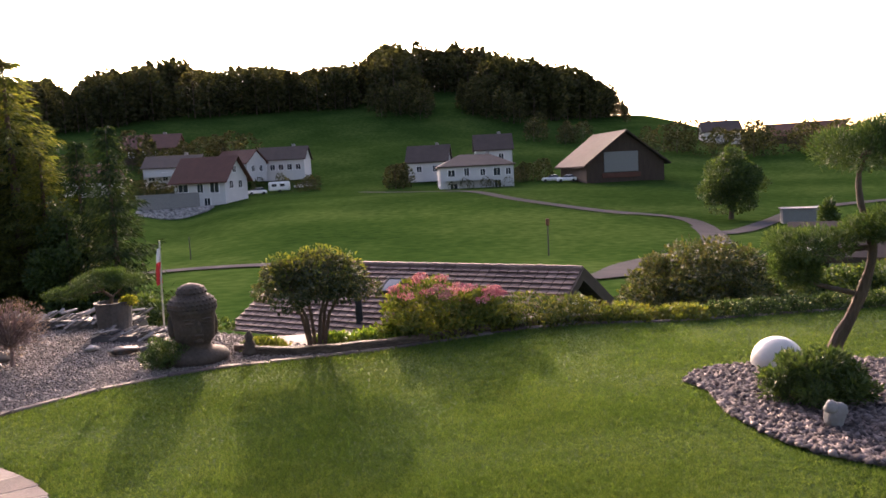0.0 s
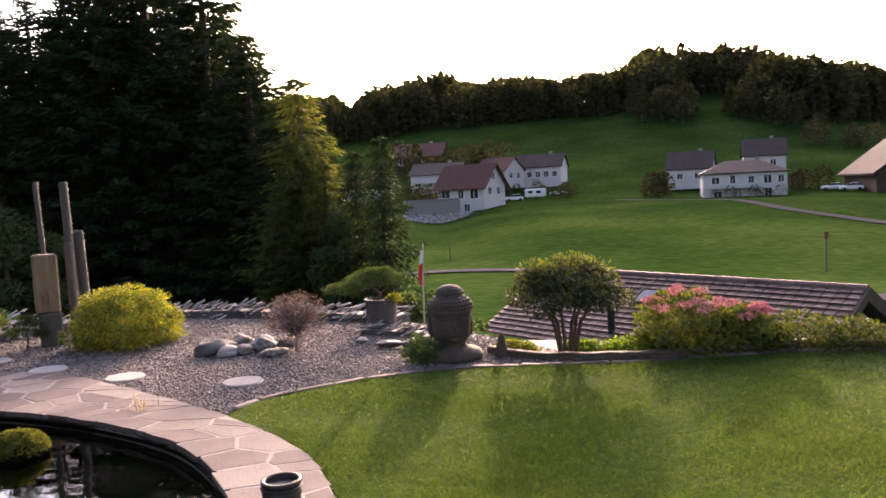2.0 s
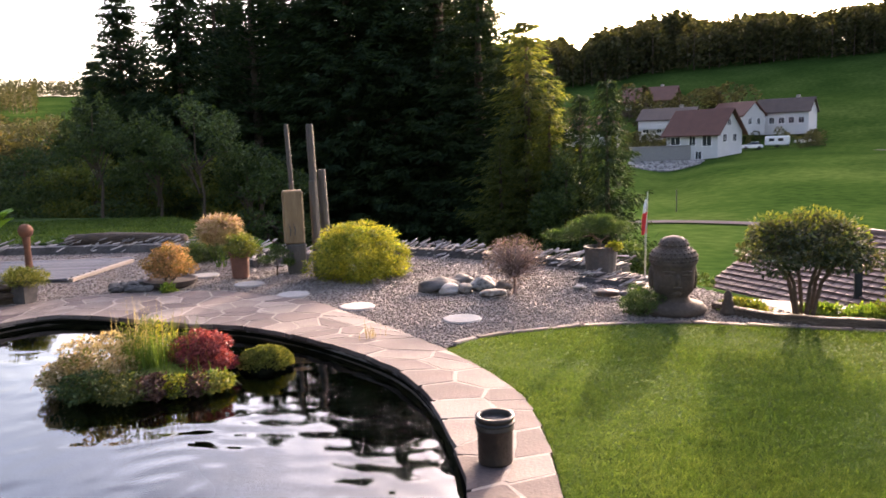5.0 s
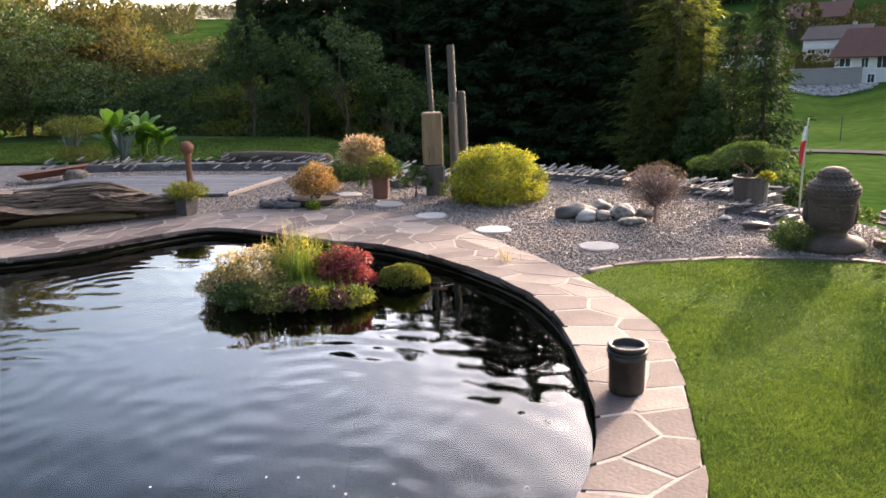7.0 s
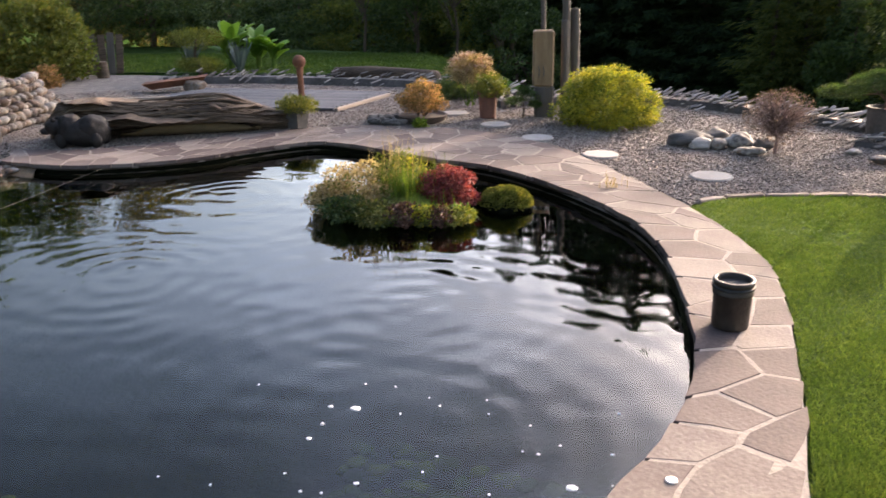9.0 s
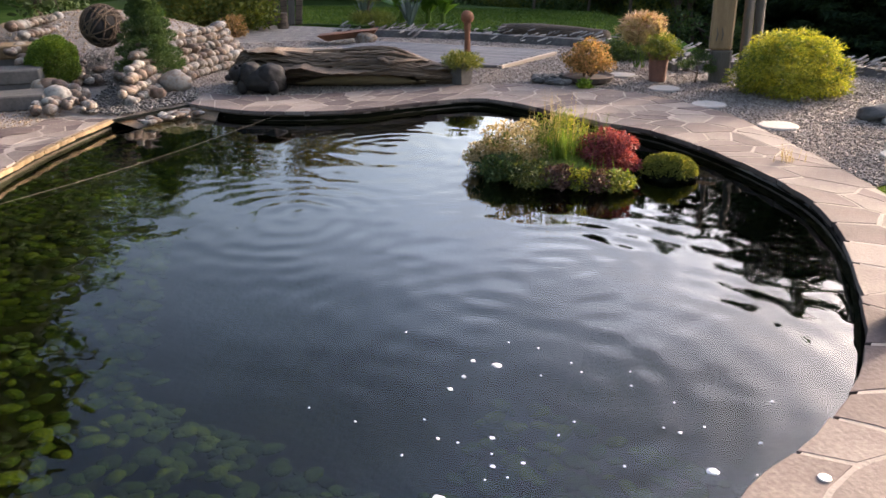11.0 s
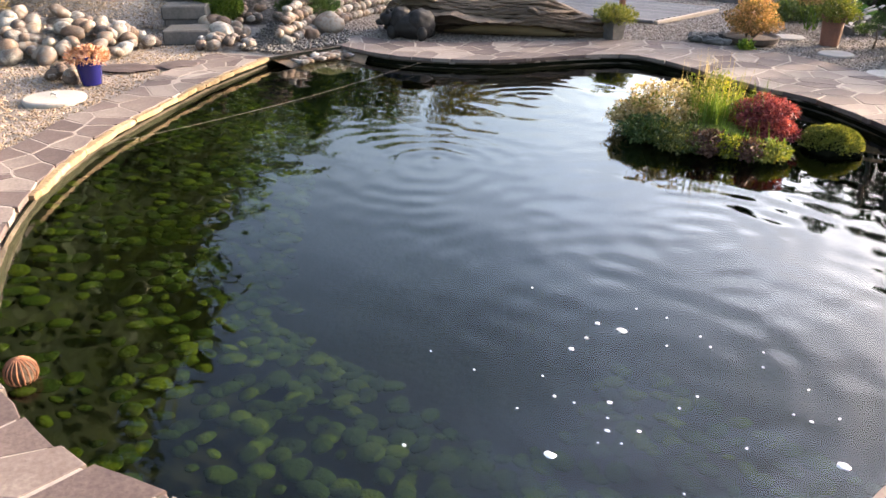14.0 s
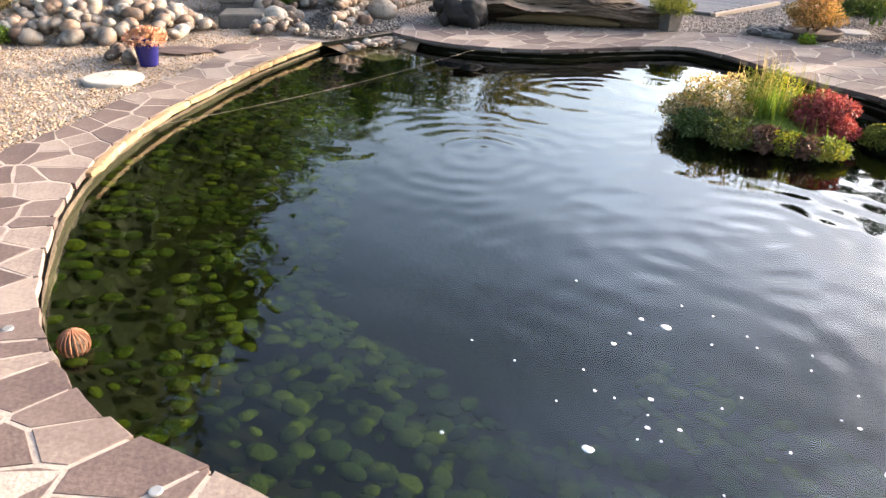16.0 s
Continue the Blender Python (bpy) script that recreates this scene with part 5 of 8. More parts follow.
shrub("dwarf_pine_bush", 5.24, 1.99, round_lobes(0.62, 0.34, 12, 9), 9000, 0.05, 0.3, "leaf", 303, "low dense dark green shrub in the stone-chip bed", up=0.7)
shrub("orange_spirea", -2.05, 9.95, round_lobes(0.56, 0.42, 8, 10, 0.08), 5200, 0.035, 0.5, "orange", 304, "small round orange and yellow shrub in a flat bowl", z=0.05)

# umbrella-shaped small tree on the curb
def umbrella_tree():
    t = thing("umbrella_tree", "small multi-stemmed tree with a clipped dark green crown", "tree", loc=(4.22, 6.36, 0))
    rnd = np.random.default_rng(11)
    s = Shape()
    lobes = [(0, 0, 0.72, 0.34, 0.34, 0.2), (0.1, 0.05, 0.82, 0.2, 0.2, 0.11)]
    for i in range(26):
        a = 2 * math.pi * i / 13 + rnd.uniform(-0.2, 0.2)
        rad = rnd.uniform(0.2, 0.6)
        lobes.append((rad * math.cos(a), rad * math.sin(a), 0.86 - 0.72 * rad * rad - rnd.uniform(0.02, 0.14), rnd.uniform(0.12, 0.2), rnd.uniform(0.12, 0.2), rnd.uniform(0.08, 0.14)))
    for i in range(6):
        a = i * 1.05 + 0.3
        b = Vector((0.07 * math.cos(a), 0.05 * math.sin(a), -0.05))
        e = Vector((0.34 * math.cos(a), 0.34 * math.sin(a), 0.62))
        s.tube([b, b.lerp(e, 0.45) + Vector((-0.05 * math.cos(a), -0.05 * math.sin(a), 0.06)), e, e + Vector((0.06 * math.cos(a), 0.06 * math.sin(a), 0.16))], [0.022, 0.017, 0.011, 0.004], 7)
    part("trunk", s, M["bark"], t, "several slim brown stems")
    part("crown", leaf_mesh("crown", 12000, lobes, 0.05, 0.02, M["bronze_leaf"], 12, 0.5, -0.3, 0.8), None, t)
    # yellower leaves on the upper lobes only: the crown's sunlit top as colour
    part("new_leaves", leaf_mesh("new_leaves", 1300, [(l[0], l[1], l[2] + 0.05, l[3], l[4], l[5]) for l in lobes if l[2] > 0.6], 0.045, 0.02, M["leaf_yellow"], 13, 0.12, 0.3, 0.7), None, t, "yellowish leaves on top, sunlight put into their colour")


umbrella_tree()


# flowers and hedges behind the curb
def sedum(x, y, w, h, seed, label):
    t = shrub("pink_stonecrop", x, y, round_lobes(w, h, 10, seed), 3800, 0.065, 0.45, "leaf_yellow", seed, label, "flowers", stems=14, stem_r=0.008, stem_mat="fresh", group="flowers along the curb", up=0.7, z=-0.05, shell=0.7, spread=1.1)
    rnd = np.random.default_rng(seed + 1)
    for i in range(17):
        a, q = rnd.uniform(0, 6.28), math.sqrt(rnd.random())
        px, py = w * 0.46 * q * math.cos(a), w * 0.4 * q * math.sin(a)
        pz = h * (0.98 - 0.28 * q * q) + rnd.uniform(0, 0.05)
        head = leaf_mesh("flower_head", 130, [(px, py, pz, 0.075, 0.075, 0.032)], 0.022, 0.016, M["pink"], seed + i, 0.6, 0.8, 0.6)
        part("flower_head", head, None, t, "flat pink flower head")


sedum(5.22, 5.82, 0.95, 0.62, 401, "pink flowering stonecrop behind the curb")
sedum(5.72, 5.56, 0.7, 0.46, 431, "lower pink flowering stonecrop behind the curb")
for i, (x, y, w, h, mat, lab) in enumerate(((6.2, 5.3, 0.85, 0.40, "leaf_mix", "yellow-green perennials behind the curb"), (6.62, 4.98, 0.75, 0.32, "leaf_mix", "yellow-green perennials behind the curb"), (6.95, 4.6, 0.6, 0.2, "leaf_yellow", "low yellowish ground cover at the lawn's edge"), (4.75, 6.1, 0.6, 0.16, "fresh", "low light green ground cover behind the curb"),
                                           (4.45, 6.42, 0.4, 0.12, "fresh", "low light green ground cover behind the curb"), (3.85, 6.75, 0.45, 0.14, "leaf_yellow", "tuft of yellowish grass beside the curb"), (7.35, 4.15, 0.6, 0.16, "leaf_yellow", "low yellowish ground cover at the lawn's edge"), (5.0, 5.98, 0.4, 0.2, "fresh", "low light green ground cover behind the curb"))):
    shrub("perennial_clump", x, y, round_lobes(w, h * rng.uniform(0.85, 1.15), 9, 50 + i), 2100, 0.055, 0.4, mat, 310 + i, lab, "plants", stems=8, stem_r=0.005, stem_mat="fresh", group="plants along the curb", z=-0.05, up=0.7, shell=0.8, spread=1.1)
for i in range(7):
    k = i / 6
    x, y = 7.7 + 1.75 * k, 3.85 - 1.35 * k
    t = shrub("groundcover_hedge", x, y, round_lobes(0.55, 0.2, 7, 70 + i), 2400, 0.04, 0.5, "leaf", 330 + i, "low white-flowering dark hedge at the lawn's edge", "hedge", stems=6, stem_r=0.005, group="low hedge", z=-0.06, up=0.6)
    part("blossom", leaf_mesh("blossom", 130, round_lobes(0.55, 0.21, 7, 70 + i), 0.02, 0.016, M["cream"], 340 + i, 0.05, 0.8, 0.4), None, t, "small creamy white blossoms")
for i, (b, r, w, h, mat) in enumerate(((61.0, 10.6, 1.4, 1.5, "leaf"), (63.2, 10.2, 1.3, 1.35, "leaf"), (58.9, 10.8, 1.0, 1.15, "leaf"), (65.3, 11.0, 1.2, 1.1, "leaf"), (67.8, 11.5, 1.4, 1.0, "leaf"), (70.5, 11, 1.4, 0.9, "leaf"), (73.5, 11, 1.6, 1.0, "leaf"))):
    p = polar(b, r)
    base = gz(p.x, p.y)
    tall = EYE + r * math.tan(radians((-5.4, -5.3, -6.6, -6.4, -7.2, -7.6, -7.0)[i])) - base
    t = shrub("rose_bush", p.x, p.y, round_lobes(w, tall, 14, 90 + i), 9000, 0.06, 0.5, "bronze_leaf" if i < 3 else mat, 350 + i, "tall loose dark green bush on the bank below the lawn", "bush", stems=10, stem_r=0.014, group="bushes on the bank", z=base, shell=0.6)
    part("tips", leaf_mesh("tips", 260, round_lobes(w * 1.05, tall * 1.02, 14, 90 + i), 0.06, 0.035, M["leaf_yellow"], 360 + i, 0.12, 0.6, 0.7), None, t, "yellowish shoot tips")
# bushes that hide the foot of the neighbour's roof
for i, (b, r, w, el, mat) in enumerate(((24.5, 12.6, 1.2, -8.4, "leaf"), (22.0, 12.0, 1.1, -7.4, "leaf"))):
    p = polar(b, r)
    base = gz(p.x, p.y)
    shrub("bank_bush", p.x, p.y, round_lobes(w, EYE + r * math.tan(radians(el)) - base, 9, 120 + i), 4500, 0.08, 0.5, mat, 380 + i, "dark bush on the bank behind the stone head", "bush", stems=8, group="bushes on the bank", z=base)


# cloud-pruned pine in the stone-chip bed
def cloud_pine(name, x, y, trunk, pads, label, seed, r0=0.05, n=2600, needle=0.05, mat="pine", z=0.0):
    t = thing(name, label, "tree", loc=(x, y, z))
    pts = spline(trunk, 0.08)
    k = len(pts)
    s = Shape().tube([tuple(p) for p in pts], [r0 * (1 - 0.75 * i / (k - 1)) * (1 + 0.12 * math.sin(i * 1.7)) for i in range(k)], 10)
    for q in pads:
        c = Vector(q[:3])
        near = min(pts, key=lambda p: (Vector(p) - c).length + (0.3 if p[2] > q[2] else 0))
        a = Vector(near)
        s.tube([a, a.lerp(c, 0.5) - Vector((0, 0, 0.03)), c - Vector((0, 0, q[5] * 0.4))], [r0 * 0.42, r0 * 0.3, r0 * 0.15], 7)
    part("trunk", s, M["bark"], t, "twisted brown trunk")
    for i, q in enumerate(pads):
        lobes = [(q[0], q[1], q[2], q[3] * 0.75, q[4] * 0.75, q[5])]
        rnd = np.random.default_rng(seed + i)
        for j in range(7):
            a = j * 0.9 + rnd.uniform(-0.2, 0.2)
            lobes.append((q[0] + q[3] * 0.6 * math.cos(a), q[1] + q[4] * 0.6 * math.sin(a), q[2] + rnd.uniform(-0.3, 0.2) * q[5], q[3] * 0.42, q[4] * 0.42, q[5] * 0.75))
        part("foliage_pad", leaf_mesh("foliage_pad", n, lobes, needle, needle * 0.16, M[mat], seed + i, 0.5, 0.7, 0.6), None, t)
    return t


cloud_pine("cloud_pine", 5.56, 1.95, [(0, 0, -0.06), (0.0, -0.02, 0.12), (0.02, 0.04, 0.3), (0.03, -0.05, 0.5), (0.06, -0.14, 0.76), (0.07, -0.18, 1.0), (0.02, -0.12, 1.3), (0.05, -0.1, 1.5), (0.06, -0.16, 1.64)],
           [(0.06, -0.1, 1.66, 0.33, 0.33, 0.16), (-0.08, 0.17, 1.02, 0.3, 0.3, 0.12), (0.06, -0.2, 1.13, 0.24, 0.24, 0.09), (0.0, -0.45, 1.2, 0.3, 0.3, 0.13), (-0.1, 0.26, 0.83, 0.17, 0.17, 0.14), (0.1, -0.3, 1.75, 0.2, 0.25, 0.12)],
           "cloud-pruned garden pine with a leaning twisted trunk", 500, 0.055, 5200, 0.045)
# bonsai pine in a stone trough
t = thing("stone_trough", "rough grey stone trough holding a bonsai pine", "planter", loc=(3.26, 9.05, 0))
part("trough", Shape().lathe([(0.17, -0.03), (0.18, 0.0), (0.2, 0.3), (0.215, 0.34), (0.18, 0.345), (0.165, 0.29), (0.05, 0.285)], 18), M["darkstep"], t)
part("soil", Shape().lathe([(0.02, 0.26), (0.17, 0.27), (0.1, 0.31), (0.02, 0.32)], 14), M["bark_mulch"], t)
cloud_pine("bonsai_pine", 3.22, 9.05, [(0, 0, 0), (0.03, 0, 0.1), (-0.06, 0.02, 0.18), (-0.16, 0, 0.26)], [(-0.42, 0.05, 0.2, 0.26, 0.2, 0.07), (-0.12, 0, 0.3, 0.3, 0.24, 0.09), (0.2, 0, 0.27, 0.24, 0.2, 0.08), (0.02, 0.05, 0.36, 0.2, 0.18, 0.06)], "spreading dark green bonsai pine in the trough", 520, 0.03, 3000, 0.04, z=0.3)
shrub("yellow_sedum", 3.38, 8.92, round_lobes(0.18, 0.1, 5, 33), 900, 0.03, 0.5, "gold", 391, "small yellow-green plant at the trough's rim", "plant", z=0.31, stems=3, stem_r=0.004)


# ---- stone head, small stones, boulders ----
def stone_head():
    s = Shape()
    prof = [(0.26, 0.0), (0.28, 0.04), (0.25, 0.09), (0.17, 0.12), (0.14, 0.15), (0.15, 0.18), (0.185, 0.22), (0.205, 0.30), (0.21, 0.38), (0.212, 0.455), (0.219, 0.463), (0.222, 0.49), (0.218, 0.50), (0.222, 0.53), (0.21, 0.57), (0.175, 0.612), (0.135, 0.63), (0.138, 0.65), (0.125, 0.685), (0.085, 0.72), (0.03, 0.735)]
    rings = []
    for r, z in prof:
        ring = []
        for j in range(36):
            a = 2 * math.pi * j / 36
            q = r
            if 0.24 < z < 0.48:
                q *= 1 - 0.07 * abs(math.cos(a)) ** 3
            ring.append((q * math.cos(a) * (1.12 if z < 0.12 else 1), q * math.sin(a) * 1.04, z))
        rings.append(ring)
    s.rings(rings)
    for sx in (-1, 1):
        s.blob((0.03, 0.05, 0.12), 3, 0.1, 2, pose(sx * 0.2, 0.03, 0.34))
    s.blob((0.03, 0.035, 0.07), 4, 0.05, 2, pose(0, -0.2, 0.34, 12))
    for sx in (-1, 1):
        s.blob((0.045, 0.02, 0.014), 5, 0.05, 2, pose(sx * 0.075, -0.198, 0.385, 0, 0, sx * 18))
        s.blob((0.06, 0.02, 0.010), 5, 0.05, 2, pose(sx * 0.08, -0.2, 0.42, 0, 0, sx * 20))
    s.blob((0.045, 0.02, 0.014), 6, 0.05, 2, pose(0, -0.205, 0.27))
    s.blob((0.05, 0.04, 0.03), 7, 0.05, 2, pose(0, -0.17, 0.215))
    for z, r, n in ((0.515, 0.218, 34), (0.55, 0.214, 32), (0.585, 0.195, 28), (0.612, 0.165, 24), (0.655, 0.135, 18), (0.69, 0.115, 14)):
        for j in range(n):
            a = 2 * math.pi * (j + 0.5 * (int(z * 1000) % 2)) / n
            s.blob((0.016, 0.016, 0.014), j, 0.0, 1, pose((r - 0.004) * math.cos(a), r * math.sin(a) * 1.04, z))
    return solo("bust_statue", s, M["statue"], "weathered brown cast-stone head sculpture on the gravel", "statue", smooth=True, loc=(3.18, 6.84, -0.01), rz=-14)


stone_head()
s = Shape().lathe([(0.07, 0), (0.075, 0.03), (0.05, 0.06), (0.055, 0.1), (0.035, 0.14), (0.04, 0.18), (0.02, 0.22), (0.0, 0.23)], 14)
solo("small_stone_figure", s, M["statue"], "small weathered stone garden figure beside the head", "statue", smooth=True, loc=(3.62, 6.62, -0.01))
s = Shape().blob((0.08, 0.06, 0.09), 5, 0.2, 3, pose(0, 0, 0.07)).blob((0.045, 0.04, 0.04), 6, 0.2, 2, pose(-0.06, 0, 0.14))
solo("small_stone_figure", s, M["concrete"], "small grey stone figure among the stone chips", "statue", smooth=True, loc=(4.76, 1.7, 0))
for i, (x, y, w, d, h, seed) in enumerate(((1.18, 8.6, 0.23, 0.18, 0.15, 1), (1.26, 8.4, 0.12, 0.1, 0.1, 2), (1.47, 8.8, 0.19, 0.14, 0.13, 3), (1.44, 8.42, 0.11, 0.09, 0.10, 4), (1.66, 8.46, 0.16, 0.11, 0.15, 5), (1.70, 8.12, 0.14, 0.1, 0.075, 6), (1.9, 8.45, 0.12, 0.1, 0.1, 7), (0.49, 9.3, 0.07, 0.06, 0.06, 8), (0.1, 9.75, 0.1, 0.08, 0.07, 9), (2.85, 7.75, 0.14, 0.09, 0.07, 10), (3.05, 7.6, 0.1, 0.08, 0.08, 11), (2.7, 8.2, 0.08, 0.07, 0.05, 12), (3.3, 7.7, 0.13, 0.1, 0.08, 13))):
    solo("boulder", Shape().blob((w, d, h * 0.62), seed * 3, 0.22, 3, pose(0, 0, h * 0.33), flat=h * 0.42), M["disc"] if i == 1 else M["darkstep"] if i in (0, 2, 6) else M["boulder"], "smooth white marble boulder on the gravel" if i == 1 else "smooth dark grey boulder on the gravel" if i in (0, 2, 6) else "smooth rounded river boulder on the gravel", "boulder", "boulders on the gravel", smooth=True, loc=(x, y, 0), rz=37 * i)

# stepping stones
disc = Shape().lathe([(0.17, -0.03), (0.185, -0.02), (0.187, 0.022), (0.176, 0.032), (0.05, 0.034), (0.0, 0.034)], 40)
for i, (x, y) in enumerate(((0.22, 7.97), (1.18, 7.09), (-0.48, 8.85), (-1.06, 9.73), (-1.72, 10.62))):
    solo("stepping_stone", disc if i == 0 else stepping.data, M["disc"], "round pale stepping stone in the gravel", "stepping stone", "stepping stones", loc=(x, y, -0.026), rz=50 * i)
    if i == 0:
        stepping = bpy.data.objects["stepping_stone"]
lid = thing("shaft_cover", "round pale concrete shaft cover in the gravel", "cover", loc=(-6.47, 3.76, 0))
part("plate", Shape().lathe([(0.25, -0.03), (0.26, 0.0), (0.26, 0.015), (0.245, 0.026), (0.0, 0.03)], 40), M["disc"], lid)
part("handle", Shape().tube([(-0.05, 0, 0.02), (-0.04, 0, 0.05), (0.04, 0, 0.05), (0.05, 0, 0.02)], [0.008] * 4, 8), M["metal"], lid, "small metal lifting handle")

# carved post, poles behind it, lamp stone
t = thing("carved_post", "thick square tan wooden post with a carved face panel", "sculpture", loc=(-0.51, 10.5, 0), rz=6)
part("lower_post", Shape().box(0.25, 0.24, 0.42, pose(0.02, 0, -0.03), 0.02), M["post"], t, "dark weathered lower part")
part("upper_post", Shape().box(0.27, 0.25, 0.71, pose(0, 0, 0.39), 0.02), M["newwood"], t, "lighter tan upper part")
for k in range(2):
    part("carving", Shape().tube([(-0.06 + 0.06 * k, -0.128, 0.5), (-0.05 + 0.06 * k, -0.132, 0.58), (-0.07 + 0.06 * k, -0.128, 0.66)], [0.005, 0.008, 0.004], 6), M["post"], t, "dark carved groove")
for x, y, h, r, dx in ((-0.49, 10.72, 1.98, 0.035, -0.06), (-0.2, 10.66, 1.97, 0.055, -0.04), (-0.08, 10.78, 1.36, 0.06, -0.03), (-0.22, 10.6, 1.22, 0.055, -0.02)):
    solo("wooden_pole", Shape().tube([(0, 0, -0.05), (dx * 0.5, 0, h * 0.5), (dx, 0, h - 0.02), (dx, 0, h)], [r, r * 0.95, r * 0.9, r * 0.7], 10), M["post"], "upright grey weathered wooden pole", "pole", "poles behind the post", loc=(x, y, 0))
t = thing("stone_lantern", "small dark stone garden lantern beside the thuja", "lantern", loc=(0.82, 9.95, 0))
part("base", Shape().box(0.16, 0.16, 0.1, pose(0, 0, -0.02), 0.02), M["statue"], t)
part("shaft", Shape().lathe([(0.05, 0.06), (0.045, 0.18), (0.06, 0.2)], 12), M["statue"], t)
part("cap", Shape().lathe([(0.12, 0.2), (0.1, 0.23), (0.04, 0.27), (0.0, 0.3)], 8), M["statue"], t)

# pots by the gravel path
def pot(name, x, y, profile, mat, label, k=22, square=False, z=0.0):
    t = thing(name, label, "pot", loc=(x, y, z), rz=20)
    part("pot_body", Shape().lathe(profile, 4 if square else k), M[mat], t)
    r, h = profile[-3][0], profile[-3][1]
    part("soil", Shape().lathe([(0.01, h - 0.05), (r * 0.9, h - 0.05), (r * 0.5, h - 0.03), (0.01, h - 0.02)], 14), M["bark_mulch"], t, "dark potting soil")
    return t


def pot_profile(r0, r1, h, lip=0.02):
    return [(r0 * 0.9, -0.01), (r0, 0.0), (r1, h - 0.04), (r1 + lip, h - 0.035), (r1 + lip, h), (r1 - 0.01, h), (r1 - 0.02, h - 0.06), (0.02, h - 0.07)]


pot("concrete_pot", -3.53, 9.32, pot_profile(0.115, 0.155, 0.27, 0.012), "darkstep", "square tapered dark grey concrete pot beside the paving", square=True)
shrub("yellow_grass", -3.53, 9.32, round_lobes(0.46, 0.2, 7, 21), 2600, 0.06, 0.16, "moss_leaf", 392, "bushy yellow-brown plant in the concrete pot", "plant", z=0.2, stems=5, stem_r=0.004, up=0.9)
pot("terracotta_pot", -1.22, 10.3, pot_profile(0.105, 0.125, 0.34), "terracotta", "tall reddish terracotta pot on the gravel")
shrub("potted_shrub", -1.2, 10.3, round_lobes(0.45, 0.3, 8, 22), 3200, 0.04, 0.4, "leaf_yellow", 393, "olive green shrub in the terracotta pot", "plant", z=0.28, stems=6, stem_r=0.005)
shrub("plume_plant", -1.6, 11.4, round_lobes(0.6, 0.36, 8, 23, 0.34), 3600, 0.09, 0.16, "straw", 394, "pinkish feathery plume plant in flower", "plant", stems=14, stem_r=0.006, stem_mat="fresh", up=0.9, spread=0.7)
part("plume", leaf_mesh("plume", 700, [(0, 0, 0.6, 0.28, 0.28, 0.12)], 0.1, 0.022, M["plume"], 395, 0.6, -0.2, 0.6), None, bpy.data.objects["plume_plant"], "cream and pink plumes")
shrub("grey_cushion_plant", -2.0, 12.2, round_lobes(0.8, 0.3, 9, 24), 3800, 0.06, 0.3, "leaf", 396, "low grey-green cushion plant on the gravel", "plant", stems=6, stem_r=0.005)
cloud_pine("dwarf_juniper", -0.76, 10.36, [(0, 0, -0.03), (0.02, 0, 0.1), (0, 0.02, 0.22)], [(0.06, 0, 0.27, 0.16, 0.14, 0.06), (-0.12, 0, 0.2, 0.12, 0.12, 0.05), (0.02, 0, 0.34, 0.1, 0.1, 0.05), (0.16, 0, 0.16, 0.08, 0.08, 0.04)], "small dark dwarf juniper on the gravel", 540, 0.014, 900, 0.04)
# flat bowl with stones under the orange shrub
t = thing("planting_bowl", "flat dark stone bowl edged with stones", "planter", loc=(-2.03, 9.93, 0))
part("bowl", Shape().lathe([(0.2, -0.02), (0.3, 0.02), (0.33, 0.08), (0.3, 0.085), (0.26, 0.06), (0.0, 0.06)], 20), M["statue"], t)
for i in range(16):
    a = 2.2 + i * 0.16
    solo("rim_stone", Shape().blob((0.09, 0.06, 0.045), 60 + i, 0.2, 2, pose(0, 0, 0.03)), M["darkstep"], "flat dark slate stone beside the bowl", "stone", "stones by the bowl", loc=(-2.2 + 0.42 * math.cos(a) * rng.uniform(0.7, 1.3), 9.85 + 0.3 * math.sin(a) * rng.uniform(0.6, 1.2), 0), rz=50 * i)
shrub("trailing_weed", -1.98, 9.45, round_lobes(0.16, 0.1, 4, 26), 420, 0.05, 0.4, "fresh", 397, "small bright green plant hanging over the paving", "plant", stems=3, stem_r=0.003)

# rusty ball on a post
t = thing("ball_post", "rusty iron ball on a slim weathered post", "ornament", loc=(-4.44, 12.0, 0))
part("post", Shape().tube([(0, 0, -0.03), (0, 0, 0.3), (0, 0, 0.5)], [0.055, 0.045, 0.06], 10), M["rust"], t)
part("ball", Shape().blob((0.105, 0.105, 0.105), 1, 0.02, 3, pose(0, 0, 0.58)), M["rust"], t, smooth=True)

# wet pipe standing on the paving
t = thing("pipe_vase", "short dark upright pipe with a thick collar on the paving", "pipe", loc=(0.78, 3.76, 0.008))
part("pipe_body", Shape().lathe([(0.088, 0.0), (0.09, 0.01), (0.092, 0.17), (0.098, 0.175), (0.1, 0.19), (0.093, 0.2), (0.094, 0.225), (0.101, 0.235), (0.1, 0.25), (0.085, 0.252), (0.08, 0.24), (0.078, 0.03), (0.0, 0.03)], 32), M["pipe"], t, smooth=True)
part("collar", Shape().lathe([(0.099, 0.205), (0.104, 0.21), (0.104, 0.217), (0.099, 0.222)], 32), M["rubber"], t, "black rubber ring")

# globe lamp
t = thing("globe_lamp", "white opal globe garden lamp behind the shrub", "lamp", loc=(5.95, 2.55, -0.07))
part("globe", Shape().blob((0.2, 0.2, 0.2), 0, 0.0, 4, pose(0, 0, 0.1)), M["globe"], t, smooth=True)
part("base", Shape().lathe([(0.1, -0.1), (0.11, -0.05), (0.09, 0.0)], 16), M["rubber"], t, "dark lamp base")

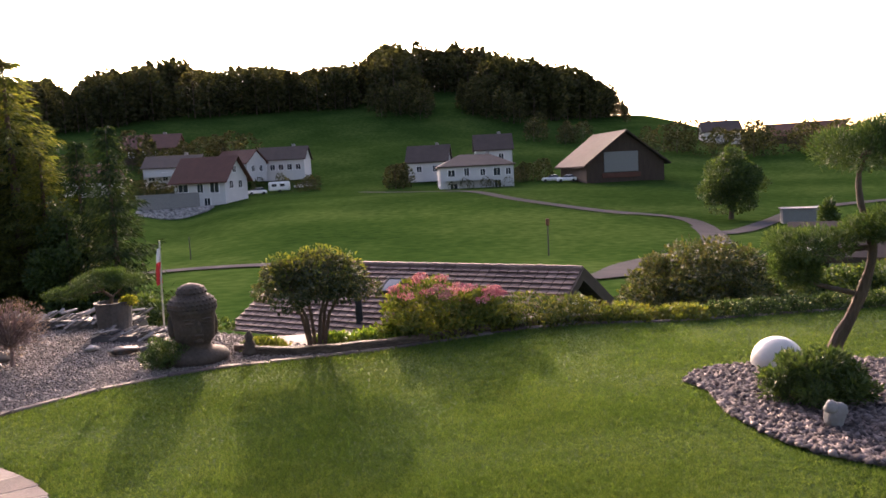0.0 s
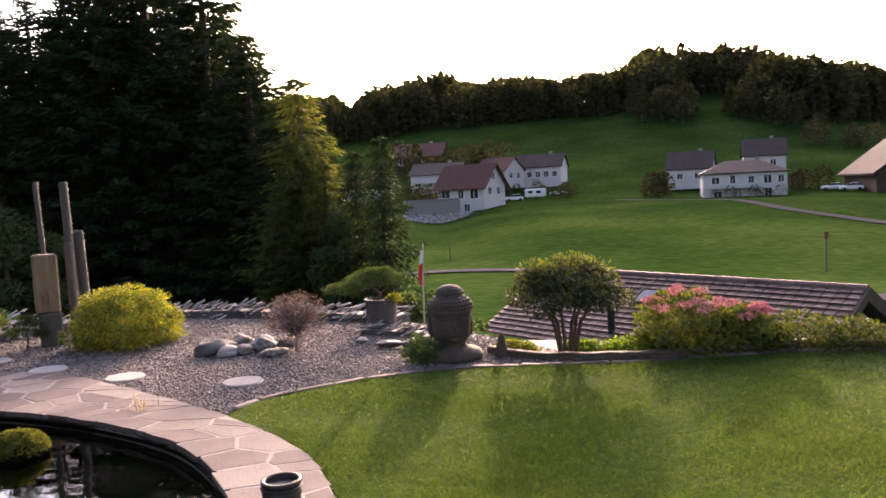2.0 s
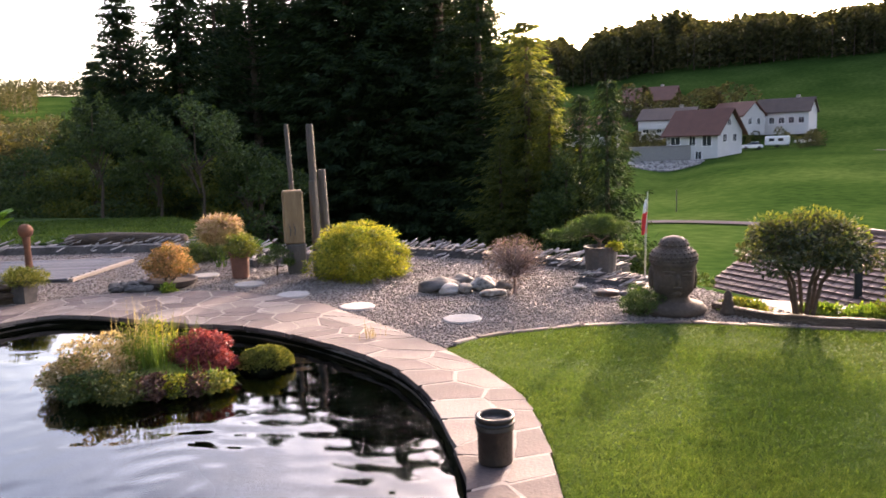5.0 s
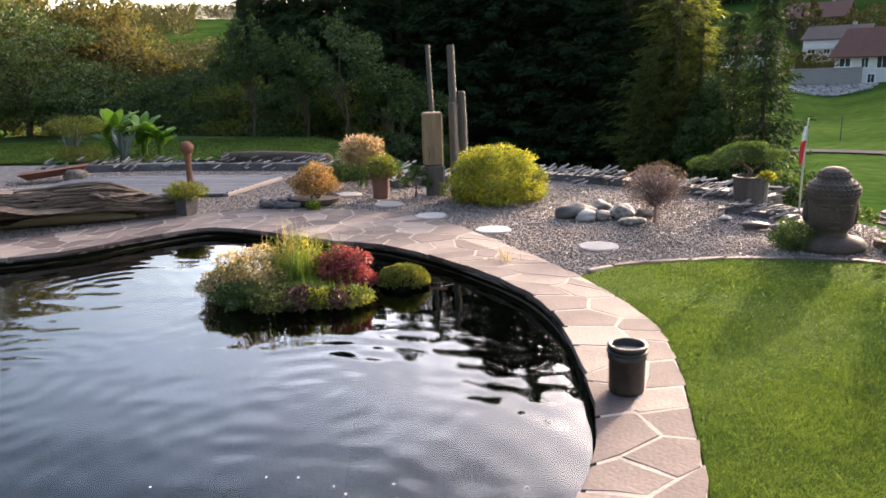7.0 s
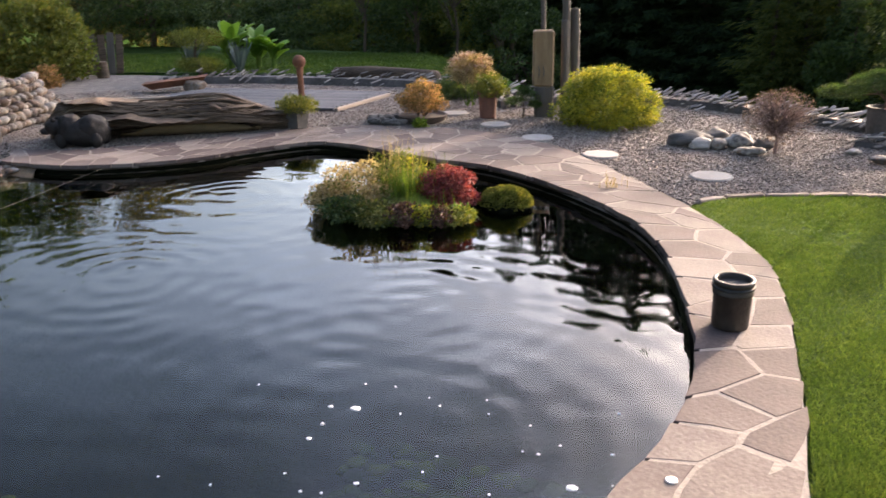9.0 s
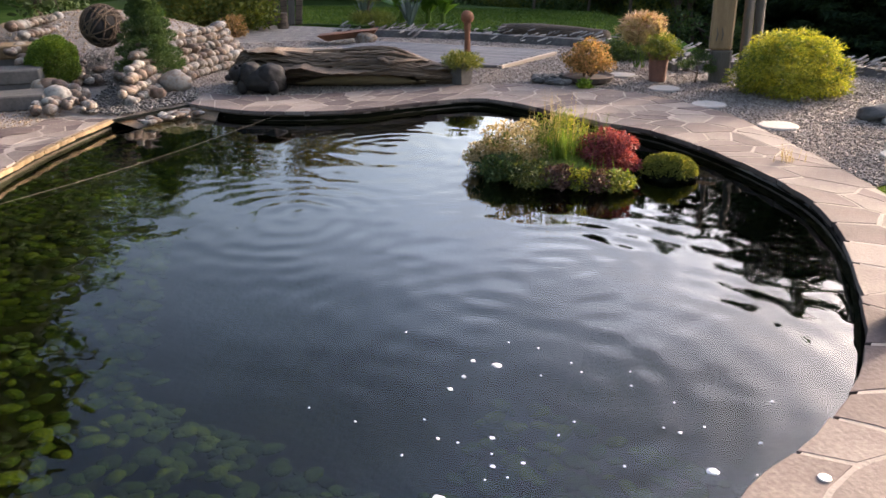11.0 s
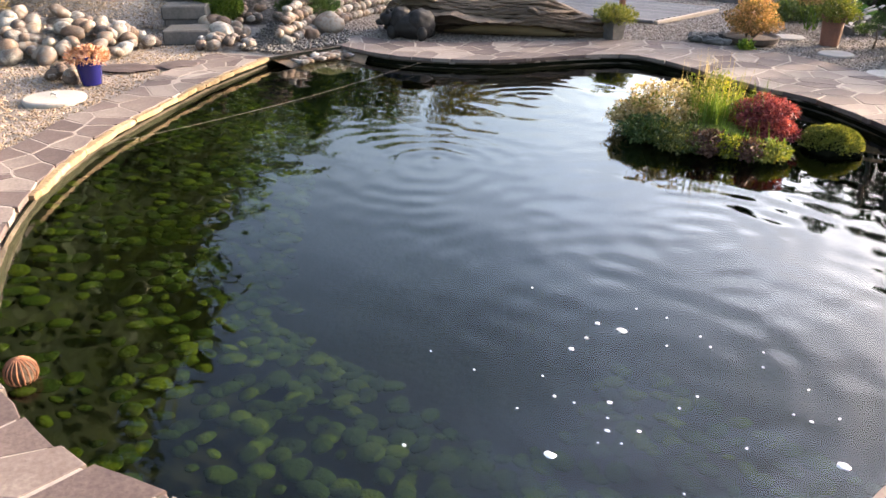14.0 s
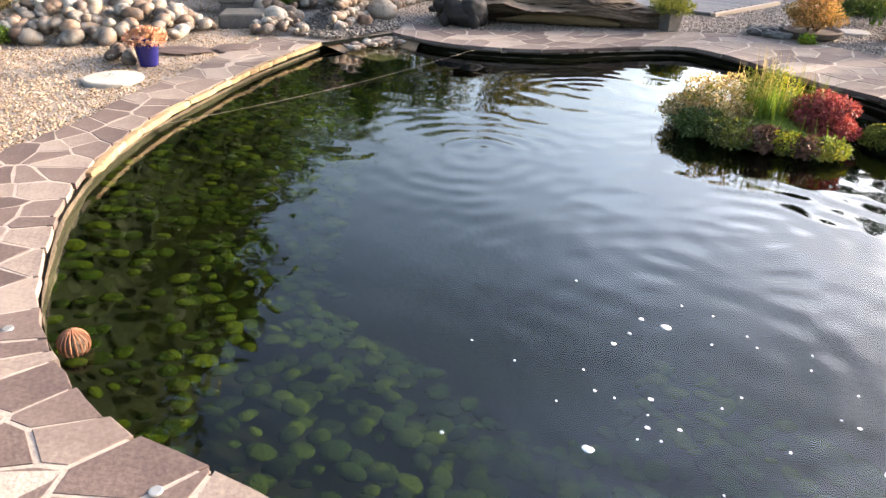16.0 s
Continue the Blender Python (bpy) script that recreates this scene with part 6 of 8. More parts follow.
# flag
t = thing("flag", "slim pole with a hanging red and white pennant", "flag", loc=(3.42, 8.08, 0))
part("pole", Shape().tube([(0, 0, -0.1), (0.01, 0, 0.6), (0.03, 0, 1.06)], [0.011, 0.01, 0.008], 8), M["metal"], t)
def cloth(z0, z1, w0, w1):
    s = Shape()
    v, f = [], []
    for i in range(9):
        k = i / 8
        z = z0 + (z1 - z0) * k
        for j in range(5):
            q = j / 4
            v.append((0.03 - (w0 + (w1 - w0) * k) * q, 0.014 * math.sin(q * 6 + k * 3), z - 0.02 * q))
    for i in range(8):
        for j in range(4):
            f.append((i * 5 + j, i * 5 + j + 1, (i + 1) * 5 + j + 1, (i + 1) * 5 + j))
    return s.add(v, f)
part("red_cloth", cloth(0.6, 0.84, 0.07, 0.055), M["flagred"], t, "red half of the pennant")
part("white_cloth", cloth(0.84, 0.99, 0.055, 0.03), M["white"], t, "white half of the pennant")

# ---- island with plants, mossy stone ----
ISL = (-1.46, 5.97)
t = thing("pond_island", "planted stone island in the pond", "island", loc=(ISL[0], ISL[1], WATER))
part("mound", Shape().blob((0.56, 0.36, 0.15), 4, 0.16, 4, pose(0, 0, -0.03)), M["moss"], t, smooth=True)
part("footing", Shape().lathe([(0.35, -1.0), (0.45, -0.3), (0.45, -0.05)], 14), M["liner"], t)
ISLAND_PLANTS = (
    (-0.34, 0.04, 0.58, 0.42, "straw", 0.03, 0.5, 5200, "beige dome of dry seed heads on the island", 0.3, 0.35),
    (-0.40, -0.02, 0.56, 0.36, "leaf_yellow", 0.035, 0.4, 700, "olive leaves among the seed heads", 0.3, 0.6),
    (-0.56, -0.08, 0.34, 0.26, "straw", 0.028, 0.5, 2600, "brownish low plants on the island", 0.2, 0.5),
    (-0.06, 0.24, 0.46, 0.48, "leaf_yellow", 0.035, 0.3, 2200, "yellowish feathery plants on the island", 0.7, 0.8),
    (0.0, 0.3, 0.36, 0.46, "gold", 0.03, 0.35, 1500, "bright yellow-green leafy stalks on the island", 0.8, 0.9),
    (0.30, -0.26, 0.4, 0.11, "leaf_mix", 0.032, 0.5, 1500, "bright green creeping plants on the island", -0.1, 0.6),
    (-0.10, -0.30, 0.52, 0.17, "leaf_mix", 0.035, 0.4, 2600, "ferny green creeping plants at the water's edge", 0.1, 0.6),
    (0.14, -0.36, 0.28, 0.16, "bark_leaf", 0.032, 0.6, 1300, "dark brown rosette plant on the island", 0.3, 0.5),
    (0.42, -0.33, 0.26, 0.13, "bark_leaf", 0.032, 0.6, 1000, "dark brown rosette plant on the island", 0.3, 0.5),
    (0.52, -0.26, 0.32, 0.12, "leaf_yellow", 0.032, 0.5, 2000, "yellow-green plants at the island's rim", 0.0, 0.6),
    (0.28, -0.34, 0.24, 0.15, "gold", 0.03, 0.5, 900, "yellow-green leafy rosette between the brown ones", 0.2, 0.6),
    (-0.36, -0.26, 0.40, 0.2, "leaf", 0.035, 0.5, 2200, "dark green trailing plants at the island's rim", -0.3, 0.6),
)
for i, (dx, dy, w, h, mat, leaf, asp, n, lab, up, shell) in enumerate(ISLAND_PLANTS):
    shrub("island_plant", ISL[0] + dx, ISL[1] + dy, round_lobes(w, h, 10, 150 + i), n, leaf, asp, mat, 600 + i, lab, "plant", z=WATER + 0.02, stems=9, stem_r=0.003, stem_mat="fresh", group="island plants", up=up, shell=shell, spread=1.0)
shrub("red_maple", -1.06, 6.16, round_lobes(0.46, 0.31, 11, 160), 8500, 0.036, 0.34, "red", 620, "low dome of dark red maple leaves on the island", "shrub", z=WATER + 0.05, stems=6, stem_r=0.006, up=-0.2)
def reeds(x, y, n, h, spread, mat, label, seed, z):
    rnd = np.random.default_rng(seed)
    p = np.stack([rnd.normal(0, spread, n), rnd.normal(0, spread * 0.7, n), np.zeros(n)], 1)
    d = np.stack([rnd.normal(0, 0.15, n), rnd.normal(0, 0.15, n), np.ones(n)], 1)
    me = quads_mesh("reeds", leaf_corners(p, d, h * rnd.uniform(0.4, 1.1, n), 0.005, rnd), M[mat])
    return solo("reeds", me, None, label, "reeds", loc=(x, y, z))


reeds(-1.44, 6.02, 420, 0.36, 0.09, "fresh", "upright green reeds on the island", 1, WATER + 0.05)
reeds(-1.26, 6.2, 120, 0.46, 0.1, "leaf_yellow", "taller yellowish reeds on the island", 2, WATER + 0.05)
reeds(-1.5, 6.16, 60, 0.58, 0.1, "straw", "few tall dry stalks on the island", 4, WATER + 0.08)
reeds(-1.1, 5.75, 40, 0.22, 0.12, "fresh", "loose green stalks at the island's rim", 5, WATER + 0.06)
reeds(-1.85, 5.85, 90, 0.24, 0.14, "straw", "loose pale stalks on the island", 6, WATER + 0.06)
reeds(0.28, 6.55, 26, 0.22, 0.04, "straw", "few dry stalks at the pond's edge", 3, -0.05)
t = thing("mossy_stone", "rounded stone covered with yellow-green moss in the water", "stone", loc=(-0.59, 6.2, WATER))
part("stone", Shape().blob((0.21, 0.17, 0.13), 9, 0.2, 4, pose(0, 0, 0.0)), M["liner"], t, smooth=True)
rnd = np.random.default_rng(640)
n = 9000
ang, q = rnd.uniform(0, 6.28, n), np.sqrt(rnd.random(n))
top = np.stack([0.225 * q * np.cos(ang), 0.185 * q * np.sin(ang), 0.02 + 0.145 * np.sqrt(np.maximum(0, 1 - q ** 2)) + 0.012 * np.sin(ang * 5 + q * 9)], 1)
part("moss_cushion", quads_mesh("moss_cushion", leaf_corners(top, np.stack([np.cos(ang) * q, np.sin(ang) * q, np.ones(n) * 0.6], 1) + rnd.normal(0, 0.5, (n, 3)), rnd.uniform(0.012, 0.028, n), rnd.uniform(0.006, 0.012, n), rnd), M["moss_leaf"]), None, t, "yellow-green moss")

# foam flecks and food pellets on the water
s = Shape()
for x, y in ((-0.97, 3.01), (-1.09, 3.01), (-1.08, 2.86), (-1.1, 2.74), (-1.01, 2.38), (-0.81, 2.46), (-0.75, 2.29), (-0.65, 2.35), (-0.87, 2.05), (-1.34, 1.81), (0.02, 2.55), (0.18, 2.8), (0.22, 3.13), (-0.12, 2.76)):
    big = 0.022 if (x, y) in ((-0.97, 3.01), (-0.87, 2.05), (0.02, 2.55)) else rng.uniform(0.006, 0.011)
    s.blob((big, big * 0.75, 0.004), x * 9, 0.3, 2, pose(x * 0.956, y * 0.956, WATER + 0.002))
for k in range(26):
    s.blob((0.005, 0.004, 0.003), k, 0.2, 1, pose(rng.uniform(-1.6, 0.2), rng.uniform(1.9, 3.2), WATER + 0.001))
tagged(new("foam_flecks", s.mesh("foam_flecks", M["white"])), "white foam flecks drifting on the water", "foam", kind="stuff")
# line across the pond
LINE = [tuple(p) for p in spline([(-5.16, 3.23, 0.01), (-5.10, 3.26, -0.05), (-4.93, 5.22, -0.09), (-4.76, 7.19, -0.02)], 0.2)]
solo("pond_line", Shape().tube(LINE, [0.0016] * len(LINE), 6), M["rope"], "thin pale line stretched across the pond", "line")

# woven ball at the water's edge
t = thing("strainer_ball", "round rusty wire strainer at the water's edge", "strainer", loc=(-2.78, 1.24, WATER + 0.035))
part("core", Shape().blob((0.052, 0.052, 0.052), 2, 0.14, 3), M["bark"], t, smooth=True)
for k in range(9):
    pts = [(0.062 * math.cos(a), 0.0, 0.062 * math.sin(a)) for a in np.linspace(0, 2 * math.pi, 20)]
    q = part("wire", Shape().tube(pts, [0.0035] * 20, 5, pose(0, 0, 0, 0, 0, 20 * k)), M["rust"], t, "rusty bent wire")

# ---- curb, lawn edging ----
def strip_stones(name, pts, lo, hi, w, h, mat, parent, z, wob=0.01):
    """Single stones laid end to end along a line."""
    line = np.array(spline(pts, 0.1))
    s = np.concatenate([[0], np.cumsum(np.linalg.norm(np.diff(line, axis=0), axis=1))])
    u = 0.0
    while u < s[-1] - lo * 0.5:
        L = rng.uniform(lo, hi)
        a = np.array([np.interp(u, s, line[:, k]) for k in (0, 1)])
        b = np.array([np.interp(min(u + L, s[-1]), s, line[:, k]) for k in (0, 1)])
        d = b - a
        ob = part(name, Shape().box(max(np.linalg.norm(d) - 0.012, 0.05), w * rng.uniform(0.9, 1.1), h, None, 0.012), M[mat], parent)
        ob.location = ((a[0] + b[0]) / 2, (a[1] + b[1]) / 2, z + rng.uniform(-wob, wob))
        ob.rotation_euler = (rng.normal(0, 0.03), rng.normal(0, 0.02), math.atan2(d[1], d[0]))
        u += L


curb = thing("curb", "low brown wooden curb between lawn and flower bed", "curb", kind="structure")
line = [tuple(p) for p in spline([(3.62, 6.86), (3.75, 6.45), (4.05, 6.12), (4.65, 5.76), (5.5, 5.46), (6.1, 5.24), (6.45, 5.0), (6.75, 4.72)], 0.12)]
s = Shape()
rings = []
for i, p in enumerate(line):
    d = np.array(line[min(i + 1, len(line) - 1)]) - np.array(line[max(i - 1, 0)])
    d = d / np.linalg.norm(d)
    n = np.array([-d[1], d[0]]) * 0.045
    j = rng.uniform(-0.006, 0.006)
    rings.append([(p[0] - n[0], p[1] - n[1], -0.06), (p[0] - n[0], p[1] - n[1], 0.048 + j), (p[0] - n[0] * 0.7, p[1] - n[1] * 0.7, 0.058 + j), (p[0] + n[0] * 0.7, p[1] + n[1] * 0.7, 0.058 + j), (p[0] + n[0], p[1] + n[1], 0.048 + j), (p[0] + n[0], p[1] + n[1], -0.06)])
s.rings(rings)
part("curb_board", s, M["oldwood"], curb, "long weathered brown curb board")
edging = thing("lawn_edging", "flush pinkish stone edging round the lawn", "edging", kind="structure")
strip_stones("edging_stone", [(0.95, 6.22), (1.25, 6.42), (1.77, 6.51), (2.51, 6.53), (3.0, 6.45), (3.56, 6.18), (4.1, 5.88), (4.65, 5.62), (5.5, 5.34), (6.1, 5.12), (6.42, 4.9), (6.95, 4.25), (7.6, 3.7), (8.3, 3.15), (9.2, 2.5)], 0.25, 0.6, 0.085, 0.05, "flag", edging, -0.046, 0.003)

# soil of the flower bed behind the curb
flat_sheet("flower_bed_soil", [(3.7, 6.9), (4.05, 6.15), (4.65, 5.8), (5.5, 5.5), (6.1, 5.28), (6.5, 5.02), (6.9, 4.6), (7.3, 4.5), (6.7, 5.4), (5.3, 6.15), (4.5, 6.95), (4.0, 7.3)], -0.01, M["bark_mulch"], "dark soil of the flower bed", "soil")

# ---- slate heaps along the edge of the terrace ----
def slates(name, pts, n, label, size=(0.1, 0.27), width=0.35, height=0.16, base=0.0):
    line = np.array(spline(pts, 0.1))
    s = np.concatenate([[0], np.cumsum(np.linalg.norm(np.diff(line, axis=0), axis=1))])
    wall = thing(name, label, "stone wall")
    core = Shape()
    rings = []
    for i, p in enumerate(line[::3]):
        j = min(i * 3 + 1, len(line) - 1)
        d = line[j] - line[max(j - 2, 0)]
        d = d / (np.linalg.norm(d) + 1e-9)
        q = np.array([-d[1], d[0]]) * width * 0.42
        rings.append([(p[0] - q[0], p[1] - q[1], base - 0.1), (p[0] - q[0] * 0.6, p[1] - q[1] * 0.6, base + height * 0.4), (p[0] + q[0] * 0.6, p[1] + q[1] * 0.6, base + height * 0.4), (p[0] + q[0], p[1] + q[1], base - 0.1)])
    core.rings(rings)
    part("core", core, M["slate"], wall)
    for k in range(n):
        u = rng.uniform(0, s[-1])
        p = np.array([np.interp(u, s, line[:, q]) for q in (0, 1)])
        j = min(int(np.searchsorted(s, u)), len(line) - 1)
        d = line[j] - line[max(j - 1, 0)]
        ang = math.atan2(d[1], d[0]) if np.linalg.norm(d) > 0 else 0
        a, b = rng.uniform(*size) * 0.8, rng.uniform(0.018, 0.05)
        ob = part("slate", Shape().box(a, b, rng.uniform(0.01, 0.02), None, 0.004), M["slate"], wall)
        off = rng.normal(0, width * 0.25)
        ob.location = (p[0] - math.sin(ang) * off, p[1] + math.cos(ang) * off, base + rng.uniform(0.02, height) * (1 - abs(off) / width))
        ob.rotation_euler = (rng.normal(0.2, 0.2), rng.normal(-0.28, 0.13), ang + rng.normal(0.95, 0.22))
    return wall


slates("slate_heap", [(0.95, 11.9), (1.9, 11.2), (2.6, 10.35), (3.1, 9.85), (3.65, 9.15)], 290, "low heap of grey slate slabs at the terrace edge", width=0.5, height=0.2)
slates("slate_heap", [(2.95, 8.75), (3.35, 8.3), (3.6, 7.9)], 60, "scattered slate slabs beside the trough", width=0.5, height=0.1)
slates("slate_wall", [(-8.0, 14.2), (-6.0, 14.3), (-4.4, 14.0), (-3.0, 13.7), (-1.9, 13.0), (-1.2, 12.3), (-0.4, 12.2)], 280, "long low dry wall of slate slabs behind the deck", width=0.5, height=0.26)
slates("slate_wall", [(-1.2, 11.3), (-0.8, 11.5), (0.2, 11.9), (0.9, 11.95)], 80, "low pile of slate slabs behind the poles", width=0.4, height=0.22)

# trunk lying on the slate wall
t = thing("fallen_trunk", "long grey weathered tree trunk lying on the wall", "trunk", loc=(-3.55, 14.1, 0.13), rz=-8)
part("trunk_body", Shape().tube([(-1.05, 0, 0.02), (-1.0, 0, 0.02), (-0.3, 0.05, 0.03), (0.4, 0, 0.02), (1.0, -0.05, 0.0), (1.05, -0.05, 0)], [0.1, 0.13, 0.14, 0.125, 0.11, 0.08], 14), M["oldwood"], t, smooth=True)

# ---- deck of dark boards with a pale beam ----
deck = thing("deck", "low deck of dark weathered boards in the gravel", "deck", kind="structure")
for k in range(13):
    f = k / 12
    y0, y1 = 10.95 + 1.95 * f, 10.72 + 1.75 * f
    x0, x1 = -7.0 + 0.3 * f, -3.52 + 0.42 * f
    L = math.hypot(x1 - x0, y1 - y0)
    ob = part("board", Shape().box(L, 0.135, 0.035, None, 0.006), M["deck"], deck)
    ob.location, ob.rotation_euler = ((x0 + x1) / 2, (y0 + y1) / 2 + 0.1, 0.0), (0, 0, math.atan2(y1 - y0, x1 - x0))
a, b = Vector((-3.47, 10.73, 0)), Vector((-3.1, 12.45, 0))
d = b - a
solo("pale_beam", Shape().box(d.length, 0.06, 0.055, None, 0.008), M["timber"], "pale wooden beam edging the deck", "beam", loc=((a + b) / 2 + Vector((0, 0, -0.02))), rz=math.degrees(math.atan2(d.y, d.x)))
a, b = Vector((-8.2, 11.1, 0)), Vector((-6.6, 11.75, 0))
d = b - a
solo("pale_beam", Shape().box(d.length, 0.08, 0.06, None, 0.008), M["timber"], "pale wooden beam lying on the gravel", "beam", loc=((a + b) / 2), rz=math.degrees(math.atan2(d.y, d.x)))


# ---- big weathered driftwood trunk beside the pond ----
def driftwood():
    t = thing("driftwood_trunk", "huge weathered layered driftwood trunk beside the paving", "trunk", loc=(-4.86, 8.98, 0), rz=19)
    rnd = np.random.default_rng(31)

    def outline(k):
        end = min(1.0, 0.25 + 5.5 * k, 0.12 + 3.2 * (1 - k)) ** 0.7
        return end, (0.5 - 0.1 * abs(k - 0.45) - 0.05 * k + 0.035 * math.sin(k * 11)) * (0.35 + 0.65 * end)

    rings = []
    n, m = 90, 34
    for i in range(n):
        k = i / (n - 1)
        x = -1.62 + 2.95 * k
        end, h = outline(k)
        ring = []
        for j in range(m):
            q = j / (m - 1)
            z = h * q
            body = 0.42 * end * math.sqrt(max(0.02, 1 - ((q - 0.5) / 0.6) ** 2))
            lean = z + 0.06 * math.sin(x * 1.3)
            ledge = 1 + 0.85 * noise.noise(Vector((x * 0.8, lean * 17, 1.5))) + 0.3 * noise.noise(Vector((x * 3.1, lean * 40, 4)))
            under = 0.5 + 0.5 * min(1, max(0, (q - 0.3 - 0.08 * math.sin(x * 2.2)) / 0.1))
            ring.append((x + 0.05 * noise.noise(Vector((x * 3, z * 20, 9))), -body * ledge * under, z - 0.02 + 0.1 * q * noise.noise(Vector((x * 2.6, 3, z * 4))) + 0.03 * q * noise.noise(Vector((x * 9, 8, z * 9)))))
        for j in range(6):
            q = 1 - (j + 0.5) / 6
            ring.append((x, 0.36 * end * math.sqrt(max(0.02, 1 - ((q - 0.45) / 0.62) ** 2)), h * q - 0.02))
        rings.append(ring)
    part("trunk_body", Shape().rings(rings), M["oldwood"], t, smooth=False)
    for j in range(34):
        k0 = rnd.uniform(0.02, 0.7)
        k1 = min(0.97, k0 + rnd.uniform(0.16, 0.5))
        q0 = rnd.uniform(0.42, 1.0)
        pts = []
        for i in range(9):
            k = k0 + (k1 - k0) * i / 8
            end, h = outline(k)
            q = min(1.02, q0 + 0.05 * math.sin(k * 7 + j) + rnd.normal(0, 0.01))
            body = 0.41 * end * math.sqrt(max(0.02, 1 - ((q - 0.5) / 0.6) ** 2))
            pts.append((-1.62 + 2.95 * k, -body, h * q - 0.015))
        pts = spline(pts, 0.07)
        c = len(pts)
        part("splinter", Shape().tube([tuple(p) for p in pts], [0.006 + rnd.uniform(0.012, 0.026) * math.sin(math.pi * (i + 0.5) / c) for i in range(c)], 6), M["oldwood"], t)
    # smoother ochre wood laid bare in the hollow below
    face = []
    for i in range(26):
        k = 0.3 + 0.56 * i / 25
        end, h = outline(k)
        x = -1.62 + 2.95 * k
        w = math.sin(math.pi * i / 25)
        face.append([(x, -0.27 * end - 0.012 * w, 0.02), (x, -0.29 * end - 0.02 * w, 0.06), (x, -0.285 * end - 0.02 * w, 0.02 + 0.15 * w), (x, -0.2 * end, 0.02 + 0.17 * w), (x, -0.15, 0.02)])
    part("bare_wood", Shape().rings(face), M["barewood"], t, "smooth ochre wood in the hollow", smooth=True)
    return t


driftwood()
# dark crouching animal sculpture
s = Shape().blob((0.26, 0.17, 0.16), 2, 0.06, 4, pose(0.04, 0, 0.14), freq=2.6).blob((0.17, 0.16, 0.18), 3, 0.06, 4, pose(0.13, 0, 0.17), freq=2.6).blob((0.13, 0.14, 0.17), 4, 0.06, 4, pose(-0.09, 0, 0.19), freq=2.6)
for x, y in ((-0.17, -0.1), (-0.17, 0.1), (0.2, -0.12), (0.2, 0.12)):
    s.blob((0.06, 0.05, 0.09), x * 20 + y * 7, 0.06, 3, pose(x, y, 0.07))
s.blob((0.1, 0.09, 0.09), 5, 0.06, 3, pose(-0.25, -0.02, 0.21)).blob((0.06, 0.05, 0.042), 6, 0.06, 2, pose(-0.34, -0.03, 0.17))
for y in (-0.07, 0.05):
    s.blob((0.03, 0.022, 0.03), y * 30, 0.05, 2, pose(-0.23, y, 0.3))
solo("dark_sculpture", s, M["darkstone"], "dark stone sculpture crouching on the paving", "statue", smooth=True, loc=(-5.68, 8.02, 0.005), rz=12)
bpy.data.objects["dark_sculpture"].scale = (1.1, 1.1, 1.0)

# ---- cobble walls and heaps ----
COBBLE = []
for k in range(5):
    COBBLE.append(Shape().blob((1, 0.8, 0.68), 200 + k * 3, 0.12, 2).mesh("cobble", M["boulder"], True))


def cobble(parent, x, y, z, s):
    ob = new("cobble", COBBLE[rng.integers(5)])
    ob.parent = parent
    ob.location, ob.rotation_euler = (x, y, z), tuple(rng.uniform(-0.5, 0.5, 2)) + (rng.uniform(0, 6.28),)
    ob.scale = (s * rng.uniform(0.85, 1.2), s * rng.uniform(0.85, 1.15), s * rng.uniform(0.85, 1.15))
    return ob


def cobble_wall(name, pts, rows, size, label, lean=0.06, grow=False):
    t = thing(name, label, "stone wall")
    line = np.array(spline(pts, 0.05))
    s = np.concatenate([[0], np.cumsum(np.linalg.norm(np.diff(line, axis=0), axis=1))])
    for r in range(rows):
        u = rng.uniform(0, size)
        while u < s[-1]:
            c = size * rng.uniform(0.7, 1.25)
            p = np.array([np.interp(u, s, line[:, k]) for k in (0, 1)])
            j = min(int(np.searchsorted(s, u)) + 1, len(line) - 1)
            d = line[j] - line[max(j - 4, 0)]
            d = d / (np.linalg.norm(d) + 1e-9)
            nrm = np.array([-d[1], d[0]])
            q = p + nrm * lean * r
            top = rows * np.clip(min(u, s[-1] - u) / 0.5 + 0.45, 0, 1)
            if grow:
                top = 1.2 + (rows - 1) * min(1, u / 1.5)
            if r < top:
                cobble(t, q[0], q[1], c * 0.5 + r * size * 1.22, c * rng.uniform(0.92, 1.12))
            u += c * 1.6
    return t


# right-hand wall below the small pine, stream bank, heaps
cobble_wall("cobble_wall", [(-6.6, 6.75), (-6.72, 7.1), (-6.98, 7.75), (-7.18, 8.48), (-7.3, 9.2), (-7.4, 9.9), (-7.7, 10.5)], 6, 0.082, "curved dry wall of rounded cobbles below the small pine", lean=0.055, grow=True)
cobble_wall("cobble_wall", [(-8.6, 8.3), (-8.9, 9.0), (-9.3, 9.8), (-9.6, 10.6)], 7, 0.085, "slope of rounded cobbles beside the stream bed", lean=0.2)
cobble_wall("cobble_wall", [(-8.25, 7.3), (-8.5, 7.8), (-8.9, 8.4)], 5, 0.085, "slope of rounded cobbles below the clipped ball", lean=0.16)


def heap(name, centre, rx, ry, n, size, h, label, seed, turn=0.0):
    t = thing(name, label, "stones")
    for k in range(n):
        a, q = rng.uniform(0, 6.28), math.sqrt(rng.random())
        dx, dy = rx * q * math.cos(a), ry * q * math.sin(a)
        c, s_ = math.cos(radians(turn)), math.sin(radians(turn))
        cobble(t, centre[0] + dx * c - dy * s_, centre[1] + dx * s_ + dy * c, h * (1 - q * q) * rng.uniform(0.4, 1) + size * 0.45, size * rng.uniform(0.6, 1.3))


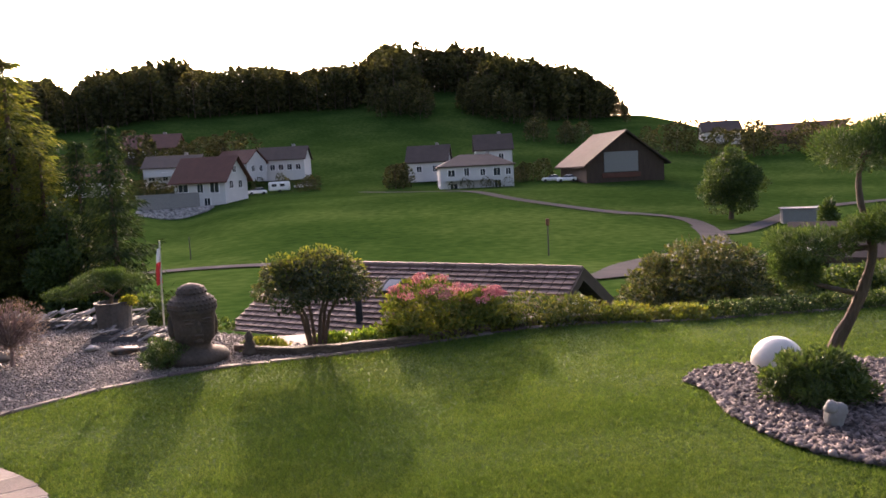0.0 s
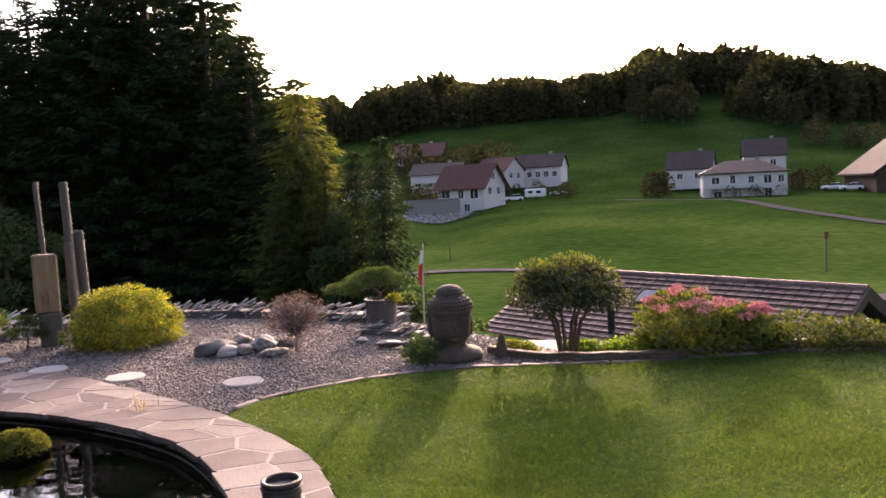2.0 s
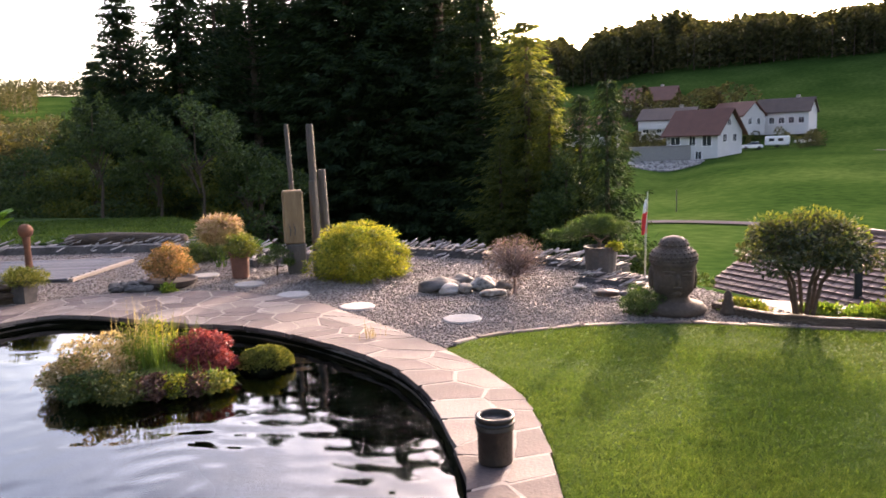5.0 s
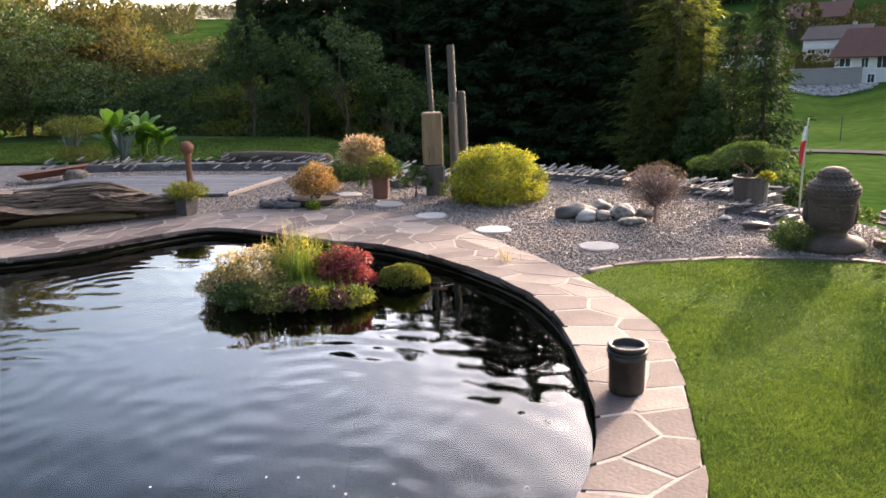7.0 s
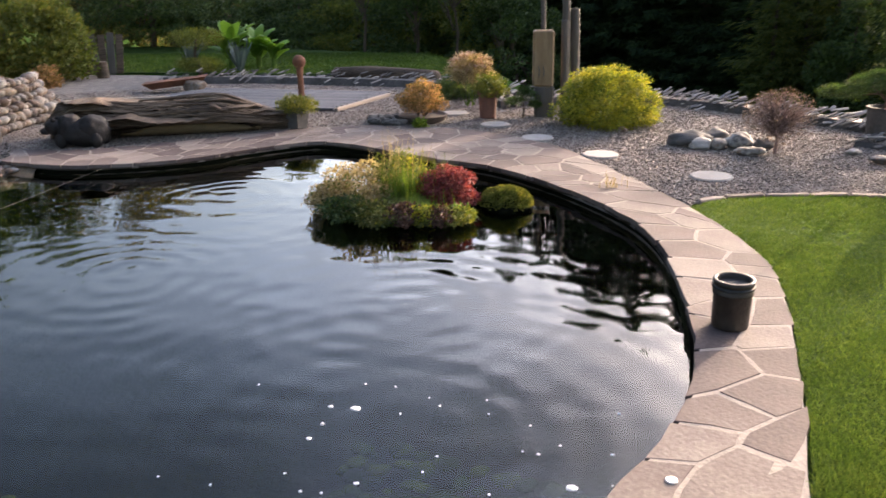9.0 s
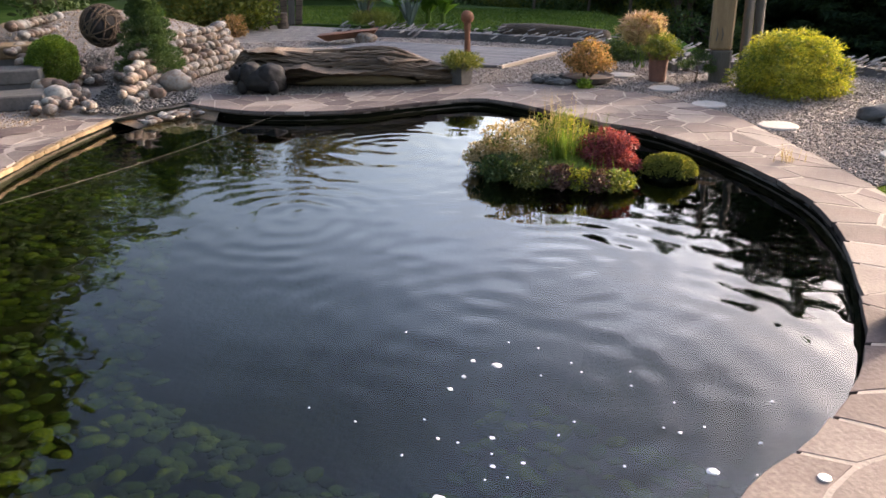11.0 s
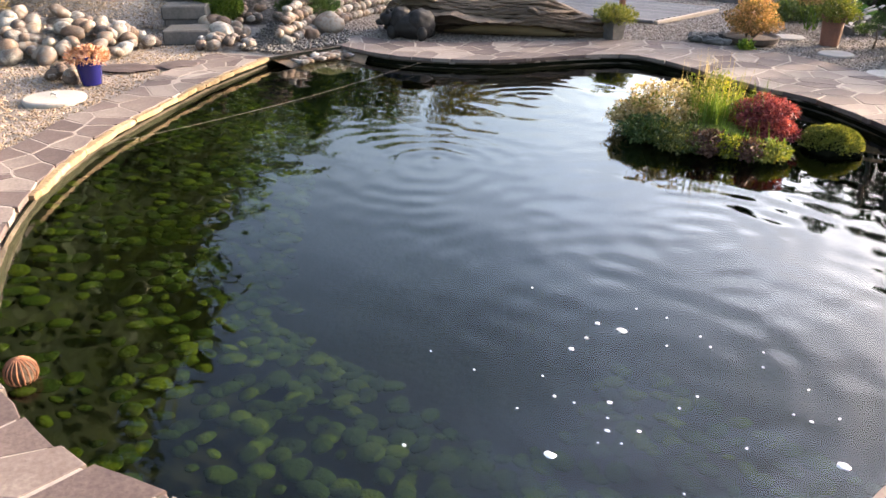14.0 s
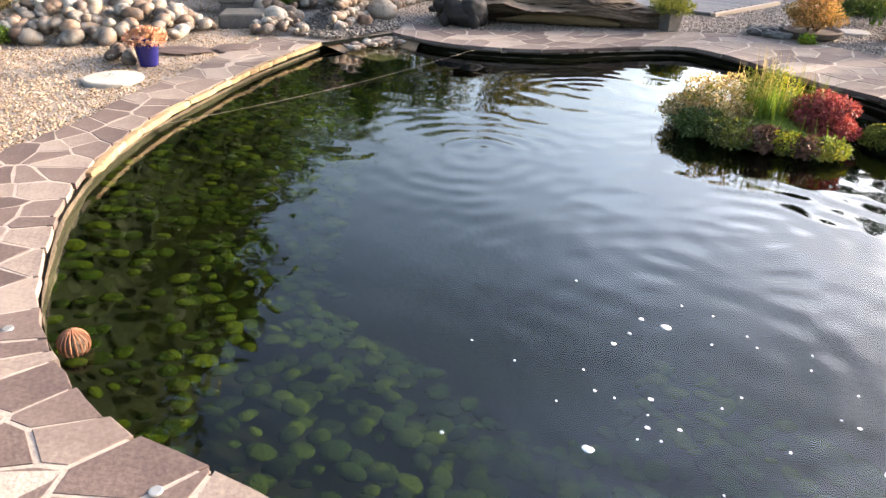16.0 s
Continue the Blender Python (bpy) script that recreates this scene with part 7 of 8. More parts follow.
heap("cobble_heap", (-8.75, 4.95), 1.35, 0.72, 230, 0.105, 0.42, "heap of rounded white, brown and grey cobbles beside the gravel", 1, 40)
heap("cobble_heap", (-7.15, 4.35), 0.28, 0.16, 14, 0.075, 0.08, "few brown cobbles beside the blue pot", 2)
heap("cobble_heap", (-7.15, 6.35), 0.4, 0.25, 30, 0.07, 0.1, "small cobbles at the foot of the steps", 3, 30)
heap("cobble_heap", (-8.55, 3.4), 0.5, 0.3, 20, 0.1, 0.12, "pale cobbles lining the gravel", 4)
heap("cobble_heap", (-8.35, 8.15), 0.75, 0.45, 75, 0.08, 0.25, "mixed dark and brown stones lining the stream", 7, 55)
heap("cobble_heap", (-7.75, 6.85), 0.35, 0.3, 16, 0.11, 0.12, "grey boulders between steps and stream", 5)
for x, y, w in ((-7.5, 6.62, 0.17), (-6.75, 7.75, 0.2), (-6.62, 7.28, 0.1)):
    solo("boulder", Shape().blob((w, w * 0.8, w * 0.75), x, 0.12, 3, pose(0, 0, w * 0.5)), M["boulder"], "large rounded boulder beside the stream", "boulder", "boulders by the stream", smooth=True, loc=(x, y, 0), rz=x * 50)
# stream bed
flat_sheet("stream_bed", [(-5.95, 7.3), (-6.2, 7.8), (-6.6, 8.2), (-7.6, 9.4), (-8.6, 9.6), (-8.3, 8.4), (-7.6, 7.4), (-7.0, 6.6), (-6.7, 6.1), (-6.22, 6.2), (-6.12, 6.6), (-6.05, 6.95)], -0.03, M["liner"], "wet dark stream bed entering the pond", "stream")
tagged(new("stream_pebbles", pebbles("stream_pebbles", 9000, [(-6.1, 7.3), (-6.5, 7.9), (-7.3, 8.4), (-7.8, 9.4), (-8.6, 9.6), (-8.3, 8.4), (-7.6, 7.4), (-6.9, 6.3), (-6.35, 6.35), (-6.2, 6.8)], [], (0.012, 0.045), M["darkpebble"], 8.7, 13.0, (-50, -38), 0.0)), "wet grey pebbles in the stream bed", "pebbles", kind="stuff")

# shallow stony mouth where the stream runs into the pond
MOUTH = [((-5.55, 7.02), (-5.62, 7.2)), ((-6.03, 7.11), (-6.05, 7.3)), ((-6.2, 6.95), (-6.4, 7.1)), ((-6.3, 6.6), (-6.6, 6.65)), ((-6.3, 6.2), (-6.45, 6.2))]
v, f = [], []
for k, row in enumerate(spline([(*a, *b) for a, b in MOUTH], 0.1)):
    a, b = row[:2], row[2:]
    inward = np.array((-5.2, 6.3)) - a
    for share, z in ((-0.9, -0.028), (-0.3, -0.034), (0.12, -0.06), (0.35, -0.115), (0.75, -0.25)):
        q = a + (b - a) * -share if share < 0 else a + inward * share
        v.append((q[0], q[1], z + 0.012 * noise.noise(Vector((q[0] * 4, q[1] * 4, 0)))))
    if k:
        f += [((k - 1) * 5 + j, k * 5 + j, k * 5 + j + 1, (k - 1) * 5 + j + 1) for j in range(4)]
solo("stream_mouth", Shape().add(v, f), M["wetstone"], "wet dark stone apron at the stream's mouth", "stream", kind="structure", smooth=True)
for k in range(95):
    a, b = MOUTH[rng.integers(1, 4)]
    q = np.array(a) + (np.array((-5.2, 6.3)) - a) * rng.uniform(-0.28, 0.24) + rng.normal(0, 0.13, 2)
    w = rng.uniform(0.03, 0.085)
    solo("stream_stone", Shape().blob((w, w * 0.75, w * 0.4), k, 0.18, 2), M["boulder"], "wet flat stone in the shallow stream mouth", "stone", "stones in the stream mouth", smooth=True, loc=(q[0], q[1], -0.06), rz=float(rng.uniform(0, 360)))

# steps of dressed stone
steps = thing("stone_steps", "three grey dressed stone block steps", "steps")
for i, (x, y, z, w, mat) in enumerate(((-7.83, 6.42, -0.02, 0.54, "darkstep"), (-8.5, 6.98, 0.15, 0.56, "darkstep"), (-9.3, 7.62, 0.34, 0.7, "edge"))):
    ob = part("step", Shape().box(w, 0.5, 0.17, None, 0.015), M[mat], steps)
    ob.location, ob.rotation_euler = (x, y, z), (0, 0, radians(40))
    ob = part("step_foot", Shape().box(w - 0.04, 0.46, 0.2 + 0.18 * i, None, 0.015), M["darkstep"], steps)
    ob.location, ob.rotation_euler = (x, y, -0.2), (0, 0, radians(40))

# rising ground behind cobbles and steps
def mound(name, x, y, rx, ry, h, rz, mat, label):
    s = Shape()
    s.blob((rx, ry, h), 3, 0.06, 4, pose(x, y, -0.05, 0, 0, rz))
    return solo(name, s, M[mat], label, "ground", kind="structure", smooth=True)


mound("rock_garden_mound", -10.6, 10.2, 2.2, 2.4, 0.75, 30, "gravel", "raised gravel mound behind the cobble walls")
mound("gravel_slope", -10.4, 7.2, 1.6, 1.3, 0.5, 40, "gravel", "raised gravel slope behind the steps")
mound("cobble_mound", -8.95, 4.8, 1.3, 0.62, 0.34, 40, "gravel", "gravel mound under the cobble heap")
mound("pine_bank", -8.42, 9.2, 0.86, 1.35, 0.5, 0, "gravel", "small raised bed behind the cobble wall")

def mound_pebbles(name, ob, n, size, mat, label):
    """Stones lying on a mound's upper side."""
    me = ob.data
    co = np.array([v.co for v in me.vertices])
    tris = np.array([p.vertices[:3] for p in me.polygons if p.normal.z > 0.15])
    a, b, c = co[tris[:, 0]], co[tris[:, 1]], co[tris[:, 2]]
    area = np.linalg.norm(np.cross(b - a, c - a), axis=1)
    pick = rng.choice(len(tris), n, p=area / area.sum())
    u, v = rng.random((2, n))
    flip = u + v > 1
    u[flip], v[flip] = 1 - u[flip], 1 - v[flip]
    p = a[pick] + (b - a)[pick] * u[:, None] + (c - a)[pick] * v[:, None]
    s = rng.uniform(*size, n)[:, None, None]
    ang = rng.uniform(0, 6.28, n)
    loc = STONE6[None] * s * rng.uniform(0.5, 1.2, (n, 6, 1)) * np.array([1, 0.8, 0.6])
    x = loc[..., 0] * np.cos(ang)[:, None] - loc[..., 1] * np.sin(ang)[:, None]
    y = loc[..., 0] * np.sin(ang)[:, None] + loc[..., 1] * np.cos(ang)[:, None]
    vv = np.stack([x, y, loc[..., 2]], -1) + p[:, None]
    corners = vv[:, STONE_F].reshape(-1, 3)
    tagged(new(name, quads_mesh(name, corners, M[mat], 3)), label, "gravel", kind="stuff")


for ob_name in ("rock_garden_mound", "gravel_slope", "cobble_mound", "pine_bank"):
    mound_pebbles("mound_pebbles", bpy.data.objects[ob_name], 5000, (0.015, 0.04), "tan_pebble" if ob_name != "pine_bank" else "pebble", "loose gravel covering the raised ground")

# clipped ball, small pine, dwarf plants
p = polar(-45.1, 11.6, 0)
t = thing("woven_ball", "dark brown woven twig ball above the cobbles", "ornament", loc=(p.x, p.y, EYE + 11.6 * math.tan(radians(-4.60)) - 0.24))
part("core", Shape().blob((0.27, 0.27, 0.25), 3, 0.04, 4, pose(0, 0, 0.24)), M["darkstone"], t, smooth=True)
rnd = np.random.default_rng(88)
for k in range(26):
    turn = Euler((rnd.uniform(0, 3.1), rnd.uniform(0, 3.1), rnd.uniform(0, 3.1))).to_matrix().to_4x4()
    part("withe", Shape().tube([(0.275 * math.cos(a), 0.275 * math.sin(a), 0) for a in np.linspace(0, 2 * math.pi, 22)], [0.011] * 22, 5, pose(0, 0, 0.24) @ turn), M["bark"], t)
shrub("box_ball", -8.42, 7.48, [(0, 0, 0.3, 0.3, 0.3, 0.3), (0, 0, 0.3, 0.25, 0.25, 0.25)], 24000, 0.028, 0.5, "fresh", 701, "clipped round yellow-green box ball beside the steps", "shrub", z=0.04, stems=6, shell=0.16, up=0.1, spread=0.6)
t = thing("small_pine", "small layered dark green garden pine above the cobbles", "tree", loc=(-7.3, 7.98, 0.06), scale=(0.92, 0.92, 1.2))
part("trunk", Shape().tube([(0, 0, -0.1), (0.02, 0, 0.2), (0, 0, 0.8)], [0.035, 0.028, 0.01], 8), M["bark"], t)
rnd = np.random.default_rng(41)
for i, (z, w) in enumerate(((0.16, 0.5), (0.3, 0.46), (0.44, 0.4), (0.58, 0.33), (0.71, 0.26), (0.83, 0.17), (0.92, 0.1))):
    tiers = [(w * 0.55 * math.cos(a), w * 0.55 * math.sin(a), z + rnd.uniform(-0.03, 0.03), w * 0.4, w * 0.4, 0.05) for a in np.arange(6) * 1.05 + rnd.uniform(0, 1)] + [(0, 0, z + 0.03, w * 0.5, w * 0.5, 0.06)]
    part("foliage_pad", leaf_mesh("foliage_pad", 8000, tiers, 0.04, 0.009, M["pine"], 710 + i, 0.45, 0.5, 0.5), None, t)
# blue pot with flowers
t = thing("blue_pot", "dark blue glazed pot on the gravel", "pot", loc=(-6.75, 4.32, 0))
part("pot_body", Shape().lathe([(0.085, -0.01), (0.09, 0.0), (0.125, 0.24), (0.135, 0.245), (0.135, 0.265), (0.12, 0.265), (0.11, 0.22), (0.0, 0.21)], 28), M["blueglaze"], t, smooth=True)
part("soil", Shape().lathe([(0.0, 0.215), (0.11, 0.22), (0.05, 0.235), (0.0, 0.24)], 14), M["bark_mulch"], t)
shrub("orange_begonia", -6.75, 4.32, round_lobes(0.34, 0.13, 7, 41), 1500, 0.05, 0.4, "peach", 720, "pale peach flowering plant in the blue pot", "plant", z=0.21, stems=4, stem_r=0.004)
# plants at the upper left
shrub("straw_grass", -10.0, 4.6, round_lobes(1.3, 0.75, 10, 42), 7000, 0.16, 0.06, "straw", 721, "dry straw-coloured ornamental grass", "plant", z=0.1, stems=8, up=-0.3)
shrub("small_fern", -9.0, 3.95, round_lobes(0.4, 0.16, 6, 43), 1400, 0.05, 0.4, "fresh", 722, "small green plant between the cobbles", "plant", z=0.02, stems=3)
t = leafy_tree("weeping_larch", -55.8, 12.6, 2.0, [(0.0, 0, 1.0, 0.6, 0.6, 0.28), (0.35, 0.1, 0.75, 0.35, 0.35, 0.3), (-0.35, 0, 0.72, 0.35, 0.35, 0.3), (0, -0.35, 0.68, 0.35, 0.35, 0.3)], M["fresh"], 8000, 0.09, 731, "small weeping conifer above the gravel slope", z=0.12, trunk_r=0.07)
for b, r, H, R, sd in ((-56.5, 15, 7.6, 2.4, 99), (-66, 13.5, 10, 3.2, 100), (-77, 14, 11, 3.4, 101)):
    leafy_tree("garden_tree", b, r, H, lobes_of(H, R, 0.22, 22, sd), M["leaf"], 13000, 0.26, 634 + sd, "tall garden tree beyond the steps", "tall garden trees", trunk_r=0.2)
leafy_tree("garden_tree", -49, 17, 5.5, lobes_of(5.5, 2.4, 0.1, 30, 98, 0.6), M["leaf"], 7000, 0.13, 734, "leafy garden tree beyond the cobble wall", trunk_r=0.09)

# ---- far garden: lawn strip plants, grey boards, leafy shrub ----
far_lawn = flat_sheet("far_lawn", [(-12.5, 15.8), (-9.6, 16.0), (-6, 15.7), (-3, 15.5), (-1.4, 14.0), (-2.1, 17), (-4, 20.5), (-12, 24), (-22, 24), (-20, 17)], -0.006, M["lawn"], "green lawn strip beyond the slate wall", "lawn")
def far_grass():
    n = 60000
    x, y = rng.uniform(-16, -1.5, n), rng.uniform(14, 21, n)
    ok = inside(x, y, [(-12.5, 15.8), (-9.6, 16.0), (-6, 15.7), (-3, 15.5), (-1.4, 14.0), (-2.1, 17), (-4, 20.5), (-12, 22), (-16, 21), (-16, 17)])
    p = np.stack([x[ok], y[ok], np.full(ok.sum(), -0.01)], 1)
    d = rng.normal(0, 0.4, p.shape)
    d[:, 2] = 1
    return quads_mesh("far_grass", leaf_corners(p, d, 0.06, 0.015, rng), M["blade"])
tagged(new("far_grass", far_grass()), "short green grass beyond the wall", "grass", kind="stuff")
cloud_pine("cloud_juniper", -7.5, 14.6, [(0, 0, -0.05), (0.05, 0, 0.2), (-0.05, 0, 0.45), (0.02, 0, 0.75)], [(0.0, 0, 0.8, 0.56, 0.45, 0.2), (0.1, -0.1, 0.3, 0.5, 0.4, 0.14)], "cloud-pruned juniper with two flat pads", 740, 0.06, 4200, 0.06, "leaf_yellow")
def banana(x, y, size, seed, count):
    plant = thing("banana_plant", "bright green large-leaved banana plant", "plant", "banana plants", loc=(x, y, 0), scale=size)
    rnd = np.random.default_rng(seed)
    part("stem", Shape().tube([(0, 0, -0.05), (0, 0, 0.3), (0.02, 0, 0.55)], [0.08, 0.06, 0.03], 9), M["fresh"], plant)
    for i in range(count):
        a, L, up = i * 2.4 + rnd.uniform(-0.3, 0.3), rnd.uniform(0.42, 0.68), rnd.uniform(0.6, 1.7)
        pts, wide = [], []
        for k in range(9):
            q = k / 8
            pts.append(Vector((math.cos(a) * L * q * (0.4 + 0.35 * q), math.sin(a) * L * q * (0.4 + 0.35 * q), 0.2 + 0.012 * i + L * (1.1 * up * q - 0.5 * up * q * q))))
            wide.append(0.13 * math.sin(math.pi * min(0.98, 0.05 + 0.93 * q)) ** 0.7)
        side = Vector((-math.sin(a), math.cos(a), rnd.uniform(-0.4, 0.6)))
        v = [tuple(p + side * w * e + Vector((0, 0, -0.03 * abs(e)))) for p, w in zip(pts, wide) for e in (-1, 0, 1)]
        f = [(k * 3 + j, k * 3 + j + 1, k * 3 + j + 4, k * 3 + j + 3) for k in range(8) for j in range(2)]
        part("leaf", Shape().add(v, f), M["skin"], plant, smooth=True)


banana(-7.75, 16.7, 1.15, 17, 24)
banana(-7.2, 16.9, 0.95, 18, 20)
banana(-6.8, 16.8, 0.8, 19, 17)
for i, (x, y) in enumerate(((-8.9, 17.0), (-7.3, 16.1))):
    rnd = np.random.default_rng(50 + i)
    t = thing("agave", "grey-green spiky agave plant", "plant", "agaves", loc=(x, y, 0))
    for k in range(18):
        a, L, out = k * 2.4, rnd.uniform(0.5, 0.8), rnd.uniform(0.15, 0.5)
        e = Vector((math.cos(a), math.sin(a), 0))
        side = Vector((-e.y, e.x, 0))
        v = []
        for q, w in ((0, 0.03), (0.35, 0.045), (0.7, 0.03), (1, 0.002)):
            c = e * (0.03 + out * L * q) + Vector((0, 0, L * q * (1 - out * 0.45 * q)))
            v += [tuple(c - side * w), tuple(c - e * 0.012), tuple(c + side * w)]
        part("leaf", Shape().add(v, [(r * 3 + j, r * 3 + j + 1, r * 3 + j + 4, r * 3 + j + 3) for r in range(3) for j in range(2)]), M["agave"], t)
boards = thing("leaning_boards", "grey weathered boards leaning together", "boards", loc=(-10.35, 15.75, 0), rz=25)
for k in range(5):
    ob = part("board", Shape().box(0.15, 0.03, 0.86 + 0.04 * (k % 2), None, 0.006), M["post"] if k % 2 else M["oldwood"], boards)
    ob.location, ob.rotation_euler = (-0.3 + 0.16 * k, 0.02 * k, -0.02), (radians(-14), radians(2 * (k - 2)), 0)
shrub("leafy_hedge", -11.2, 14.6, round_lobes(2.3, 1.75, 16, 45), 12000, 0.11, 0.55, "leaf_yellow", 750, "large rounded green-yellow shrub beside the gravel", "shrub", stems=10, stem_r=0.02)
shrub("orange_azalea", -10.0, 13.4, round_lobes(0.5, 0.45, 7, 46), 1800, 0.05, 0.5, "orange", 751, "small orange shrub beside the cobbles", "shrub", stems=5)
solo("wooden_stump", Shape().lathe([(0.13, -0.03), (0.12, 0.1), (0.115, 0.3), (0.09, 0.31), (0.0, 0.31)], 14), M["oldwood"], "short grey wooden stump beside the boards", "stump", loc=(-10.0, 15.2, 0))
t = thing("garden_barrow", "rusty barrow lying beside the gravel with a stone", "barrow", loc=(-7.1, 13.0, 0), rz=20)
part("tray", Shape().rings([[(-0.45, -0.14, 0.04), (0.4, -0.14, 0.12), (0.4, 0.14, 0.12), (-0.45, 0.14, 0.04)], [(-0.6, -0.22, 0.14), (0.5, -0.22, 0.24), (0.5, 0.22, 0.24), (-0.6, 0.22, 0.14)]]), M["rust"], t)
solo("boulder", Shape().blob((0.2, 0.15, 0.13), 77, 0.12, 3, pose(0, 0, 0.08)), M["boulder"], "pale boulder beside the rusty tray", "boulder", smooth=True, loc=(-6.75, 12.9, 0))

# spots let into the paving, slabs in the gravel, posts in the meadow
def ground_spot(x, y):
    t = thing("ground_spot", "small round silver light let into the paving", "lamp", "paving lights", loc=(x, y, 0.004))
    part("ring", Shape().lathe([(0.016, 0.0), (0.022, 0.0), (0.021, 0.004), (0.017, 0.005)], 20), M["metal"], t)
    part("lens", Shape().lathe([(0.0, 0.0), (0.016, 0.001), (0.012, 0.004), (0.0, 0.005)], 20), M["globe"], t, "frosted lens")


for x, y in ((-2.98, 1.09), (-1.72, 0.9), (0.36, 2.39)):
    ground_spot(x, y)
for i, (x, y, w, d, rz) in enumerate(((-7.05, 4.95, 0.3, 0.2, 30), (-6.75, 5.35, 0.24, 0.19, 60))):
    solo("path_slab", Shape().blob((w, d, 0.028), 90 + i, 0.14, 3, None, freq=1.8), M["flag"], "single pinkish sandstone slab in the gravel", "slab", "path slabs", loc=(x, y, 0.0), rz=rz)
for b, r, h in ((25.1, 75, 2.1), (51.1, 61, 2.5)):
    p = polar(b, r)
    t = thing("meadow_post", "slim grey post standing in the meadow", "post", "meadow posts", loc=(p.x, p.y, gz(p.x, p.y)))
    part("shaft", Shape().tube([(0, 0, -0.2), (0, 0, h * 0.5), (0, 0, h)], [0.05, 0.048, 0.045], 8), M["post"], t)
    if b > 40:
        part("cap", Shape().box(0.3, 0.22, 0.55, pose(0, 0, h - 0.1), 0.05), M["rust"], t, "small red-brown box on top")

# ---- crazy paving round the pond: single flagstones in a mortar bed ----
def half_plane(poly, px, py, nx, ny):
    out = []
    for i in range(len(poly)):
        a, b = poly[i], poly[(i + 1) % len(poly)]
        da, db = (a[0] - px) * nx + (a[1] - py) * ny, (b[0] - px) * nx + (b[1] - py) * ny
        if da <= 0:
            out.append(a)
        if (da < 0) != (db < 0) and da != db:
            t = da / (da - db)
            out.append((a[0] + (b[0] - a[0]) * t, a[1] + (b[1] - a[1]) * t))
    return out


def band(pairs, name, stone, seed, label, pave):
    rnd = np.random.default_rng(seed)
    line = spline([(*a, *b) for a, b in pairs], 0.08)
    line = np.array(line)
    mid = (line[:, :2] + line[:, 2:]) / 2
    s = np.concatenate([[0], np.cumsum(np.linalg.norm(np.diff(mid, axis=0), axis=1))])
    width = np.linalg.norm(line[:, :2] - line[:, 2:], axis=1)

    def place(u, w):
        q = np.array([np.interp(u, s, line[:, k]) for k in range(4)])
        return q[:2] * (1 - w) + q[2:] * w

    # mortar bed
    v, f = [], []
    for q in line:
        a, b = q[:2], q[2:]
        e = (b - a) / np.linalg.norm(b - a)
        v += [(*(a + e * 0.02), -0.09), (*(a + e * 0.015), 0.0008), (*((a + b) / 2), 0.0012), (*(b - e * 0.015), 0.0008), (*(b - e * 0.01), -0.09)]
    for i in range(len(line) - 1):
        for k in range(4):
            f.append((i * 5 + k, i * 5 + k + 1, (i + 1) * 5 + k + 1, (i + 1) * 5 + k))
    part("mortar_bed", Shape().add(v, f), M["mortar"], pave, "pale mortar in the joints")
    # seeds of the stones in (along, across) metres
    seeds, u = [], 0.0
    while u < s[-1]:
        wd = float(np.interp(u, s, width))
        rows = max(1, round(wd / stone))
        for k in range(rows):
            seeds.append((u + rnd.uniform(-0.55, 0.55) * stone, wd * (k + 0.5 + rnd.uniform(-0.42, 0.42)) / rows))
        u += stone * rnd.uniform(0.6, 1.35)
    for cu, cw in seeds:
        wd = float(np.interp(cu, s, width))
        cell = [(cu - 1, 0), (cu + 1, 0), (cu + 1, wd), (cu - 1, wd)]
        cell = [(min(max(a, 0), s[-1]), b) for a, b in cell]
        for ou, ow in seeds:
            d = math.hypot(ou - cu, ow - cw)
            if 1e-6 < d < 1.6:
                cell = half_plane(cell, (cu + ou) / 2, (cw + ow) / 2, (ou - cu) / d, (ow - cw) / d)
                if len(cell) < 3:
                    break
        if len(cell) < 3:
            continue
        gap = rnd.uniform(0.006, 0.013)
        cx, cy = np.mean([c[0] for c in cell]), np.mean([c[1] for c in cell])
        ring = []
        for i in range(len(cell)):
            a, b = cell[i], cell[(i + 1) % len(cell)]
            n = max(1, int(math.hypot(b[0] - a[0], b[1] - a[1]) / 0.13))
            for k in range(n):
                t = k / n
                x, y = a[0] + (b[0] - a[0]) * t, a[1] + (b[1] - a[1]) * t
                L = math.hypot(cx - x, cy - y) + 1e-9
                g = gap * 1.25 + rnd.uniform(-0.004, 0.004)
                edge = y < 0.01
                x, y = x + (cx - x) / L * g, (y + (cy - y) / L * g) if not edge else y - rnd.uniform(0.0, 0.025)
                wl = float(np.interp(x, s, width))
                ring.append((x, min(max(y, -0.03), wl) / wl))
        top = rnd.uniform(0.002, 0.004)
        pts = [place(u_, w_) for u_, w_ in ring]
        c = np.mean(pts, 0)
        low = [(p[0] - c[0], p[1] - c[1], -0.034) for p in pts]
        shoulder = [(p[0] - c[0], p[1] - c[1], top - 0.003) for p in pts]
        upper = [((p[0] - c[0]) * 0.975, (p[1] - c[1]) * 0.975, top + rnd.uniform(-0.0015, 0.0015)) for p in pts]
        sh = Shape().rings([low, shoulder, upper])
        ob = part("flagstone", sh, M["flag"], pave)
        ob.location = (c[0], c[1], 0)
        ob.parent = pave


paving = thing("pavement", "pinkish sandstone crazy paving around the pond", "pavement", kind="structure")
band(FAR_BAND, "far", 0.31, 21, "", paving)
band(LEFT_BAND, "left", 0.25, 22, "", paving)


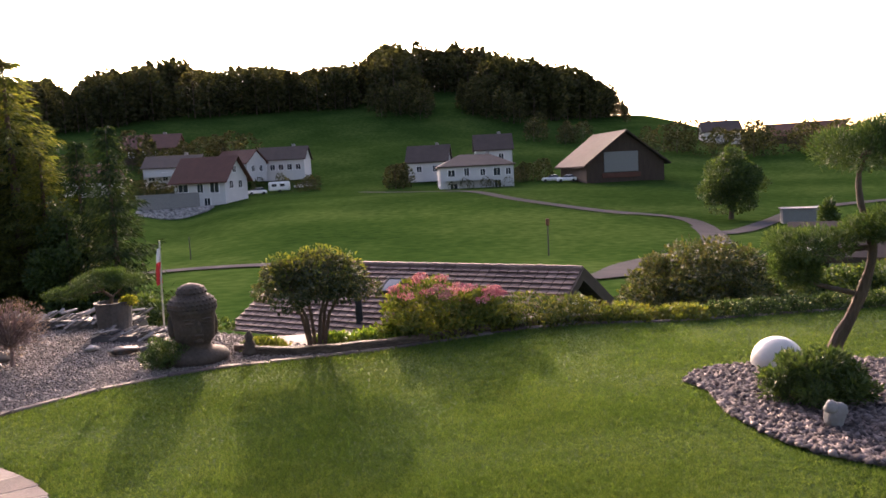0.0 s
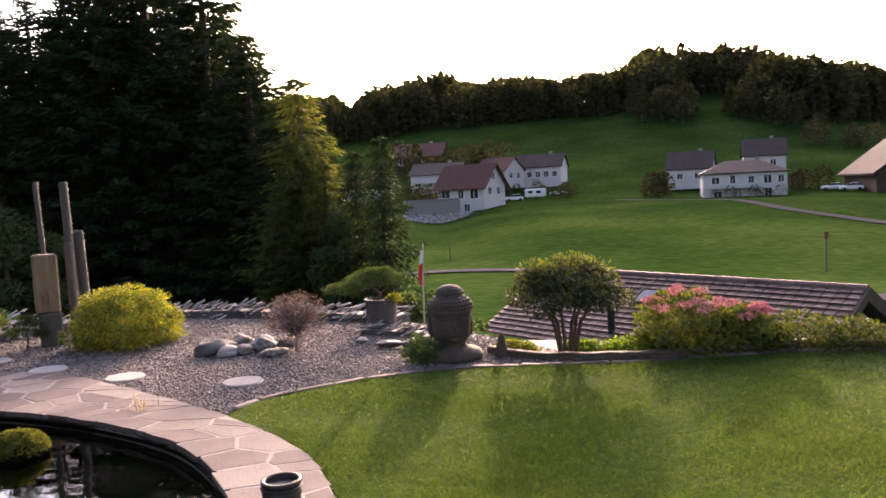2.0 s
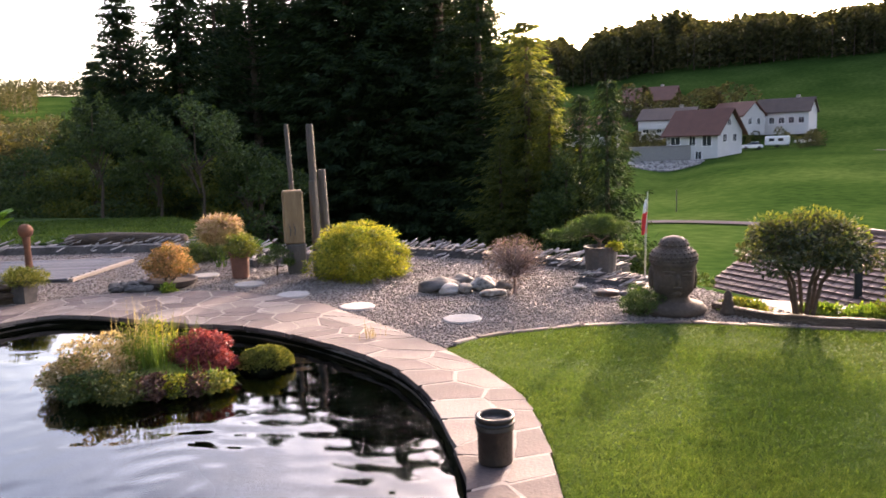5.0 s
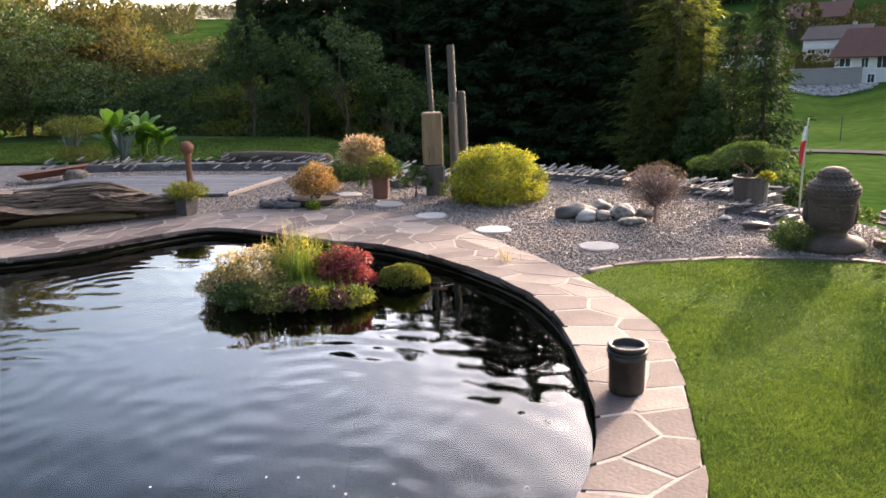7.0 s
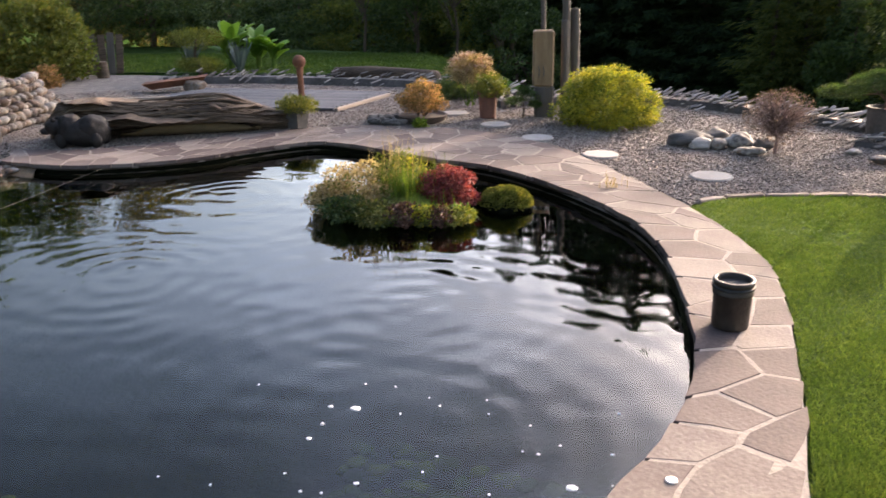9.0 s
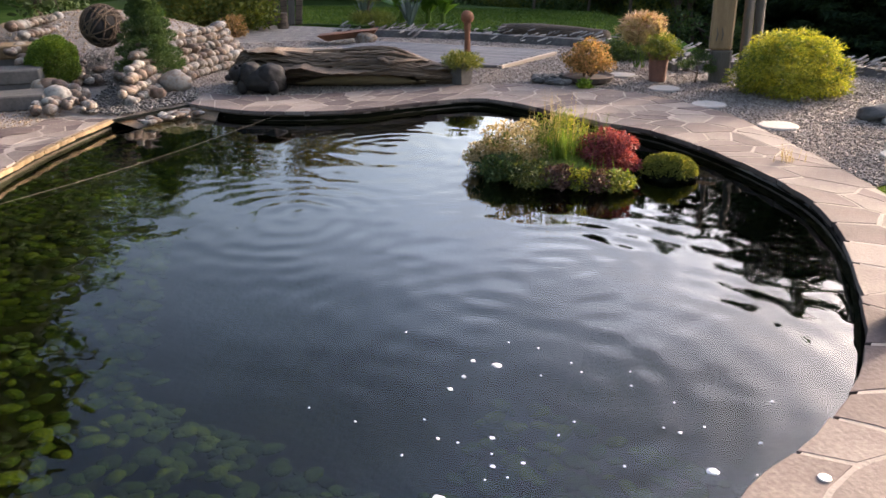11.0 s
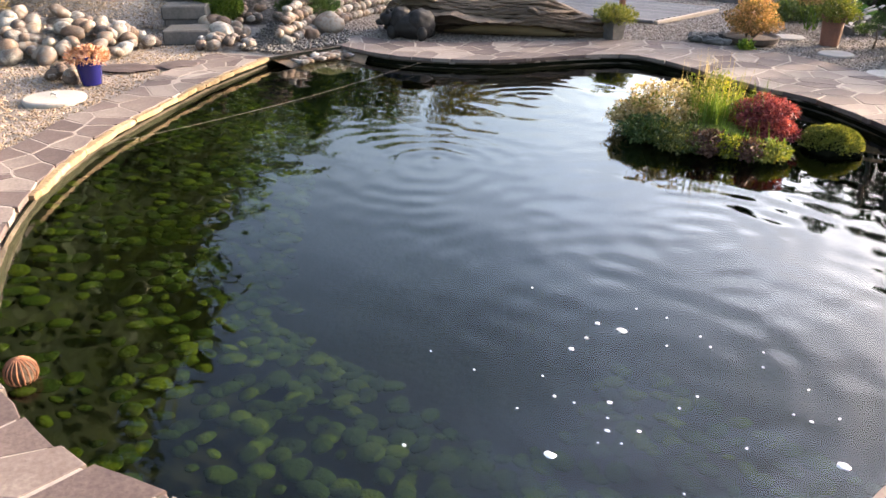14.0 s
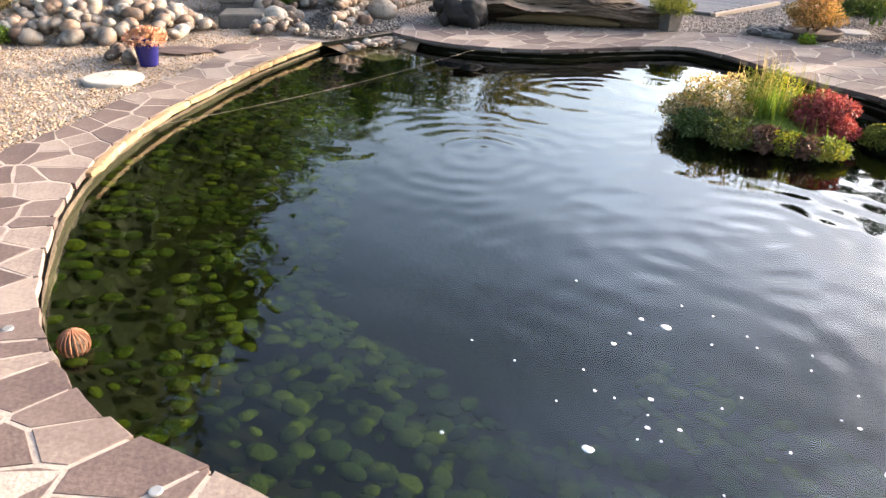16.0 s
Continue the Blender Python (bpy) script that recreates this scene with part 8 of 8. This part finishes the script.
def edge_stones(line, skip=()):
    """Ochre cut stones under the overhanging paving along the left bank."""
    line = np.array(line)
    s = np.concatenate([[0], np.cumsum(np.linalg.norm(np.diff(line, axis=0), axis=1))])
    u = 0.0
    while u < s[-1] - 0.1:
        L = rng.uniform(0.14, 0.5)
        a = np.array([np.interp(u, s, line[:, k]) for k in (0, 1)])
        b = np.array([np.interp(min(u + L + 0.015, s[-1]), s, line[:, k]) for k in (0, 1)])
        c, d = (a + b) / 2, b - a
        half = np.linalg.norm(d) * 0.5 - 0.003
        rings = []
        for k in range(7):
            x = -half + 2 * half * k / 6
            jy, jz = 0.007 * noise.noise(Vector((u * 5 + x * 9, 1.0, 2.0))), 0.006 * noise.noise(Vector((u * 5 + x * 11, 5.0, 3.0)))
            e = 0.006 if k in (0, 6) else 0.0
            rings.append([(x, -0.034 + e + jy, -0.02 + e), (x, -0.03 + e + jy, 0.014 - e + jz), (x, -0.022 + jy, 0.019 - e + jz), (x, 0.022 + jy, 0.019 - e + jz), (x, 0.03 - e + jy * 1.5, 0.014 - e + jz), (x, 0.034 - e + jy * 1.5, -0.02 + e)])
        sh = Shape().rings(rings)
        inward = np.array([-2.6, 4.4]) - c
        c = c + inward / np.linalg.norm(inward) * 0.03
        ob = part("edge_stone", sh, M["edge"], paving)
        nrm = np.array([-d[1], d[0]]) / (np.linalg.norm(d) + 1e-9)
        ob.location, ob.rotation_euler = (c[0] + rng.normal(0, 0.004), c[1] + rng.normal(0, 0.004), -0.022 + rng.uniform(-0.006, 0.004)), (rng.normal(0, 0.08), rng.normal(0, 0.02), math.atan2(d[1], d[0]))
        u += L


edge_stones(left_in[:-30])


def bank_wall(name, line, mat, label, low=-0.34, jut=0.0):
    """The rough layered stone face between the paving and the water."""
    line = np.array(line)
    c = np.array([-2.6, 4.4])
    s = np.concatenate([[0], np.cumsum(np.linalg.norm(np.diff(line, axis=0), axis=1))])
    fine = np.arange(0, s[-1], 0.04)
    v, f, rows = [], [], 14
    for u in fine:
        p = np.array([np.interp(u, s, line[:, k]) for k in (0, 1)])
        d = (p - c) / np.linalg.norm(p - c)
        for j in range(rows):
            z = -0.03 + (low + 0.03) * j / (rows - 1)
            off = 0.012 - jut * min(1, max(0, (-0.08 - z) / 0.022)) + 0.028 * noise.noise(Vector((u * 1.1, z * 34, 2.0))) + 0.014 * noise.noise(Vector((u * 9, z * 26, 7.0)))
            q = p + d * off
            v.append((q[0], q[1], z))
    for i in range(len(fine) - 1):
        for j in range(rows - 1):
            f.append((i * rows + j, (i + 1) * rows + j, (i + 1) * rows + j + 1, i * rows + j + 1))
    solo(name, Shape().add(v, f), M[mat], label, "wall", kind="structure")


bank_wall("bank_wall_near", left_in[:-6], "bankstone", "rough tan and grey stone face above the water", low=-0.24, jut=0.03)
bank_wall("bank_wall_far", far_in, "wetstone", "dark damp layered stone face above the water", jut=0.012)
